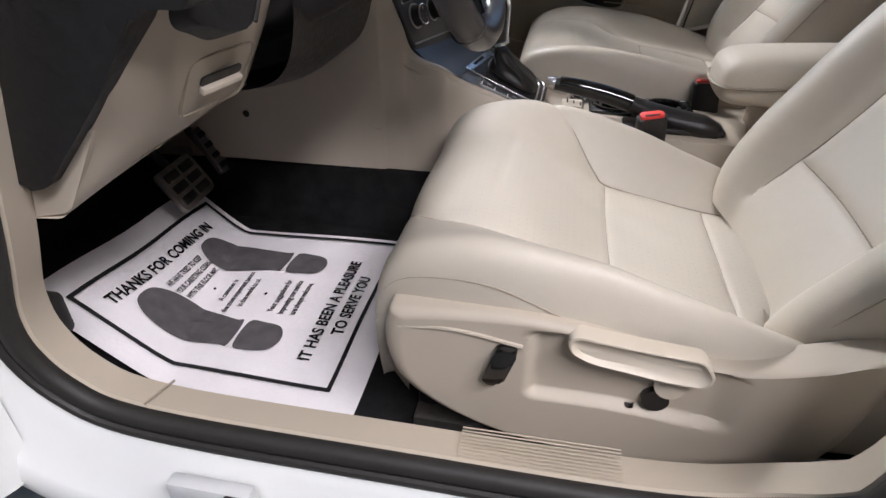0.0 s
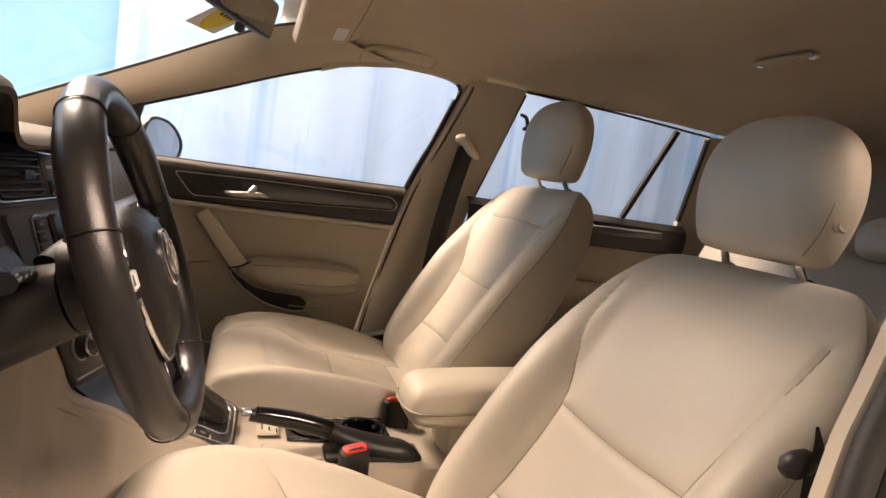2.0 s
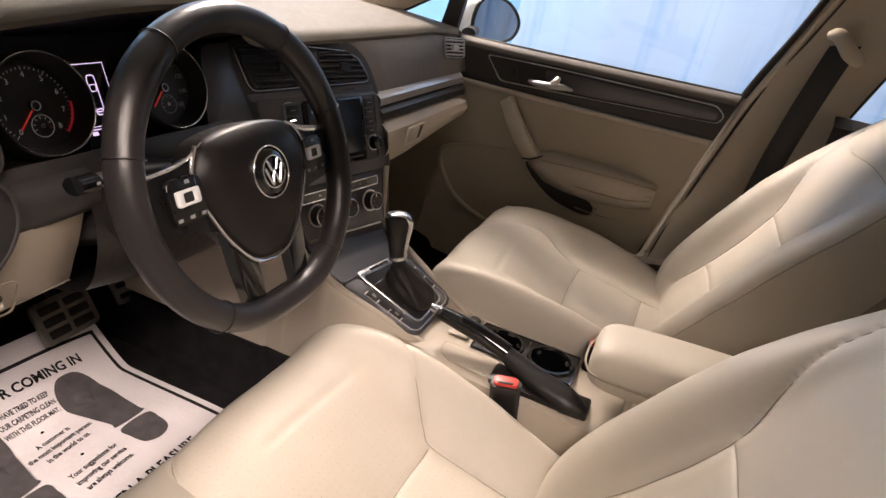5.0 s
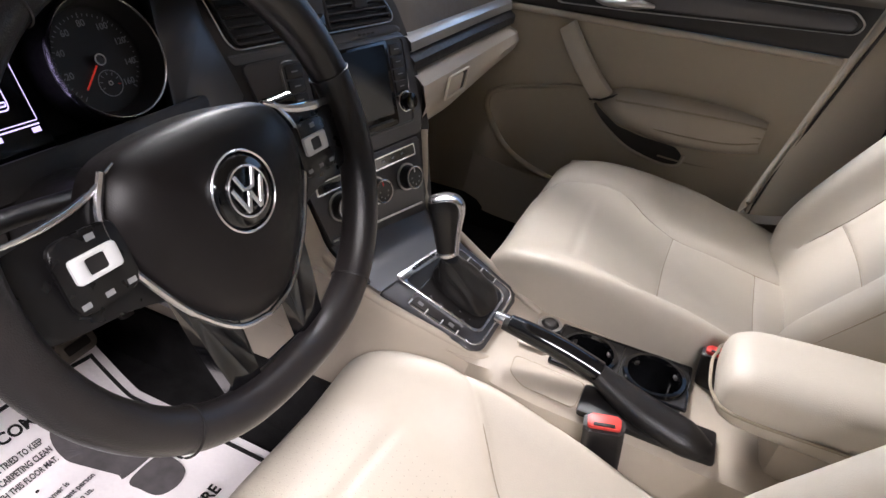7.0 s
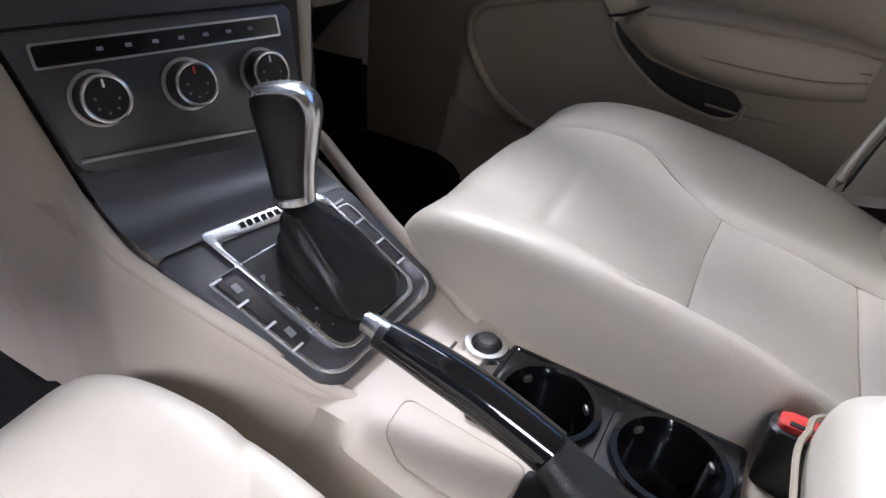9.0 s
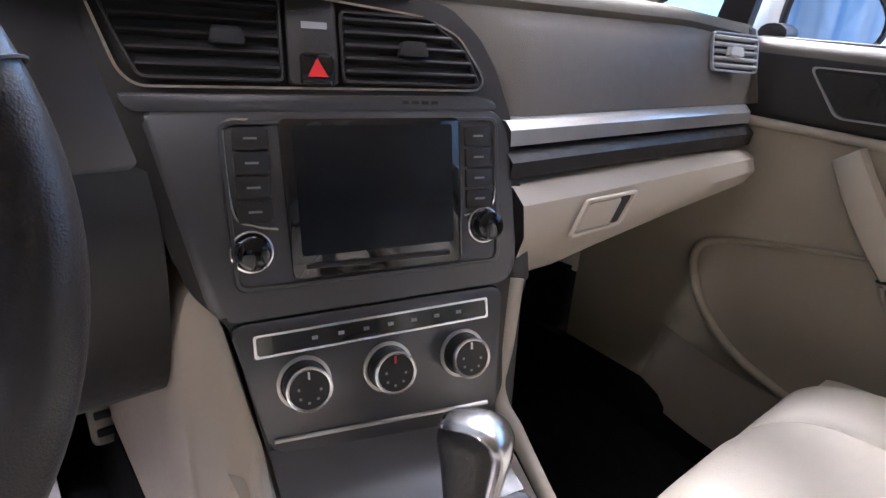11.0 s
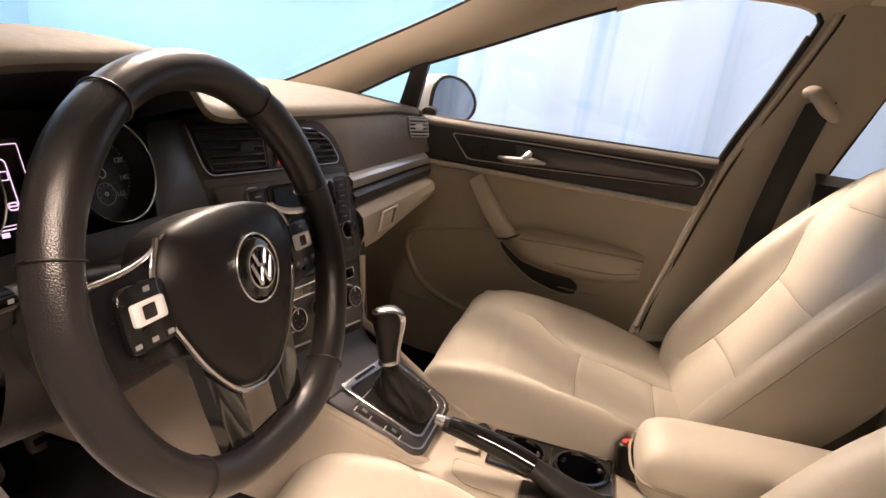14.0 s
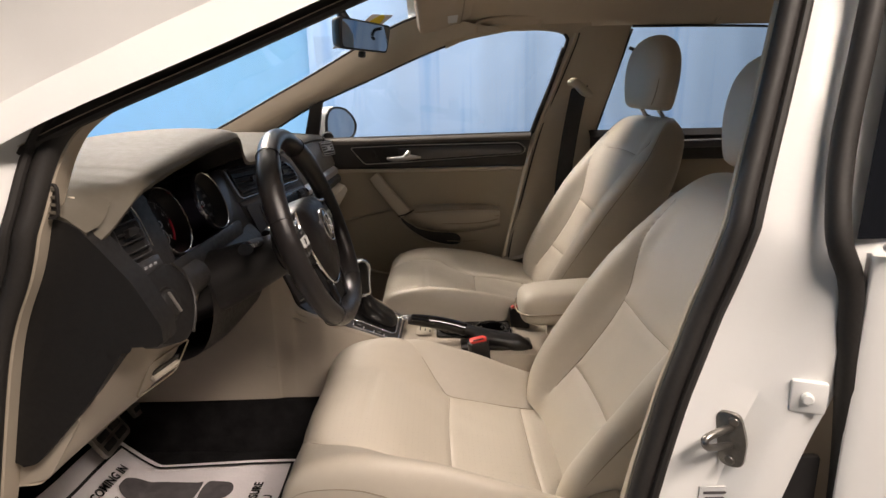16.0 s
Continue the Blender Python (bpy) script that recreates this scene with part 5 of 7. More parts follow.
hz = part("hazard_column", xf(prism(rect(0.038, 0.063, 0.003), 0.006, 0.002), on_stack(-0.047, 0.2625)), M_DARK, stack)
part("hazard_button", xf(prism(rect(0.026, 0.024, 0.004), 0.004, 0.0015), on_stack(-0.045, 0.242, 0.005)), M_GLOSS, hz)
part("hazard_triangle", xf(prism([(-0.008, -0.006), (0.008, -0.006), (0.0, 0.008)], 0.001), on_stack(-0.045, 0.242, 0.0092)), M_REDPRINT, hz, "red warning triangle")
part("airbag_mark", xf(box((0.020, 0.005, 0.0006), 0.0), on_stack(-0.045, 0.275, 0.0062)), M_GREYPRINT, hz)

radio = part("radio_frame", xf(frame_ring(rounded([(-0.122, 0.203), (0.118, 0.207), (0.116, 0.075), (-0.118, 0.073)], 0.010), rounded([(-0.1185, 0.1995), (0.1145, 0.2035), (0.1125, 0.0785), (-0.1145, 0.0765)], 0.008), 0.0035), on_stack(0, 0, 0.0025)), M_DASHFACE, stack)
part("screen_bezel", xf(prism(rounded([(-0.078, 0.204), (0.078, 0.206), (0.076, 0.080), (-0.074, 0.079)], 0.005), 0.004, 0.0015), on_stack(0, 0, 0.003)), M_GLOSS, radio, "gloss black screen bezel")
part("screen", xf(prism(rounded([(-0.068, 0.199), (0.070, 0.200), (0.068, 0.098), (-0.066, 0.097)], 0.002), 0.0012), on_stack(0, 0, 0.0068)), M_SCREEN, radio, "dark switched-off touch screen")
part("disc_slot", xf(box((0.128, 0.004, 0.002), 0.0008), on_stack(0.0, 0.0885, 0.0075)), M_BLACK, radio)
for side, s0 in ((-1, -0.099), (1, 0.097)):
    for k in range(4):
        part("radio_button", xf(prism(rect(0.026, 0.0165, 0.002), 0.003, 0.001), on_stack(s0, 0.190 - 0.0185 * k, 0.003)), M_BLACK, radio)
        part("button_mark", xf(box((0.010, 0.0017, 0.0005), 0.0), on_stack(s0, 0.190 - 0.0185 * k, 0.0063)), M_GREYPRINT, radio)
    edge = [(s0 - side * 0.0, 0.204, 0.004), (s0 + side * 0.016, 0.203, 0.004), (s0 + side * 0.019, 0.19, 0.004), (s0 + side * 0.016, 0.135, 0.004), (s0 + side * 0.002, 0.124, 0.004), (s0 - side * 0.016, 0.120, 0.004)]
    part("bright_edge", xf(tube(cat(edge, 40), 0.0016, 6), ST), M_CHROME, radio, "bright edging")
    kn = part("radio_knob", xf(lathe([(0.0001, 0.016), (0.010, 0.016), (0.0125, 0.0145), (0.0135, 0.0), (0.0165, -0.0005), (0.0165, -0.003)], 32), on_stack(-0.104 if side < 0 else 0.101, 0.104 if side < 0 else 0.110, 0.004)), M_GLOSS, radio, "black rotary knob")
    part("knob_ring", xf(ring(0.0165, 0.0138, 0.0022, 32), on_stack(-0.104 if side < 0 else 0.101, 0.104 if side < 0 else 0.110, 0.003)), M_CHROME, kn)
for k in range(4):
    part("panel_mark", xf(box((0.006, 0.003, 0.0006), 0.0), on_stack(0.03 + 0.009 * k, 0.2185, 0.0028)), M_BLACK, stack)

climate = part("climate_strip_frame", xf(frame_ring(rect(0.212, 0.020, 0.003), rect(0.206, 0.0145, 0.002), 0.003), on_stack(-0.003, 0.0305, 0.002) @ pose(0, 0, 0, 0, 0, 1.2)), M_CHROME, stack, "chrome framed switch strip")
part("switch_strip", xf(prism(rect(0.207, 0.0155, 0.002), 0.002), on_stack(-0.003, 0.0305, 0.002) @ pose(0, 0, 0, 0, 0, 1.2)), M_GLOSS, climate)
for k in range(7):
    part("switch_mark", xf(box((0.005, 0.0030, 0.0005), 0.0), on_stack(-0.06 + 0.022 * k, 0.0295 + 0.0005 * k, 0.0045)), M_GREYPRINT, climate)
for n, s0 in enumerate((-0.071, 0.002, 0.075)):
    kn = part("climate_knob", xf(lathe([(0.0001, 0.020), (0.0165, 0.020), (0.0178, 0.0185), (0.0185, 0.004), (0.0205, 0.002), (0.0205, -0.002)], 44), on_stack(s0, -0.007, 0.002)), M_BLACK, stack, "black climate knob with chrome ring")
    part("knob_ring", xf(ring(0.0187, 0.0160, 0.0022, 44), on_stack(s0, -0.007, 0.0205)), M_CHROME, kn)
    part("base_ring", xf(ring(0.0225, 0.0190, 0.0022, 44), on_stack(s0, -0.007, 0.0025)), M_SILVER, kn)
    part("pointer", xf(box((0.0016, 0.006, 0.0008), 0.0), on_stack(s0, 0.0045, 0.0226)), M_REDPRINT if n == 1 else M_PALEPRINT, kn)
    for q in range(5):
        a = 0.6 + q * 0.9
        part("dial_mark", xf(box((0.002, 0.002, 0.0006), 0.0), on_stack(s0 + 0.009 * math.cos(a + 2.2), 0.009 * math.sin(a + 2.2) - 0.009, 0.0224)), M_GREYPRINT, kn)
part("panel_break", xf(tube([(-0.098, -0.052, 0.003), (0.10, -0.060, 0.003)], 0.002, 6), ST), M_SILVER, stack)

# end vents
pv = axes((-0.172, 0.620, 0.925), (0.30, 0.95, -0.02), (-0.25, 0.06, 0.966), (0.92, -0.29, 0.26))
air_vent("end_vent", pv, 0.082, 0.050, 5, dash, -0.005, M_SILVER, M_BUTTON)
DVN = np.array((0.94, -0.06, 0.34))
dv = axes((-0.2345, -0.602, 0.914), (0.10, 0.99, 0.02), (-0.30, 0.16, 0.94), DVN)
dvent = part("end_vent_panel", xf(prism(rounded([(-0.064, 0.052), (-0.030, 0.062), (0.040, 0.070), (0.074, 0.050), (0.090, -0.045), (0.088, -0.068), (-0.008, -0.072), (-0.030, -0.050), (-0.048, 0.0)], 0.008), 0.02, 0.003), dv @ Matrix.Translation((0, 0, -0.022))), M_DARK, dash, "charcoal panel round the end vent")
air_vent("end_vent", dv @ Matrix.Translation((-0.003, 0.004, 0.001)), 0.064, 0.076, 5, dash, 0.0, M_DASHFACE, M_BLACK, ((-0.024, 0.036), (-0.030, 0.030), (-0.036, 0.018)))
part("vent_bright_edge", xf(tube(cat([(0.016, 0.043, 0.006), (0.028, 0.018, 0.006), (0.035, -0.026, 0.006)], 20), 0.0016, 8), dv), M_CHROME, dvent, "chrome edge line")
part("switch_bank", xf(prism(rounded([(-0.010, -0.040), (0.046, -0.040), (0.052, -0.062), (0.004, -0.064)], 0.004), 0.004, 0.001), dv @ Matrix.Translation((0, 0, -0.002))), M_DASHFACE, dvent)
for k in range(3):
    part("switch_mark", xf(box((0.007, 0.004, 0.0006), 0.0, at=(0.008 + 0.012 * k, -0.051, 0.0024)), dv), M_GREYPRINT, dvent)

# ---- instruments ----
cluster = thing("instrument_cluster", "instrument cluster with two round dials and lit display", "car gauges", (-0.3, -0.36, 0.8))
CN = np.array((0.94, 0.0, 0.34))
CL = axes((-0.249, -0.362, 0.893), (0, 1, 0), (-0.34, 0, 0.94), CN)
part("mask", xf(prism(rounded([(-0.205, 0.075), (0.205, 0.075), (0.205, -0.07), (-0.205, -0.075)], 0.03), 0.006, 0.002), CL @ Matrix.Translation((0, 0, -0.046))), M_BLACK, cluster)
part("lower_strip", xf(prism(rounded([(-0.21, -0.052), (0.20, -0.052), (0.19, -0.082), (-0.20, -0.082)], 0.008), 0.010, 0.003), CL @ Matrix.Translation((0, 0, -0.004))), M_DARK, cluster)

part("side_panel", xf(prism(rounded([(0.180, 0.062), (0.262, 0.062), (0.262, -0.075), (0.150, -0.075)], 0.012), 0.012, 0.004), CL @ Matrix.Translation((0, 0, -0.012))), M_DASHFACE, cluster, "graphite panel beside the dials")


def dial(s, label, numbers, needle, red, ink):
    m = CL @ Matrix.Translation((s, 0.009, 0)) @ Matrix.Scale(0.775, 4)
    d = part("dial_rim", xf(lathe([(0.0735, 0.004), (0.0738, 0.0115), (0.0752, 0.0125), (0.0765, 0.010), (0.077, 0.002)], 72), m), M_CHROME, cluster, label)
    part("dial_skirt", xf(lathe([(0.0769, 0.004), (0.0772, -0.02), (0.0775, -0.042)], 72), m), M_CAP, d)
    part("dial_wall", xf(lathe([(0.0736, 0.010), (0.0725, 0.002), (0.066, -0.016), (0.064, -0.021)], 72), m), M_BLACK, d)
    m = m @ Matrix.Translation((0, 0, -0.012))
    part("dial_face", xf(disc(0.066, 0.001, 0.0002, 64), m @ Matrix.Translation((0, 0, -0.0105))), M_BLACK, d, "black dial face")
    if red < 41:
        arc = [(0.0590 * math.cos(radians(228 - k * 6.9)), 0.0590 * math.sin(radians(228 - k * 6.9)), -0.0085) for k in np.linspace(red - 1, 40, 20)]
        part("red_arc", xf(tube(np.array(arc), 0.0022, 8, flat=0.3), m), M_REDARC, d, "red warning arc")
    for k in range(41):
        a = radians(228 - k * 6.9)
        r0, l = 0.055, (0.006 if k % 5 == 0 else 0.003)
        part("tick", xf(box((l, 0.0009, 0.0005), 0.0, at=(r0, 0, 0)), m @ Matrix.Translation((0, 0, -0.0088)) @ pose(0, 0, 0, 0, 0, math.degrees(a))), M_REDPRINT if k >= red else ink, d)
    for k, tx in enumerate(numbers):
        if not tx:
            continue
        a = radians(228 - k * 276.0 / (len(numbers) - 1))
        lettering(tx, 0.0115 if len(numbers) < 12 else 0.006, m @ Matrix.Translation((0.0455 * math.cos(a), 0.0455 * math.sin(a), -0.009)), d, ink, "number")
    part("hub_cap", xf(lathe([(0.0001, 0.006), (0.006, 0.006), (0.0072, 0.004), (0.0072, 0.0)], 28), m @ Matrix.Translation((0, 0, -0.009))), M_BLACK, d)
    part("hub_ring", xf(ring(0.0075, 0.0058, 0.001, 28), m @ Matrix.Translation((0, 0, -0.003))), M_SILVER, d)
    a = radians(needle)
    part("needle", xf(box((0.036, 0.0024, 0.0015), 0.0005, at=(0.026, 0, 0)), m @ Matrix.Translation((0, 0, -0.006)) @ pose(0, 0, 0, 0, 0, needle)), M_REDGLOW, d, "red needle")
    sm = m @ Matrix.Translation((0.004, -0.030, -0.009))
    sub = part("small_gauge", xf(ring(0.0170, 0.0160, 0.0008, 36), sm), ink, d)
    for k in range(7):
        part("tick", xf(box((0.004, 0.0010, 0.0005), 0.0, at=(0.0125, 0, 0)), sm @ pose(0, 0, 0, 0, 0, 200 - k * 36)), ink if k < 6 else M_REDPRINT, sub)
    part("small_hub", xf(ring(0.0032, 0.0018, 0.001, 20), sm), M_SILVER, sub)


dial(-0.084, "chrome rimmed rev counter", [str(k) for k in range(9)], 226, 34, M_DIALPRINT)
dial(0.104, "chrome rimmed speedometer", ["", "20", "40", "60", "80", "100", "120", "140", "160"], 224, 99, M_DIMPRINT)
disp = part("display", xf(prism(rect(0.058, 0.118, 0.003), 0.002), CL @ Matrix.Translation((0.006, -0.002, -0.030))), M_SCREEN, cluster, "small lit display with a car outline")
DM = CL @ Matrix.Translation((0.006, 0.012, -0.0275)) @ Matrix.Diagonal((0.77, 1.18, 1, 1))


def line_loop(pts, r=0.0005):
    return xf(tube(np.array([(x, y, 0) for x, y in pts]), r, 5, closed=True, up=(0, 0, 1)), DM)


part("display_border", line_loop(rect(0.060, 0.066, 0.001)), M_GLOW, disp)
part("car_outline", line_loop(rect(0.015, 0.042, 0.005), 0.0007), M_GLOW, disp)
part("car_screen", line_loop(rounded([(-0.005, 0.004), (0.005, 0.004), (0.006, 0.011), (-0.006, 0.011)], 0.001), 0.0005), M_GLOW, disp)
part("car_tail", line_loop(rounded([(-0.005, -0.015), (0.005, -0.015), (0.005, -0.018), (-0.005, -0.018)], 0.001), 0.0007), M_GLOW, disp)
part("open_door", xf(box((0.010, 0.003, 0.0008), 0.0, at=(-0.012, 0.006, 0)), DM @ pose(0, 0, 0, 0, 0, 12)), M_GLOW, disp)
part("mileage_bar", xf(box((0.010, 0.004, 0.0006), 0.0, at=(-0.022, -0.040, 0)), DM), M_GLOW, disp)
part("mileage_bar", xf(box((0.010, 0.004, 0.0006), 0.0, at=(0.024, -0.040, 0)), DM), M_GLOW, disp)
part("display_rule", xf(box((0.060, 0.0012, 0.0006), 0.0, at=(0, -0.036, 0)), DM), M_GLOW, disp)

# ---- lower driver's side ----
low = thing("driver_knee_panel", "cream knee panel with storage flap and dark light switch", "car trim", (-0.3, -0.6, 0.4))
knee = [[(-0.212, -0.700, 0.806), (-0.186, -0.640, 0.796), (-0.192, -0.560, 0.788), (-0.212, -0.438, 0.780)],
        [(-0.252, -0.700, 0.727), (-0.222, -0.640, 0.728), (-0.214, -0.560, 0.730), (-0.234, -0.432, 0.732)],
        [(-0.302, -0.700, 0.667), (-0.264, -0.635, 0.668), (-0.248, -0.560, 0.672), (-0.264, -0.422, 0.682)],
        [(-0.345, -0.700, 0.594), (-0.306, -0.625, 0.625), (-0.282, -0.555, 0.640), (-0.290, -0.413, 0.642)],
        [(-0.400, -0.700, 0.580), (-0.330, -0.625, 0.618), (-0.310, -0.555, 0.632), (-0.310, -0.411, 0.636)],
        [(-0.60, -0.690, 0.56), (-0.56, -0.625, 0.57), (-0.55, -0.555, 0.58), (-0.54, -0.411, 0.58)]]
part("panel", sheet(patch(knee, 50, 30), flip=True), M_CREAM, low, "cream plastic knee panel")
part("panel_flange", xf(prism(rounded([(-0.46, 0.68), (-0.285, 0.685), (-0.325, 0.622), (-0.345, 0.592), (-0.47, 0.565)], 0.006), 0.012, 0.003), axes((0, -0.688, 0), (1, 0, 0), (0, 0, 1), (0, -1, 0))), M_CREAM, low)
km = axes((-0.2265, -0.578, 0.700), (0.20, 0.97, 0.0), (0.47, -0.10, 0.87), (0.85, -0.20, -0.48))
part("flap_outline", xf(frame_ring(rect(0.100, 0.072, 0.014), rect(0.0965, 0.0685, 0.012), 0.0022), km), M_SEAM, low)
part("flap_shadow", xf(prism(rect(0.062, 0.011, 0.004, (0.004, 0.004)), 0.0024), km), M_DARK, low)
part("flap_grip", xf(box((0.064, 0.010, 0.010), 0.004, at=(0.004, -0.006, 0.004)), km), M_CREAM_LIGHT, low)
endcap = rounded([(-0.295, 0.90), (-0.290, 0.960), (-0.262, 0.965), (-0.236, 0.955), (-0.213, 0.927), (-0.178, 0.880), (-0.150, 0.822), (-0.150, 0.795), (-0.200, 0.794), (-0.250, 0.727), (-0.286, 0.688), (-0.344, 0.627), (-0.372, 0.621), (-0.382, 0.68), (-0.376, 0.77), (-0.350, 0.835), (-0.31, 0.865)], 0.008)
part("end_cap", xf(prism(endcap, 0.040, 0.006), axes((0, -0.676, 0), (1, 0, 0), (0, 0, 1), (0, -1, 0))), M_CAP, low, "charcoal dash end cap")
part("pillar_flange", xf(prism(rounded([(-0.44, 0.60), (-0.44, 0.985), (-0.25, 0.985), (-0.265, 0.93), (-0.30, 0.85), (-0.34, 0.80), (-0.335, 0.62)], 0.006), 0.010, 0.002), axes((0, -0.672, 0), (1, 0, 0), (0, 0, 1), (0, -1, 0))), M_PILLAR, low, "cream pillar flange")
side_vent = axes((-0.270, -0.720, 0.988), (0.98, -0.15, -0.05), (0.05, 0.12, 0.99), (-0.12, -0.98, 0.12))
demist = part("demist_vent", xf(frame_ring(rect(0.056, 0.044, 0.010), rect(0.050, 0.038, 0.008), 0.004), side_vent), M_DARK, low, "small slatted side window vent")
part("throat", xf(prism(rect(0.052, 0.040, 0.008), 0.001), side_vent), M_BLACK, demist)
for k in range(4):
    part("slat", xf(box((0.050, 0.0042, 0.003), 0.001, at=(0, -0.0135 + 0.009 * k, 0.003)), side_vent), M_PAD, demist)
pod = axes((-0.190, -0.600, 0.812), (0.05, 0.99, 0.1), (-0.30, -0.1, 0.95), (0.95, -0.05, 0.30))
pod_out = rounded([(-0.070, 0.052), (0.046, 0.052), (0.070, 0.022), (0.066, -0.012), (0.046, -0.040), (0.014, -0.062), (-0.022, -0.056), (-0.070, -0.03)], 0.014)
part("switch_panel", xf(prism(pod_out, 0.036, 0.004), pod @ Matrix.Translation((0, 0, -0.038))), M_CAP, low, "charcoal light switch panel")
part("switch_rim", xf(tube(cat([(0.050, 0.046, 0.0), (0.068, 0.020, 0.0), (0.065, -0.011, 0.0), (0.046, -0.037, 0.0), (0.016, -0.058, 0.0)], 30), 0.0022, 6), pod), M_DARK, low)
sw = part("light_switch", xf(lathe([(0.0001, 0.006), (0.017, 0.006), (0.020, 0.004), (0.0215, 0.0), (0.025, 0.001), (0.0265, -0.003)], 36), pod), M_CAP, low, "round headlight switch")
part("switch_blade", xf(box((0.0035, 0.036, 0.005), 0.0015, at=(0.0, 0.0, 0.0075)), pod @ pose(0, 0, 0, 0, 0, 8)), M_SILVER, sw)
part("dash_band", sheet(patch([[(-0.235, y, 0.838), (-0.205, y, 0.822), (-0.197, y, 0.800), (-0.203 - 0.06 * max(0, y + 0.50), y, 0.780), (-0.235, y, 0.774)] for y in (-0.60, -0.54, -0.48, -0.425)], 12, 18)), M_DARK, low, "charcoal band over the knee panel")
cover = []
for y in (-0.438, -0.36, -0.26, -0.10):
    dip = 0.035 * min(1.0, max(0.0, (y + 0.46) / 0.16))
    cover.append([(-0.225, y, 0.825), (-0.200, y, 0.79), (-0.195, y, 0.735), (-0.215, y, 0.675 - 0.5 * dip), (-0.255, y, 0.650 - dip), (-0.34, y, 0.632 - dip), (-0.48, y, 0.575 - 0.5 * dip), (-0.7, y, 0.55)])
part("column_cover", sheet(patch(cover, 14, 34)), M_BLACK, low, "black lower dash cover")

column = thing("steering_column", "black steering column shroud with two control stalks", "steering column", (-0.15, -0.36, 0.7))
part("shroud", tube(cat([(-0.33, -0.36, 0.735), (-0.20, -0.36, 0.775), (-0.085, -0.36, 0.822)], 20), [0.080, 0.066, 0.045], 28, flat=0.85), M_BLACK, column)
for side in (-1, 1):
    st = part("stalk", tube(cat([(-0.12, -0.36 + side * 0.03, 0.850), (-0.115, -0.36 + side * 0.10, 0.862), (-0.098, -0.36 + side * 0.158, 0.872)], 20), [0.011, 0.009, 0.0105], 14, flat=0.75), M_BLACK, column, "black control stalk")
    part("stalk_tip", tube([(-0.100, -0.36 + side * 0.150, 0.871), (-0.094, -0.36 + side * 0.176, 0.874)], 0.0115, 16, flat=0.8), M_GLOSS, st)
    for k in range(3):
        part("stalk_mark", box((0.0006, 0.004, 0.003), 0.0, at=(-0.087, -0.36 + side * (0.13 + 0.012 * k), 0.874)), M_GREYPRINT, st)
part("key_ring", xf(lathe([(0.012, 0.0), (0.020, 0.004), (0.021, 0.0)], 30), axes((-0.175, -0.285, 0.80), (0, 1, 0), (-0.3, 0, 0.95), (0.95, 0, 0.3))), M_SILVER, column, "ignition lock ring")

# ---- steering wheel ----
WA = radians(19)
WU, WN = np.array((-math.sin(WA), 0, math.cos(WA))), np.array((math.cos(WA), 0, math.sin(WA)))
WM = axes((-0.022, -0.360, 0.866), (0, 1, 0), WU, WN)
wheel = thing("steering_wheel", "black leather three-spoke steering wheel with chrome accents", "steering wheel", (-0.022, -0.36, 0.866))
ang = np.linspace(0, 2 * np.pi, 120, endpoint=False)
rad = 0.1735 - 0.010 * np.exp(-(((ang - 1.5 * np.pi) / 0.42) ** 2))
circle = np.column_stack([rad * np.cos(ang), rad * np.sin(ang), 0 * ang])
rim = []
for a, p in zip(ang, circle):
    q = np.linspace(0, 2 * np.pi, 20, endpoint=False)
    swell = 1.0 + 0.10 * (np.exp(-(((a - 0.75) / 0.25) ** 2)) + np.exp(-(((a - 2.39) / 0.25) ** 2)))
    d = p / np.linalg.norm(p)
    rim.append(p + swell * (0.0168 * np.cos(q)[:, None] * d + 0.0185 * np.sin(q)[:, None] * np.array((0, 0, 1))))
part("rim", xf(sheet(rim, cu=True, cv=True), WM), M_WHEEL, wheel, "black leather rim")
for a in (0.30, 1.02, 2.12, 2.84, 4.05, 5.38):
    c0 = np.array((0.1735 * math.cos(a), 0.1735 * math.sin(a), 0))
    q = np.linspace(0, 2 * np.pi, 28, endpoint=False)
    lp = [c0 + 0.0182 * math.cos(t) * c0 / 0.1735 + 0.0198 * math.sin(t) * np.array((0, 0, 1)) for t in q]
    part("rim_seam", xf(tube(np.array(lp), 0.0009, 5, closed=True, up=(0.01, 0.02, 1)), WM), M_BLACK, wheel)

pad = [(-0.093, 0.020), (-0.078, 0.045), (-0.050, 0.055), (0.0, 0.059), (0.050, 0.055), (0.078, 0.045), (0.093, 0.020), (0.091, -0.005), (0.081, -0.030), (0.060, -0.066), (0.030, -0.096), (0.0, -0.104), (-0.030, -0.096), (-0.060, -0.066), (-0.081, -0.030), (-0.091, -0.005)]
pad = cat([(x, y, 0) for x, y in pad], 96, closed=True)[:, :2]
layers = [np.column_stack([pad * s + np.array((0, -0.006 * (1 - s))), np.full(96, d)]) for s, d in ((1.0, -0.030), (1.0, -0.006), (0.985, 0.000), (0.94, 0.006), (0.75, 0.015), (0.45, 0.0205), (0.02, 0.022))]
part("airbag_cover", xf(sheet(layers, cv=True, flip=False), WM), M_AIRBAG, wheel, "grained charcoal airbag cover")
hub = part("boss", xf(capped(np.array([np.column_stack([0.048 * np.cos(ang), 0.048 * np.sin(ang) - 0.012, np.full(120, d)]) for d in (-0.07, -0.03, -0.008)]), flip=True), WM), M_BLACK, wheel)
badge = part("badge_disc", xf(lathe([(0.0001, 0.0035), (0.024, 0.0035), (0.028, 0.001), (0.0295, -0.002)], 48), WM @ Matrix.Translation((0, 0, 0.0225))), M_GLOSS, wheel, "gloss black round badge")
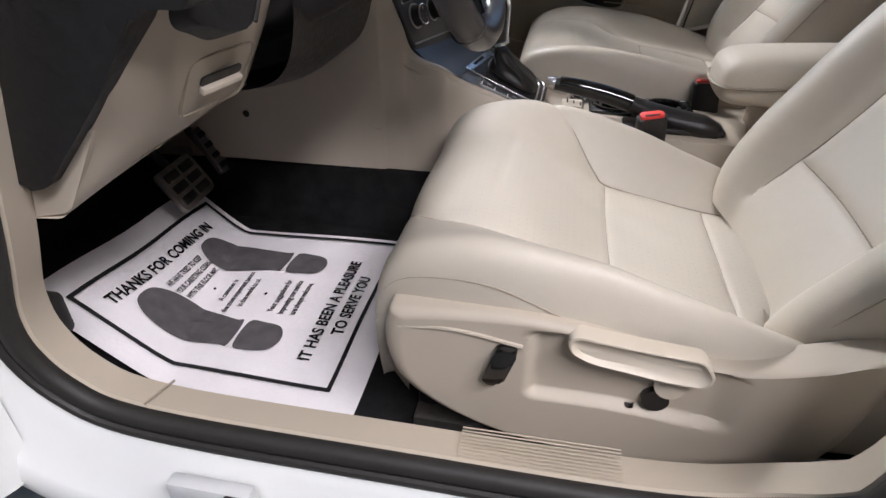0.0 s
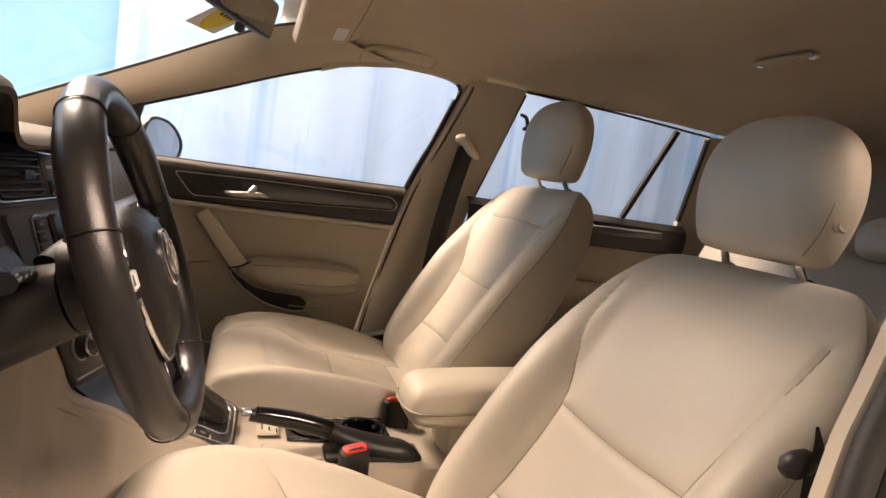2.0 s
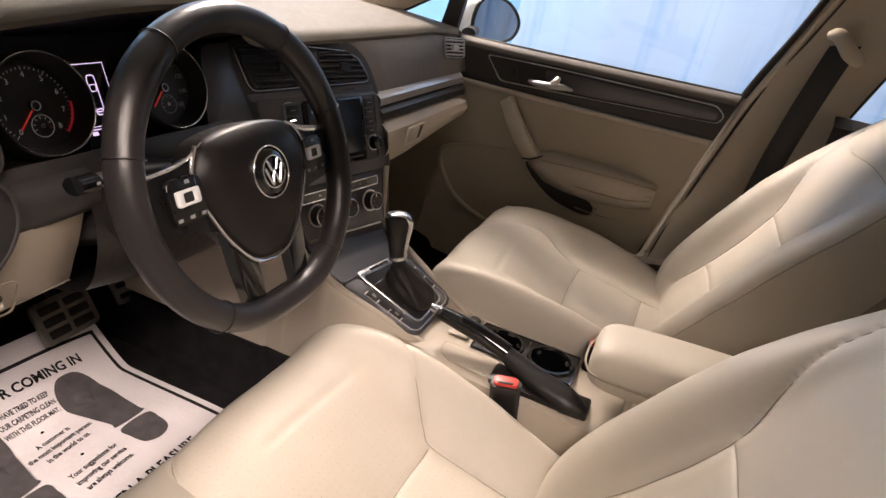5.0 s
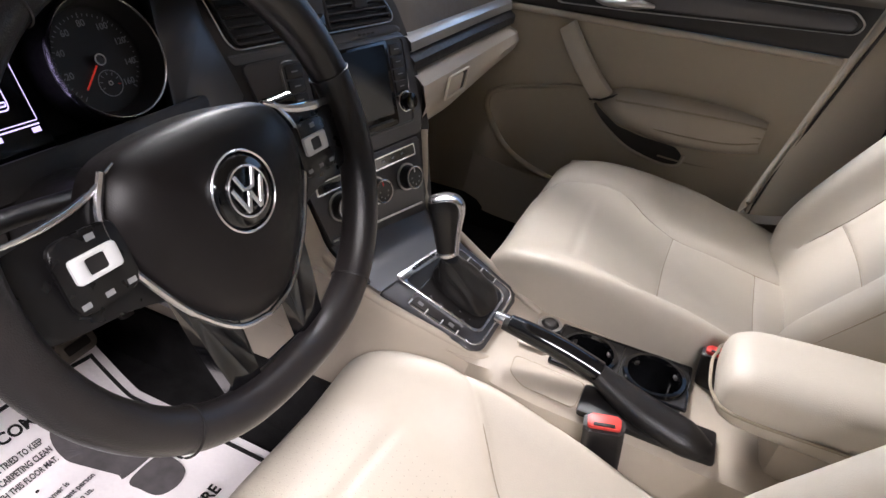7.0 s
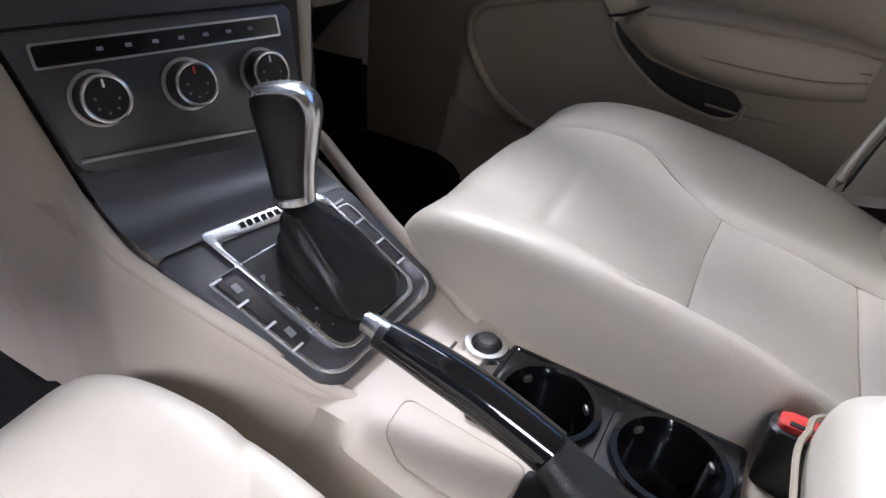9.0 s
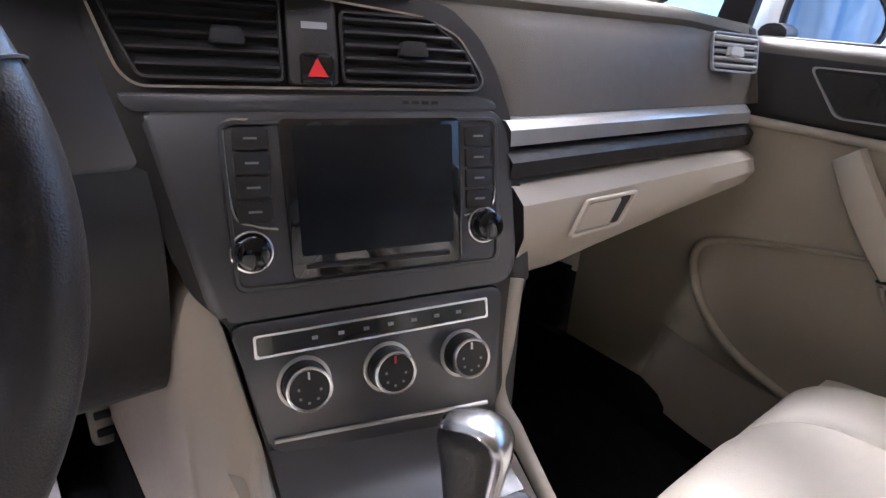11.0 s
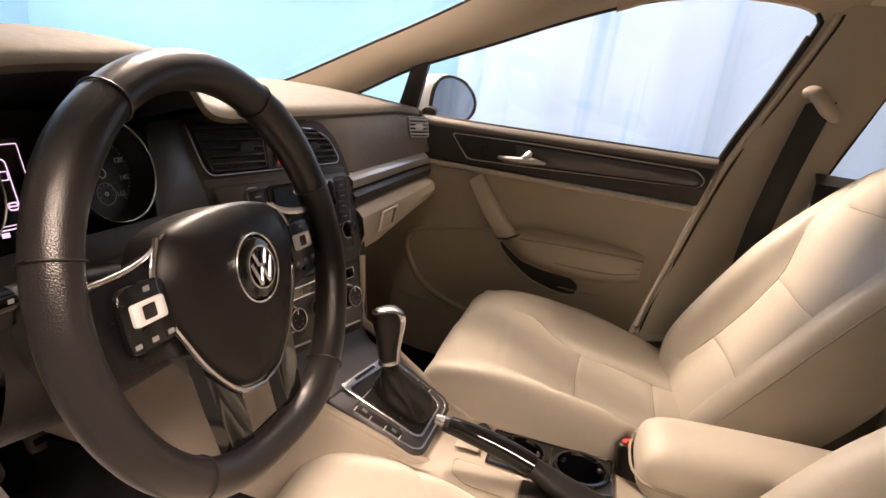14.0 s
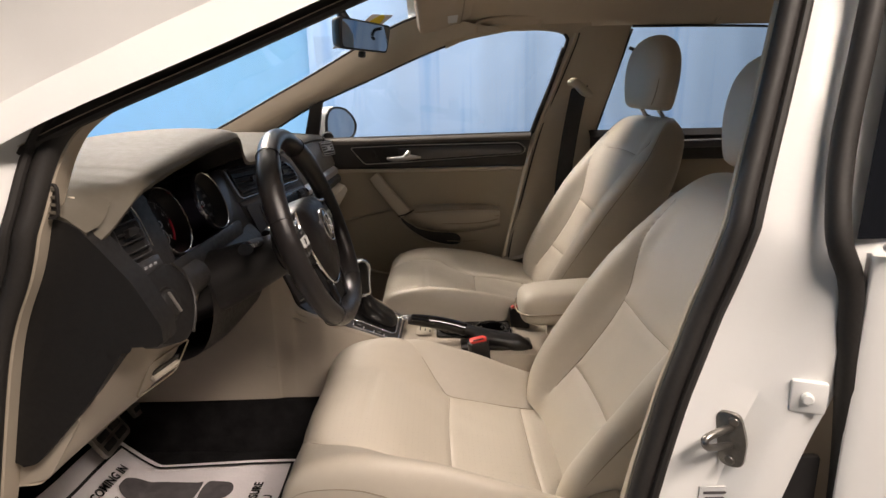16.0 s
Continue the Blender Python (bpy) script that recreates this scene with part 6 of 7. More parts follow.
part("badge_rim", xf(ring(0.0310, 0.0290, 0.0035, 56), WM @ Matrix.Translation((0, 0, 0.021))), M_CHROME, badge)
part("badge_ring", xf(ring(0.0195, 0.0178, 0.0025, 48), WM @ Matrix.Translation((0, 0, 0.0258))), M_CHROME, badge)
for pts in (((-0.0095, 0.0145), (-0.0045, 0.0030), (0.0, -0.0070 + 0.0095)), ((0.0095, 0.0145), (0.0045, 0.0030), (0.0, 0.0025)), ((-0.0150, 0.0065), (-0.0105, -0.0040), (-0.0060, -0.0140)), ((0.0150, 0.0065), (0.0105, -0.0040), (0.0060, -0.0140)), ((-0.0060, -0.0140), (-0.0030, -0.0070), (0.0, 0.0)), ((0.0060, -0.0140), (0.0030, -0.0070), (0.0, 0.0))):
    part("badge_bar", xf(tube(np.array([(x, y, 0.0285) for x, y in pts]), 0.0019, 8, flat=0.6), WM), M_CHROME, badge)

for side in (-1, 1):
    arm_o = [(0.070, 0.040), (0.105, 0.032), (0.150, 0.026), (0.163, 0.024), (0.168, -0.004), (0.160, -0.030), (0.135, -0.036), (0.10, -0.040), (0.066, -0.052)]
    arm_o = [(side * x, y) for x, y in (arm_o if side > 0 else arm_o[::-1])]
    sp_ = part("side_spoke", xf(prism(rounded(arm_o, 0.008), 0.014, 0.004), WM @ Matrix.Translation((0, 0, -0.016))), M_SATIN, wheel, "black side spoke with buttons")
    wing = tube(cat([(side * 0.070, 0.049, 0.0), (side * 0.098, 0.036, 0.001), (side * 0.128, 0.031, 0.002), (side * 0.158, 0.030, -0.003)], 20), [0.002, 0.0042, 0.0048, 0.0025] if side > 0 else [0.001, 0.0018, 0.0020, 0.0014], 8)
    part("spoke_bright", xf(wing, WM), M_CHROME, wheel, "chrome spoke edge")
    bm2 = WM @ Matrix.Translation((side * 0.111, -0.002, 0.001))
    part("button_field", xf(prism(rect(0.046, 0.048, 0.010), 0.004, 0.002), bm2), M_SATIN, sp_)
    part("bright_key", xf(frame_ring(rect(0.031, 0.0165, 0.003), rect(0.013, 0.0105, 0.002), 0.0045), bm2 @ Matrix.Translation((0, 0.003, 0.003))), M_BUTTON, sp_, "pale grey rocker key")
    part("dark_key", xf(prism(rect(0.013, 0.0105, 0.001), 0.003), bm2 @ Matrix.Translation((0, 0.003, 0.003))), M_BLACK, sp_)
    for k in range(3):
        part("key_mark", xf(box((0.006, 0.0035, 0.0005), 0.0, at=(-0.016 + 0.016 * k, -0.018, 0.0042)), bm2), M_GREYPRINT, sp_)
    part("key_mark", xf(box((0.006, 0.004, 0.0005), 0.0, at=(0.004, 0.0185, 0.0042)), bm2), M_GREYPRINT, sp_)
    # bright strip down the airbag's flank to the lower spoke
    flank = [(side * 0.080, 0.047, 0.000), (side * 0.095, 0.022, 0.002), (side * 0.0935, -0.006, 0.002), (side * 0.083, -0.032, 0.002), (side * 0.062, -0.068, 0.001), (side * 0.032, -0.099, 0.000), (0.0, -0.1075, 0.000)]
    part("bright_flank", xf(tube(cat(flank, 50), [0.0028, 0.0030, 0.0028, 0.0026, 0.0026, 0.0026], 8), WM), M_CHROME, wheel, "chrome trim line")
    leg = [(side * 0.028, -0.086), (side * 0.068, -0.050), (side * 0.064, -0.10), (side * 0.057, -0.150), (side * 0.050, -0.168), (side * 0.030, -0.172), (side * 0.029, -0.150)]
    leg = leg if side < 0 else leg[::-1]
    part("lower_spoke_leg", xf(prism(rounded(leg, 0.006), 0.014, 0.004), WM @ Matrix.Translation((0, 0, -0.016))), M_GLOSS, wheel, "gloss black lower spoke")
part("lower_spoke_foot", xf(prism(rounded([(-0.048, -0.150), (-0.044, -0.172), (0.044, -0.172), (0.048, -0.150)], 0.006), 0.016, 0.005), WM @ Matrix.Translation((0, 0, -0.014))), M_GLOSS, wheel)


# ---- centre console ----
console = thing("centre_console", "cream centre console with gear selector panel and cup holders", "car console", (0.1, 0.04, 0.25))
CX = [-0.78, -0.40, -0.22, -0.16, -0.10, -0.06, 0.0, 0.04, 0.10, 0.14, 0.20, 0.45, 0.62, 0.75]
CZ = [0.62, 0.62, 0.61, 0.595, 0.568, 0.553, 0.524, 0.506, 0.482, 0.482, 0.482, 0.474, 0.47, 0.46]
rows = []
for x in np.concatenate([np.linspace(-0.78, -0.2, 14), np.linspace(-0.18, 0.16, 40), [0.18, 0.1985, 0.1995], np.linspace(0.2005, 0.3855, 12), [0.3865, 0.3875], np.linspace(0.40, 0.75, 14)]):
    z = lerp_at(CX, CZ, x)
    flare = 0.02 * max(0.0, -x - 0.1)
    l = lerp_at([-0.8, -0.2, -0.1, 0.0, 0.1, 0.2], [-0.12, -0.092, -0.084, -0.064, -0.048, -0.060], x)
    tilt = 0.10 * min(1.0, max(0.0, (0.13 - x) / 0.05))
    well = 0.065 if 0.200 < x < 0.386 else 0.0
    r = lerp_at([-0.8, -0.2, -0.1, 0.0, 0.1, 0.16], [0.20, 0.185, 0.170, 0.154, 0.152, 0.156], x)
    tuck = 0.028 * min(1.0, max(0.0, (0.135 - x) / 0.06))
    rows.append([(x, -0.104, 0.24), (x, -0.098, 0.33), (x, -0.091 + tuck, 0.375), (x, min(-0.080, l - 0.010) + tuck, min(z - 0.06, 0.455)), (x, l - 0.012 + tuck, z - 0.030 - 0.1 * tilt), (x, l - 0.006 + tuck, z - 0.010 - 0.11 * tilt), (x, l + 0.010, z - 0.001 - 0.10 * tilt), (x, 0.0165, z - 0.001 - 0.03 * tilt), (x, 0.018, z - 0.0015 - 0.03 * tilt - well), (x, 0.107, z - 0.0015 + 0.06 * tilt - well), (x, 0.1085, z - 0.001 + 0.06 * tilt), (x, r - 0.012, z + 0.08 * tilt), (x, r - 0.003, z - 0.002 + 0.08 * tilt), (x, r + 0.004, z - 0.012 + 0.07 * tilt), (x, r + 0.010, min(z - 0.035, 0.45)), (x, r + 0.018, 0.40), (x, r + 0.025, 0.33), (x, r + 0.03, 0.24)])
part("console_body", sheet(rows), M_CREAM, console, "cream plastic console body")
part("panel_joint", tube(cat([(-0.345, -0.1010, 0.482), (-0.27, -0.0995, 0.474), (-0.20, -0.0985, 0.462)], 16), 0.0009, 6), M_SEAM, console)
part("tunnel_carpet", sheet([[(x, y, z - 0.03 * max(0, -0.3 - x)) for x in np.linspace(-0.8, 0.30, 30)] for y, z in ((-0.122, 0.24), (-0.114, 0.33), (-0.107, 0.356), (-0.103, 0.374), (-0.090, 0.378))]), M_CARPET, console, "black tunnel carpet")
part("trim_screw", xf(disc(0.007, 0.003, 0.001, 18), axes((-0.477, -0.101, 0.476), (1, 0, 0), (0, 0, 1), (0, -1, 0))), M_BLACK, console)

# cream rails that run from the stack down along the selector panel
for pts in ([ST @ Vector((0.140, 0.055, -0.004)), ST @ Vector((0.130, 0.0, -0.006)), ST @ Vector((0.120, -0.06, -0.008)), (-0.062, 0.160, 0.585), (-0.01, 0.150, 0.557), (0.05, 0.143, 0.524), (0.100, 0.138, 0.498), (0.15, 0.125, 0.478)],
            [ST @ Vector((-0.136, 0.045, -0.012)), ST @ Vector((-0.122, -0.02, -0.010)), ST @ Vector((-0.112, -0.07, -0.009)), (-0.085, -0.070, 0.572), (-0.056, -0.064, 0.552), (0.02, -0.044, 0.516), (0.088, -0.022, 0.481), (0.12, -0.010, 0.468)]):
    part("side_rail", tube(cat([tuple(p) for p in pts], 60), [0.008, 0.008, 0.008, 0.0075, 0.007, 0.007], 14), M_CREAM, console, "cream edge rail")
edge = cat([tuple(p) for p in (ST @ Vector((-0.146, 0.072, -0.010)), ST @ Vector((-0.133, 0.045, -0.006)), ST @ Vector((-0.119, -0.02, -0.004)), ST @ Vector((-0.108, -0.07, -0.003)), (-0.085, -0.070, 0.572), (-0.056, -0.064, 0.552), (0.02, -0.044, 0.516), (0.088, -0.022, 0.481), (0.12, -0.010, 0.468))], 60)
edge = np.concatenate([edge[:1] + (-0.42, -0.004, -0.05), edge[:1] + (-0.20, -0.004, -0.02), edge[:1] + (-0.06, -0.002, 0.0), edge])
cheek = []
for k, (dy, f) in enumerate(((0.002, 0.006), (-0.004, 0.0065), (-0.008, 0.0), (-0.012, -0.012), (-0.016, -0.035), (None, 0.5), (None, 0.8), (None, 1.0))):
    cheek.append([(x, y + dy, z + f) if dy is not None else (x, (y - 0.018) * (1 - f) + min(-0.094, y - 0.018) * f, (z - 0.06) * (1 - f) + min(0.378, z - 0.08) * f) for x, y, z in edge])
part("console_cheek", sheet(cheek), M_CREAM, console, "smooth cream side of the console")
bl, br = ST @ Vector((-0.103, -0.060, 0.0)), ST @ Vector((0.112, -0.074, 0.0))
fl, fr = Vector((-0.053, -0.056, 0.561)), Vector((-0.020, 0.132, 0.564))
ml, mr = bl.lerp(fl, 0.55) + Vector((-0.010, 0, -0.006)), br.lerp(fr, 0.55) + Vector((-0.010, 0, -0.006))
part("lower_panel", sheet(patch([[tuple(bl), tuple(bl.lerp(br, 0.5)), tuple(br)], [tuple(ml), tuple(ml.lerp(mr, 0.5)), tuple(mr)], [tuple(fl), tuple(fl.lerp(fr, 0.5)), tuple(fr)]], 24, 20), flip=True), M_DASHFACE, console, "curved graphite panel below the knobs")

# selector panel
GX, GY, GN = (0.8944, 0, -0.4472), (0.0477, 0.9943, 0.0955), (0.4447, -0.1067, 0.8893)
GM = axes((0.0355, 0.050, 0.5235), GX, GY, GN)


def on_gear(a, b, d=0.0):
    return GM @ Matrix.Translation((a, b, d))


plate = [(-0.097, -0.108), (-0.068, 0.086), (0.064, 0.080), (0.076, 0.066), (0.075, -0.066), (0.062, -0.080)]
gear = part("selector_plate", xf(prism(rounded(plate, 0.012), 0.010, 0.003), on_gear(0, 0, -0.008)), M_DASHFACE, console, "graphite gear selector panel")
o1 = rounded([(-0.058, -0.090), (-0.050, 0.072), (0.060, 0.072), (0.070, 0.058), (0.069, -0.060), (0.058, -0.073)], 0.008, 6)
i1 = rounded([(-0.056, -0.087), (-0.048, 0.0695), (0.057, 0.0695), (0.0665, 0.056), (0.0655, -0.058), (0.0555, -0.0703)], 0.007, 6)
part("outer_bright_frame", xf(frame_ring(o1, i1, 0.003), on_gear(0, 0, 0.002)), M_CHROME, gear, "chrome outer frame")
o2 = rounded([(-0.096, -0.066), (-0.074, 0.056), (0.050, 0.056), (0.059, 0.046), (0.059, -0.040), (0.050, -0.050)], 0.009, 6)
i2 = rounded([(-0.080, -0.059), (-0.060, 0.052), (0.046, 0.052), (0.0545, 0.043), (0.0545, -0.037), (0.046, -0.0465)], 0.008, 6)
part("inner_bright_frame", xf(frame_ring(o2, i2, 0.004), on_gear(0, 0, 0.003)), M_CHROME, gear, "chrome inner frame")
part("gate_plate", xf(prism(i2, 0.002), on_gear(0, 0, 0.0025)), M_BLACK, gear, "black gear gate plate")
u = np.array((0.021, 0.120, 0)) / math.hypot(0.021, 0.120)
for k in range(8):
    part("name_bar", xf(box((0.0046, 0.0058, 0.0006), 0.0, at=(-0.0245 + 0.0070 * k, 0, 0)), GM @ axes((-0.079, -0.006, 0.0074), u, (-u[1], u[0], 0), (0, 0, 1))), M_INK, gear)
for k, tx in enumerate(("P", "R", "N", "D/S")):
    lettering(tx, 0.008, GM @ axes((-0.034 + 0.0195 * k, -0.0505, 0.0048), (0.05, 1, 0), (-1, 0.05, 0), (0, 0, 1)), gear, M_GREYPRINT, "selector_letter")
for k, tx in enumerate(("+", "-")):
    lettering(tx, 0.008, GM @ axes((0.014 + 0.018 * k, -0.036, 0.0048), (0.05, 1, 0), (-1, 0.05, 0), (0, 0, 1)), gear, M_GREYPRINT, "selector_letter")
for side, b0 in ((-1, -0.068), (1, 0.0635)):
    part("button_field", xf(prism(rounded([(-0.054, b0 - 0.016 if side < 0 else b0 - 0.006), (-0.050, b0 + 0.003 if side < 0 else b0 + 0.005), (0.030, b0 + 0.010 if side < 0 else b0 + 0.005), (0.030, b0 - 0.002 if side < 0 else b0 - 0.006)], 0.004), 0.003, 0.001), on_gear(0, 0, 0.0015)), M_DARK, gear, "row of dark buttons")
    for k in range(4):
        part("button_tick", xf(box((0.0022, 0.011, 0.0008), 0.0, at=(-0.054 + 0.0275 * k, b0 - 0.007 * side * (-1 if side < 0 else 0) - 0.008 * (side < 0) + 0.0035 * k * (side < 0), 0.0052)), GM), M_PALEPRINT, gear)
    for k in (0, 2):
        if side < 0:
            part("button_mark", xf(box((0.009, 0.006, 0.0006), 0.0, at=(-0.040 + 0.0275 * k, b0 - 0.006 + 0.003 * k, 0.005)), GM), M_GREYPRINT, gear)

# leather gaiter and selector
boot = []
KB = np.array(GM.inverted() @ Vector((0.010, 0.034, 0.598)))
for t, sx, sy, dx in ((0.0, 0.056, 0.041, 0.0), (0.12, 0.055, 0.040, 0.0), (0.35, 0.046, 0.034, 0.15), (0.6, 0.031, 0.026, 0.5), (0.85, 0.019, 0.016, 0.8), (1.0, 0.0165, 0.014, 1.0)):
    q = np.linspace(0, 2 * np.pi, 64, endpoint=False)
    fold = 1 + 0.06 * np.sin(7 * q + 9 * t) * math.sin(math.pi * t) + 0.05 * np.sin(4 * q - 5 * t) * math.sin(math.pi * t)
    cx = np.array((-0.004, 0.008, 0.004)) * (1 - dx) + KB * (dx, dx, 0) + np.array((0, 0, 0.004 + (KB[2] - 0.004) * t))
    boot.append(np.column_stack([cx[0] + sx * np.sign(np.cos(q)) * np.abs(np.cos(q)) ** 0.7 * fold, cx[1] + sy * np.sign(np.sin(q)) * np.abs(np.sin(q)) ** 0.7 * fold, np.full(64, cx[2])]))
boot = np.array([cat([r[j] for r in boot], 24) for j in range(64)]).transpose(1, 0, 2)
part("gaiter", xf(capped(boot, flip=False), GM), M_BOOT, console, "black leather gear gaiter")
LEV0, LEV1 = np.array((0.009, 0.034, 0.596)), np.array((-0.011, 0.041, 0.690))
ax = (LEV1 - LEV0) / np.linalg.norm(LEV1 - LEV0)
fy = np.array((-0.55, 0.83, 0.0)) - ax * np.dot(ax, (-0.55, 0.83, 0.0))
fy /= np.linalg.norm(fy)
fx_ = np.cross(fy, ax)
KM = axes(LEV0, fx_, fy, ax) @ Matrix.Diagonal((1.02, 1.02, 0.80, 1))
prof = [(0.0, 0.0135, 0.0125, 0.0), (0.012, 0.0145, 0.0135, 0.0), (0.014, 0.0150, 0.0145, 0.0), (0.04, 0.0175, 0.0165, 0.001), (0.07, 0.0215, 0.0185, 0.003), (0.095, 0.0245, 0.0195, 0.003), (0.108, 0.0225, 0.0175, 0.002), (0.115, 0.015, 0.012, 0.0), (0.117, 0.004, 0.003, 0.0)]
pr = np.column_stack([cat([p[:3] for p in prof], 50), cat([(p[3], 0, 0) for p in prof], 50)[:, 0]])
q = np.linspace(0, 2 * np.pi, 40, endpoint=False)
knob = part("selector_knob", xf(capped(np.array([np.column_stack([o + sx * np.cos(q), sy * np.sign(np.sin(q)) * np.abs(np.sin(q)) ** 0.8, np.full(40, h)]) for h, sx, sy, o in pr]), flip=False), KM), M_BOOT, console, "black leather selector knob with chrome spine")
spine = [(0.0125, 0, 0.004), (0.0145, 0, 0.03), (0.019, 0, 0.06), (0.0235, 0, 0.09), (0.020, 0, 0.106), (0.008, 0, 0.1135), (-0.012, 0, 0.113), (-0.018, 0, 0.108)]
part("chrome_spine", xf(tube(cat(spine, 40), [0.0125, 0.014, 0.017, 0.0205, 0.0195, 0.016, 0.009], 18, flat=0.42, up=(1, 0, 0.3)), KM), M_CHROME, knob, "satin chrome spine")
part("chrome_collar", xf(lathe([(0.0145, 0.0), (0.0160, 0.002), (0.0160, 0.008), (0.0145, 0.010)], 36), KM), M_CHROME, knob)

# handbrake
brake = thing("handbrake_lever", "black handbrake lever with chrome button and leather gaiter", "handbrake", (0.3, -0.03, 0.47))
hb = cat([(0.122, 0.000, 0.540), (0.165, 0.000, 0.534), (0.215, 0.000, 0.524), (0.265, -0.002, 0.510), (0.305, -0.004, 0.496)], 40)
part("grip", tube(hb, [0.0125, 0.0150, 0.0160, 0.0165, 0.0160], 18, flat=0.95), M_BOOT, brake, "black leather grip")
top = hb + np.array((0.0, 0.0, 0.0042))
part("gloss_cap", tube(top[2:31], [0.013, 0.0158, 0.0168, 0.0172], 18, flat=0.85), M_GLOSS, brake, "gloss black top cap")
part("release_button", tube(cat([(0.108, 0.000, 0.5440), (0.116, 0.000, 0.5435), (0.128, 0.000, 0.5415)], 8), [0.0085, 0.0095, 0.0100], 14), M_CHROME, brake, "chrome release button")
part("gaiter", tube(cat([(0.270, -0.006, 0.512), (0.300, -0.014, 0.502), (0.345, -0.026, 0.492), (0.395, -0.036, 0.486), (0.425, -0.040, 0.478)], 40), [0.018, 0.023, 0.028, 0.028, 0.017], 20, flat=0.75), M_BOOT, brake, "black leather handbrake gaiter")
part("gaiter_base", box((0.18, 0.058, 0.012), 0.005, at=(0.345, -0.030, 0.480)), M_BOOT, brake)

# cup holders, socket, switches
cups = part("cup_tray", xf(frame_ring(rect(0.200, 0.098, 0.005, k=9), rect(0.192, 0.090, 0.004, k=9), 0.004), pose(0.293, 0.0625, 0.482)), M_GLOSS, console, "black cup holder tray")
for x, r in ((0.244, 0.0395), (0.342, 0.0415)):
    q = np.linspace(0, 2 * np.pi, 64, endpoint=False) + np.pi / 4
    hx, hy = 0.0485, 0.0465
    sq = np.array([(hx * c / max(abs(c), abs(s)), hy * s / max(abs(c), abs(s))) for c, s in zip(np.cos(q), np.sin(q))])
    cir = np.column_stack([r * np.cos(q), r * np.sin(q)])
    part("tray_deck", xf(sheet([np.column_stack([cir, np.full(64, 0.0)]), np.column_stack([sq, np.full(64, 0.0)])], cv=True), pose(x, 0.0625, 0.4845)), M_BLACK, cups)
for x, r in ((0.244, 0.0395), (0.342, 0.0415)):
    part("cup_rim", xf(lathe([(r - 0.004, -0.001), (r - 0.002, 0.004), (r + 0.003, 0.004), (r + 0.005, 0.0)], 44), pose(x, 0.063, 0.4855)), M_GLOSS, cups)
    part("cup_well", xf(lathe([(r - 0.002, 0.004), (r - 0.004, -0.02), (r - 0.006, -0.055), (0.0001, -0.056)], 44), pose(x, 0.063, 0.4855)), M_GLOSS, cups)
    for a in (0.6, 2.4, 4.4):
        part("grip_tab", xf(box((0.004, 0.008, 0.007), 0.002, at=(r - 0.005, 0, -0.004)), pose(x, 0.063, 0.482) @ pose(0, 0, 0, 0, 0, math.degrees(a))), M_STEEL, cups)
sock = part("power_socket_ring", xf(lathe([(0.0125, 0.002), (0.014, 0.006), (0.0195, 0.006), (0.0215, 0.0)], 40), pose(0.174, 0.092, 0.4845)), M_CHROME, console, "chrome ringed power socket")
part("socket_cap", xf(lathe([(0.0001, 0.011), (0.0085, 0.011), (0.0108, 0.009), (0.0122, 0.0)], 32), pose(0.174, 0.092, 0.4855)), M_DARK, sock)
part("switch_plate", box((0.040, 0.045, 0.003), 0.001, at=(0.160, 0.052, 0.486)), M_CREAM_LIGHT, console, "cream switch blank")
for k in range(3):
    part("plate_slot", box((0.003, 0.016 + 0.012 * (k == 0), 0.002), 0.0008, at=(0.150 + 0.013 * k, 0.066 - 0.010 * k, 0.4878)), M_DARK, console)
lid = rounded([(0.146, 0.006), (0.150, -0.032), (0.176, -0.051), (0.252, -0.056), (0.256, 0.0)], 0.010, 6)
part("lid_joint", xf(frame_ring(lid, [(0.2 + (x - 0.2) * 0.98, -0.025 + (y + 0.025) * 0.965) for x, y in lid], 0.0008), pose(0, 0, 0.4812)), M_SEAM, console)
part("brake_lid", xf(prism([(0.2 + (x - 0.2) * 0.975, -0.025 + (y + 0.025) * 0.955) for x, y in lid], 0.0016, 0.0008), pose(0, 0, 0.4806)), M_CREAM, console, "cream lid beside the handbrake")

# armrest
arm = thing("armrest", "cream leather centre armrest on its console post", "armrest", (0.6, 0.05, 0.47))
rings = []
for x, w, zt, zb in [tuple(p) for p in np.column_stack([cat([(0.388, 0.030, 0.604), (0.392, 0.052, 0.622), (0.405, 0.064, 0.636), (0.44, 0.070, 0.645), (0.55, 0.073, 0.652), (0.68, 0.074, 0.656), (0.73, 0.070, 0.650), (0.745, 0.050, 0.63)], 50), cat([(0.592, 0, 0), (0.574, 0, 0), (0.562, 0, 0), (0.556, 0, 0), (0.556, 0, 0), (0.556, 0, 0), (0.56, 0, 0), (0.58, 0, 0)], 50)[:, 0]])]:
    q = np.linspace(0, 2 * np.pi, 56, endpoint=False)
    x, w, zt, zb = x + 0.020, w * 0.97, zt - 0.029, zb - 0.034
    y = 0.022 + w * np.sign(np.cos(q)) * np.abs(np.cos(q)) ** 0.55
    z = (zt + zb) / 2 + (zt - zb) / 2 * np.sign(np.sin(q)) * np.abs(np.sin(q)) ** 0.65
    rings.append(np.column_stack([np.full(56, x), y, z]))
rings = np.array(rings)
part("pad", capped(rings, flip=False), M_LEATHER, arm, "cream leather pad")
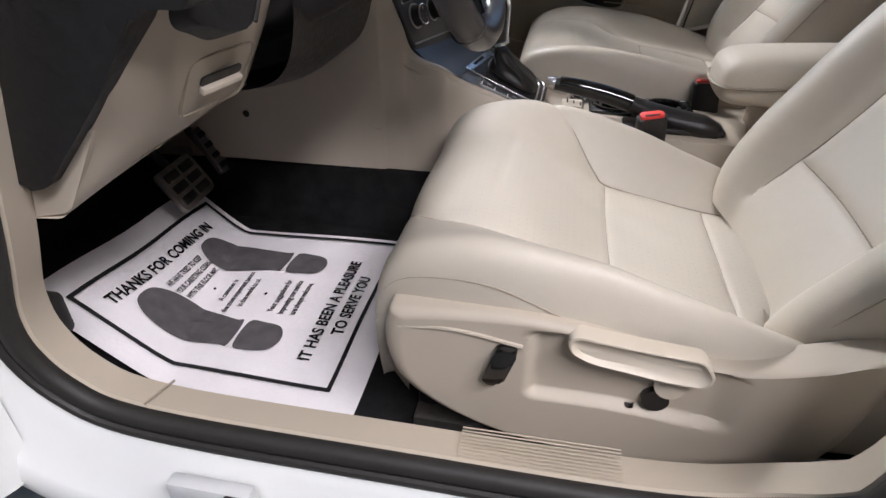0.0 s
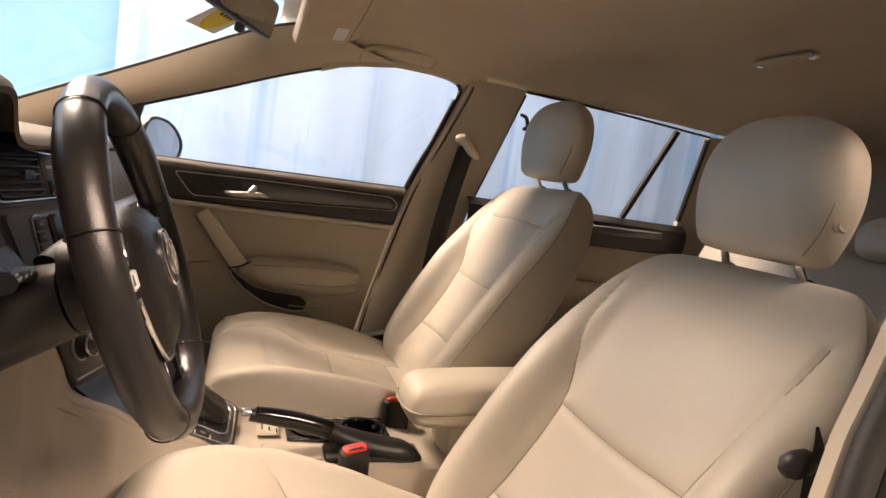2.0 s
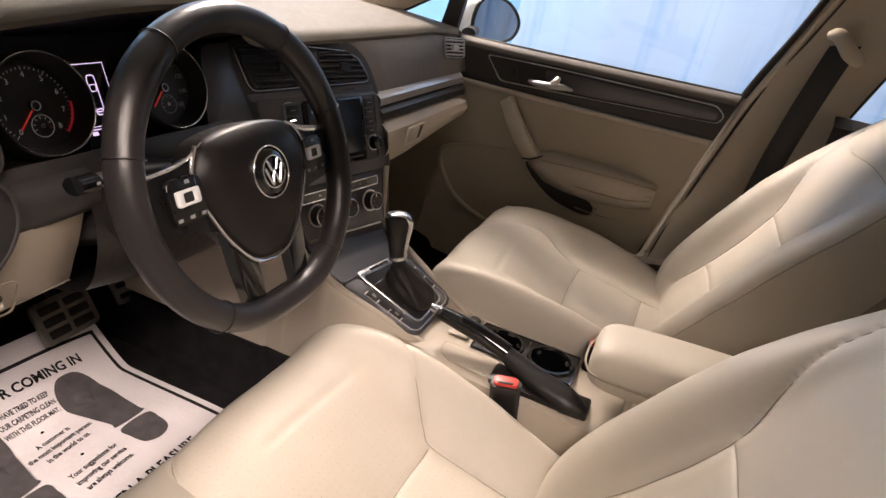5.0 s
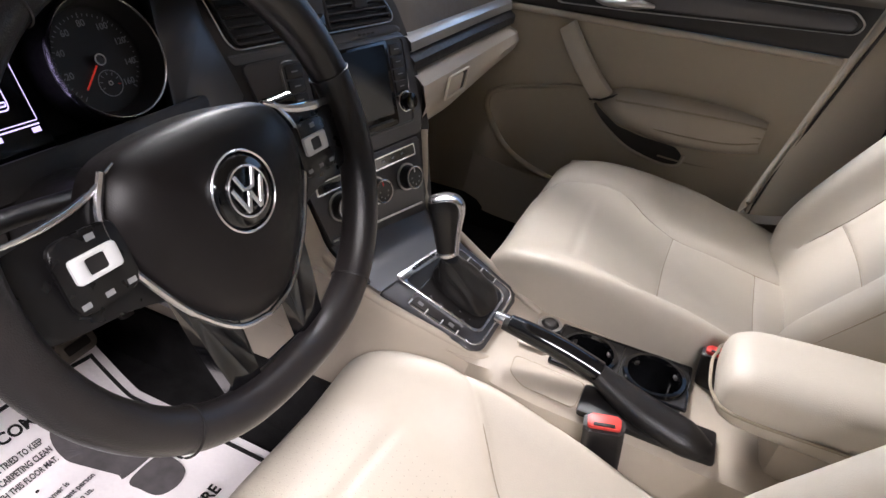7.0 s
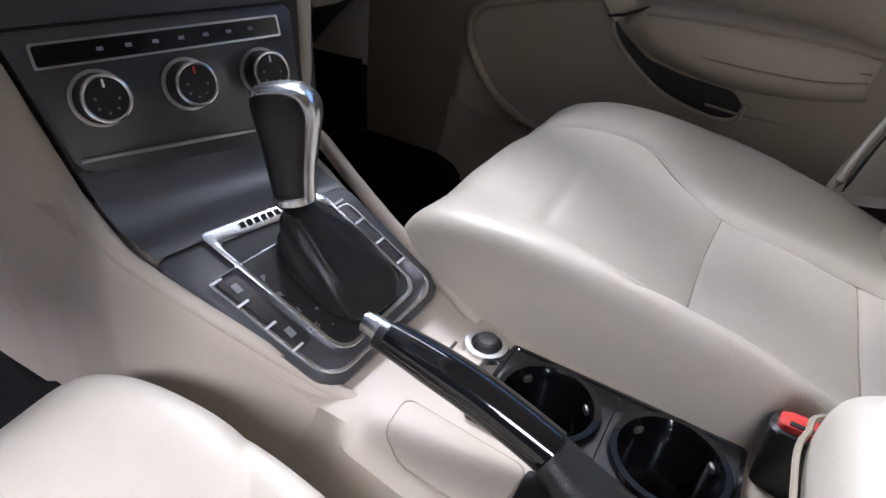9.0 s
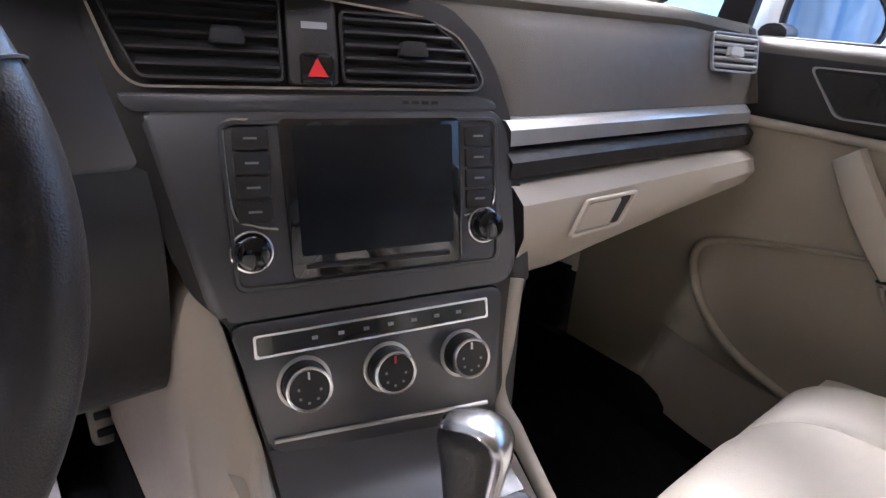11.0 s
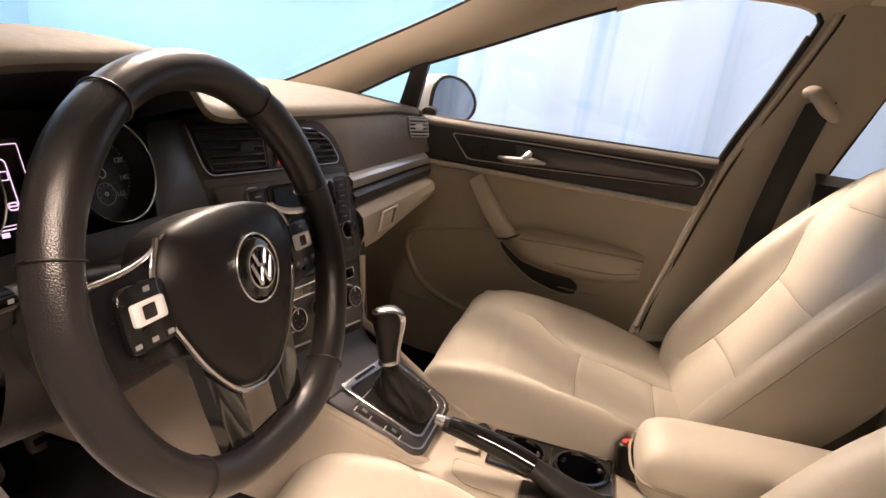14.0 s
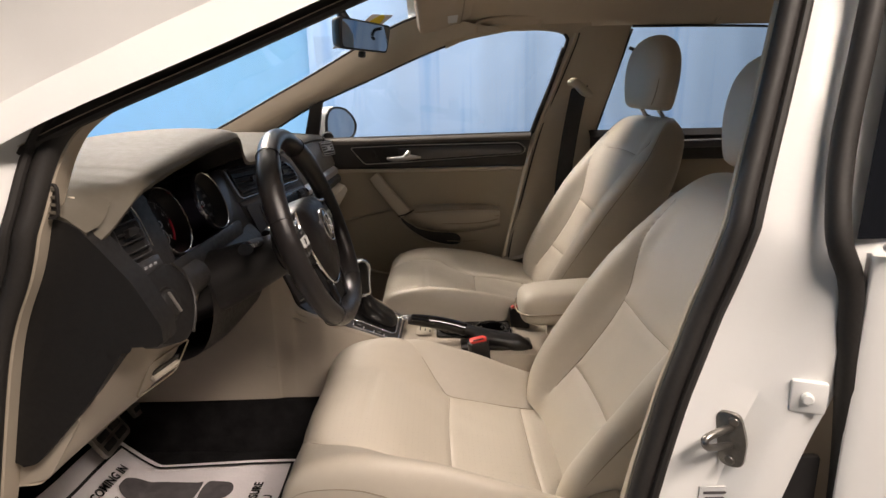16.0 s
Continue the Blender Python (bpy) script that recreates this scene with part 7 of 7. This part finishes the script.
part("pad_seam", tube(cat([(0.726, -0.0525, 0.570), (0.556, -0.0525, 0.566), (0.434, -0.0485, 0.562), (0.406, -0.020, 0.560), (0.401, 0.022, 0.560), (0.406, 0.064, 0.560), (0.434, 0.0925, 0.562), (0.606, 0.0965, 0.566)], 60), 0.0022, 6), M_SEAM, arm)
part("post", box((0.26, 0.11, 0.10), 0.02, at=(0.62, 0.022, 0.49)), M_CREAM, arm)

# ---- floor ----
def mat_point(u, v, d=0.0):
    """A point of the paper: flat on the carpet, then bent up the toe board; u runs forward, v across."""
    y = -0.582 + (v + 0.185) * 0.985
    s = 0.152 + (u + 0.232) * 0.90
    bend = lerp_at([-0.60, -0.19], [0.39, 0.47], y)
    q = max(0.0, s - bend)
    soft = 0.03 * (1 - math.exp(-q / 0.03))
    rise = 0.66 * (q - soft * 0.5)
    ripple = 0.003 * math.sin(11 * s + 5 * y) + 0.002 * math.sin(23 * y - 8 * s)
    return (-(min(s, bend) + 0.76 * q), y, 0.256 + rise + ripple + (d + 0.0035 if d > 0 else 0.0))


def drape(shape, d=0.0):
    v, f = shape
    return [mat_point(p[0], p[1], d + p[2]) for p in v], f


paper = thing("paper_floor_mat", "white printed paper floor mat with two grey shoe prints", "floor mat", (-0.4, -0.35, 0.25))
U, V = 0.286, 0.225
part("sheet", sheet([[mat_point(u, v) for v in np.linspace(-V, V, 40)] for u in np.linspace(-U, U, 50)]), M_PAPER, paper, "creased white paper")


def mat_line(pts, w):
    """A flat printed line on the paper."""
    p = cat([(x, y, 0) for x, y in pts], 12 * len(pts))
    t = np.gradient(p, axis=0)
    n = np.column_stack([-t[:, 1], t[:, 0], 0 * t[:, 0]])
    n /= np.linalg.norm(n, axis=1)[:, None]
    return drape(sheet([p - n * w / 2, p + n * w / 2]), 0.0016)


for a, b in (((-0.232, -0.189), (-0.232, 0.209)), ((-0.232, 0.205), (0.235, 0.205)), ((0.235, 0.209), (0.235, -0.189)), ((0.239, -0.185), (-0.236, -0.185))):
    part("border_line", mat_line([a, tuple((np.array(a) + b) / 2), b], 0.0075), M_INK, paper, smooth=False)
sole = [(0.150, 0.0), (0.145, 0.026), (0.115, 0.044), (0.07, 0.048), (0.02, 0.040), (-0.03, 0.030), (-0.045, 0.028), (-0.045, -0.030), (-0.03, -0.032), (0.02, -0.036), (0.07, -0.040), (0.115, -0.034), (0.142, -0.020)]
heel = [(-0.055, 0.028), (-0.055, -0.030), (-0.085, -0.034), (-0.118, -0.026), (-0.130, 0.0), (-0.118, 0.026), (-0.085, 0.032)]


def fan(c):
    """A flat printed patch inside an outline."""
    c = cat([(x, y, 0) for x, y in c], 60, closed=True)
    return np.concatenate([c, c * 0.5 + c.mean(0) * 0.5, [c.mean(0)]]), [(i, (i + 1) % 60, 60 + (i + 1) % 60, 60 + i) for i in range(60)] + [(60 + i, 60 + (i + 1) % 60, 120) for i in range(60)]


for v0, flip in ((-0.098, 1), (0.108, -1)):
    part("shoe_print", drape(fan([(0.02 + x, v0 + flip * y) for x, y in sole]), 0.0018), M_PRINT, paper, "grey shoe print", smooth=False)
    part("heel_print", drape(fan([(0.02 + x, v0 + flip * y) for x, y in heel]), 0.0018), M_PRINT, paper, smooth=False)


def mat_text(text, size, u, v, squeeze=1.0, bold=0.0, ink=M_INK, name="printed_line"):
    ob = lettering(text, size, axes((u, v, 0.0), (0, 1, 0), (1, 0, 0), (0, 0, -1)), paper, ink, name, squeeze=squeeze, bold=bold)
    for p in ob.data.vertices:
        p.co = mat_point(p.co.x, p.co.y, 0.0022)


mat_text("THANKS FOR COMING IN", 0.030, 0.190, 0.0, 0.86, 0.0009)
mat_text("IT HAS BEEN A PLEASURE", 0.030, -0.168, 0.0, 0.80, 0.0009)
mat_text("TO SERVE YOU", 0.030, -0.203, 0.010, 0.80, 0.0009)
for u, line in ((0.150, "WE HAVE TRIED TO KEEP"), (0.128, "YOUR CARPETING CLEAN"), (0.106, "WITH THIS FLOOR MAT."), (0.048, "A customer is"), (0.026, "the most important person"), (0.004, "in the world to us."), (-0.060, "Your suggestions for"), (-0.082, "improving our service"), (-0.104, "are always welcome.")):
    mat_text(line, 0.0165, u, 0.004, 0.56 if line.isupper() else 0.64, 0.0005, M_PRINT, "small_print")
for u in (0.078, -0.030):
    part("print_dot", drape(xf(disc(0.003, 0.0004, 0.0001, 12), pose(u, 0.004, 0)), 0.0016), M_INK, paper, smooth=False)

pedals = thing("brake_pedal", "steel faced brake pedal with rubber blocks", "pedal", (-0.52, -0.31, 0.3), "pedals")
pm = axes((-0.545, -0.252, 0.388), (-0.10, 0.99, -0.05), (-0.55, 0, 0.83), (0.83, 0.08, 0.55))
part("face", xf(prism(rect(0.122, 0.084, 0.012), 0.010, 0.004), pm), M_STEEL, pedals, "brushed steel pedal face")
for i in range(2):
    for j in range(3):
        part("rubber_block", xf(box((0.044, 0.017, 0.006), 0.003, at=(-0.027 + 0.054 * i, -0.024 + 0.024 * j, 0.010)), pm), M_BLACK, pedals)
part("arm", tube(cat([(-0.556, -0.25, 0.39), (-0.63, -0.25, 0.50), (-0.70, -0.26, 0.62)], 14), 0.009, 10), M_BLACK, pedals)
acc = thing("accelerator_pedal", "steel faced accelerator pedal", "pedal", (-0.50, -0.19, 0.3), "pedals")
am = axes((-0.572, -0.112, 0.392), (0, 1, 0), (-0.5, 0, 0.86), (0.86, 0, 0.5))
part("face", xf(prism(rect(0.038, 0.105, 0.010), 0.010, 0.004), am), M_STEEL, acc)
for j in range(4):
    part("rubber_block", xf(box((0.024, 0.012, 0.006), 0.003, at=(0, -0.036 + 0.024 * j, 0.010)), am), M_BLACK, acc)
part("stem", tube([(-0.577, -0.112, 0.39), (-0.66, -0.12, 0.52)], 0.008, 10), M_BLACK, acc)
rest = thing("bonnet_release", "black bonnet release handle on the kick panel", "handle", (-0.47, -0.66, 0.40))
part("handle", box((0.03, 0.02, 0.06), 0.008, at=(-0.46, -0.668, 0.42)), M_DARK, rest)

# ---- overhead ----
vis = thing("sun_visor", "beige folded sun visor with a label", "sun visor", (0.25, 0.33, 1.36), "sun visors")
vm = axes((0.225, 0.42, 1.333), (1, 0, 0.12), (0, 0.992, -0.125), (-0.12, 0.125, 0.985))
part("board", xf(box((0.13, 0.33, 0.016), 0.007), vm), M_HEADLINER, vis)
part("label", xf(box((0.064, 0.090, 0.001), 0.0, at=(0.018, 0.085, -0.0085)), vm), M_BUTTON, vis, "pale printed label")
part("edge_seam", xf(tube(cat([(0.062, -0.16, -0.008), (0.064, 0.0, -0.008), (0.062, 0.16, -0.008)], 20), 0.0016, 6), vm), M_SEAM, vis)
copy_thing(vis, Matrix.Translation((0.25, -0.42, 1.36)))
over = thing("overhead_console", "beige overhead lamp console with clear lenses", "car light", (0.3, 0, 1.37))
part("housing", box((0.16, 0.20, 0.03), 0.012, at=(0.295, 0.02, 1.355)), M_HEADLINER, over)
for y in (-0.04, 0.08):
    part("lens", box((0.07, 0.06, 0.008), 0.003, at=(0.29, y, 1.338)), M_LAMP, over, "clear lamp lens")
rear_lamp = thing("reading_lamp", "slim rear ceiling lamp with chrome ends for its glints", "car light", (1.176, 0.01, 1.38))
part("body", box((0.030, 0.150, 0.008), 0.003, at=(1.19, 0.026, 1.382)), M_HEADLINER, rear_lamp)
# chrome end pieces stand in for the bright glints on the lenses
for y in (-0.045, 0.097):
    part("lens", box((0.012, 0.020, 0.010), 0.004, at=(1.19, y, 1.376)), M_CHROME, rear_lamp)


def grab_handle(x, label, dz=0.0):
    h = thing("grab_handle", label, "handle", (x, 0.60, 1.34), "grab handles")
    part("bar", tube(cat([(x - 0.106, 0.626, 1.292 + dz), (x - 0.103, 0.604, 1.312 + dz), (x - 0.078, 0.590, 1.324 + dz), (x, 0.584, 1.331 + dz), (x + 0.072, 0.588, 1.335 + dz), (x + 0.100, 0.602, 1.330 + dz), (x + 0.106, 0.626, 1.310 + dz)], 44), [0.006, 0.008, 0.0095, 0.0095, 0.0095, 0.008, 0.006], 12, flat=0.7), M_HEADLINER, h)
    for s in (-1, 1):
        part("foot", tube([(x + s * 0.104, 0.640, 1.306 + dz + s * 0.008), (x + s * 0.1045, 0.618, 1.322 + dz + s * 0.008)], [0.011, 0.008], 12), M_HEADLINER, h)
    part("spring_plate", tube([(x - 0.055, 0.632, 1.312 + dz), (x + 0.065, 0.632, 1.324 + dz)], 0.008, 10, flat=0.6), M_PILLAR, h)


grab_handle(0.445, "beige folding grab handle over the front door")
grab_handle(1.232, "beige folding grab handle over the rear door", 0.016)

rv = thing("rear_view_mirror", "black rear view mirror on the windscreen", "car mirror", (0.0, 0.03, 1.3))
rm = axes((0.045, 0.005, 1.232), (0.40, 0.915, 0), (0.11, -0.048, 0.993), (0.91, -0.40, -0.12))
mo = rounded([(-0.115, 0.030), (-0.105, -0.034), (0.105, -0.034), (0.115, 0.030)], 0.014, 6)
part("shell", xf(capped(np.array([[(x * s, y * s, d) for x, y in mo] for s, d in ((0.6, -0.035), (0.9, -0.022), (1.0, -0.004), (1.0, 0.004))]), flip=False), rm), M_BLACK, rv)
part("mirror_glass", xf(prism([(x * 0.94, y * 0.88) for x, y in mo], 0.002), rm @ Matrix.Translation((0, 0, 0.004))), M_MIRROR, rv, "mirror glass")
part("toggle", xf(box((0.02, 0.015, 0.012), 0.004, at=(0, -0.042, -0.004)), rm), M_BLACK, rv)
part("sensor_housing", box((0.09, 0.075, 0.05), 0.02, 3, at=(-0.005, -0.012, 1.318)), M_BLACK, rv, "black sensor housing on the glass")
part("stem", tube(cat([(0.02, -0.015, 1.245), (-0.01, 0.0, 1.29), (-0.02, 0.01, 1.325)], 14), 0.011, 12), M_BLACK, rv)

card = thing("round_price_card", "round yellow card with dark figures on the windscreen", "card", (0.06, 0.3, 1.33))
cm = axes((0.012, 0.285, 1.268), (0.20, 0.96, 0.10), (0.80, -0.22, 0.56), (0.56, -0.12, -0.82))
part("backing", xf(prism(rect(0.20, 0.14, 0.004), 0.001), cm), M_PAPER, card)
part("disc", xf(disc(0.070, 0.0012, 0.0002, 48), cm @ Matrix.Translation((0, 0, 0.001))), M_YELLOW, card, "yellow disc")
for k in range(4):
    part("figure_bar", xf(box((0.012, 0.034, 0.0008), 0.0, at=(-0.036 + 0.024 * k, 0.0, 0.003)), cm), M_INK, card)

belt = thing("seat_belt", "black seat belt hanging from its pillar guide", "seat belt", (0.70, 0.66, 0.6))
strap = cat([(0.692, 0.632, 1.112), (0.686, 0.640, 1.07), (0.672, 0.665, 0.95), (0.660, 0.690, 0.80), (0.655, 0.700, 0.62), (0.66, 0.70, 0.40)], 40)
part("webbing", sheet([strap + (-0.030, 0.004, -0.006), strap + (-0.012, -0.003, 0), strap + (0.012, -0.003, 0), strap + (0.027, 0.004, 0.006)], flip=True), M_BELT, belt, "black webbing")
part("guide", tube(cat([(0.655, 0.640, 1.126), (0.672, 0.628, 1.128), (0.705, 0.628, 1.098), (0.728, 0.640, 1.084)], 20), [0.012, 0.019, 0.020, 0.013], 14, flat=0.8), M_PILLAR, belt, "cream belt guide")
belt2 = thing("seat_belt", "black seat belt beside the driver's seat", "seat belt", (0.52, -0.66, 0.4))
strap = cat([(0.582, -0.668, 0.826), (0.592, -0.669, 0.80), (0.596, -0.670, 0.76), (0.602, -0.675, 0.60), (0.62, -0.678, 0.40)], 30)
slim = np.clip((0.835 - strap[:, 2:]) / 0.06, 0.05, 1)
part("webbing", sheet([strap + slim * (-0.014, 0.004, 0), strap + slim * (0.0, 0.006, 0), strap + slim * (0.012, 0.002, 0)]), M_BELT, belt2)
part("tongue", tube([(0.600, -0.660, 0.790), (0.596, -0.657, 0.788), (0.588, -0.653, 0.782), (0.580, -0.650, 0.776), (0.575, -0.649, 0.772)], [0.006, 0.011, 0.0135, 0.012, 0.006], 16), M_BLACK, belt2, "black belt tongue")
hook = thing("coat_hook", "small dark coat hook by the rear window", "hook", (0.86, 0.63, 1.22))
part("hook", tube(cat([(0.862, 0.66, 1.235), (0.868, 0.635, 1.225), (0.872, 0.63, 1.20), (0.866, 0.64, 1.19)], 14), 0.006, 10), M_BLACK, hook)
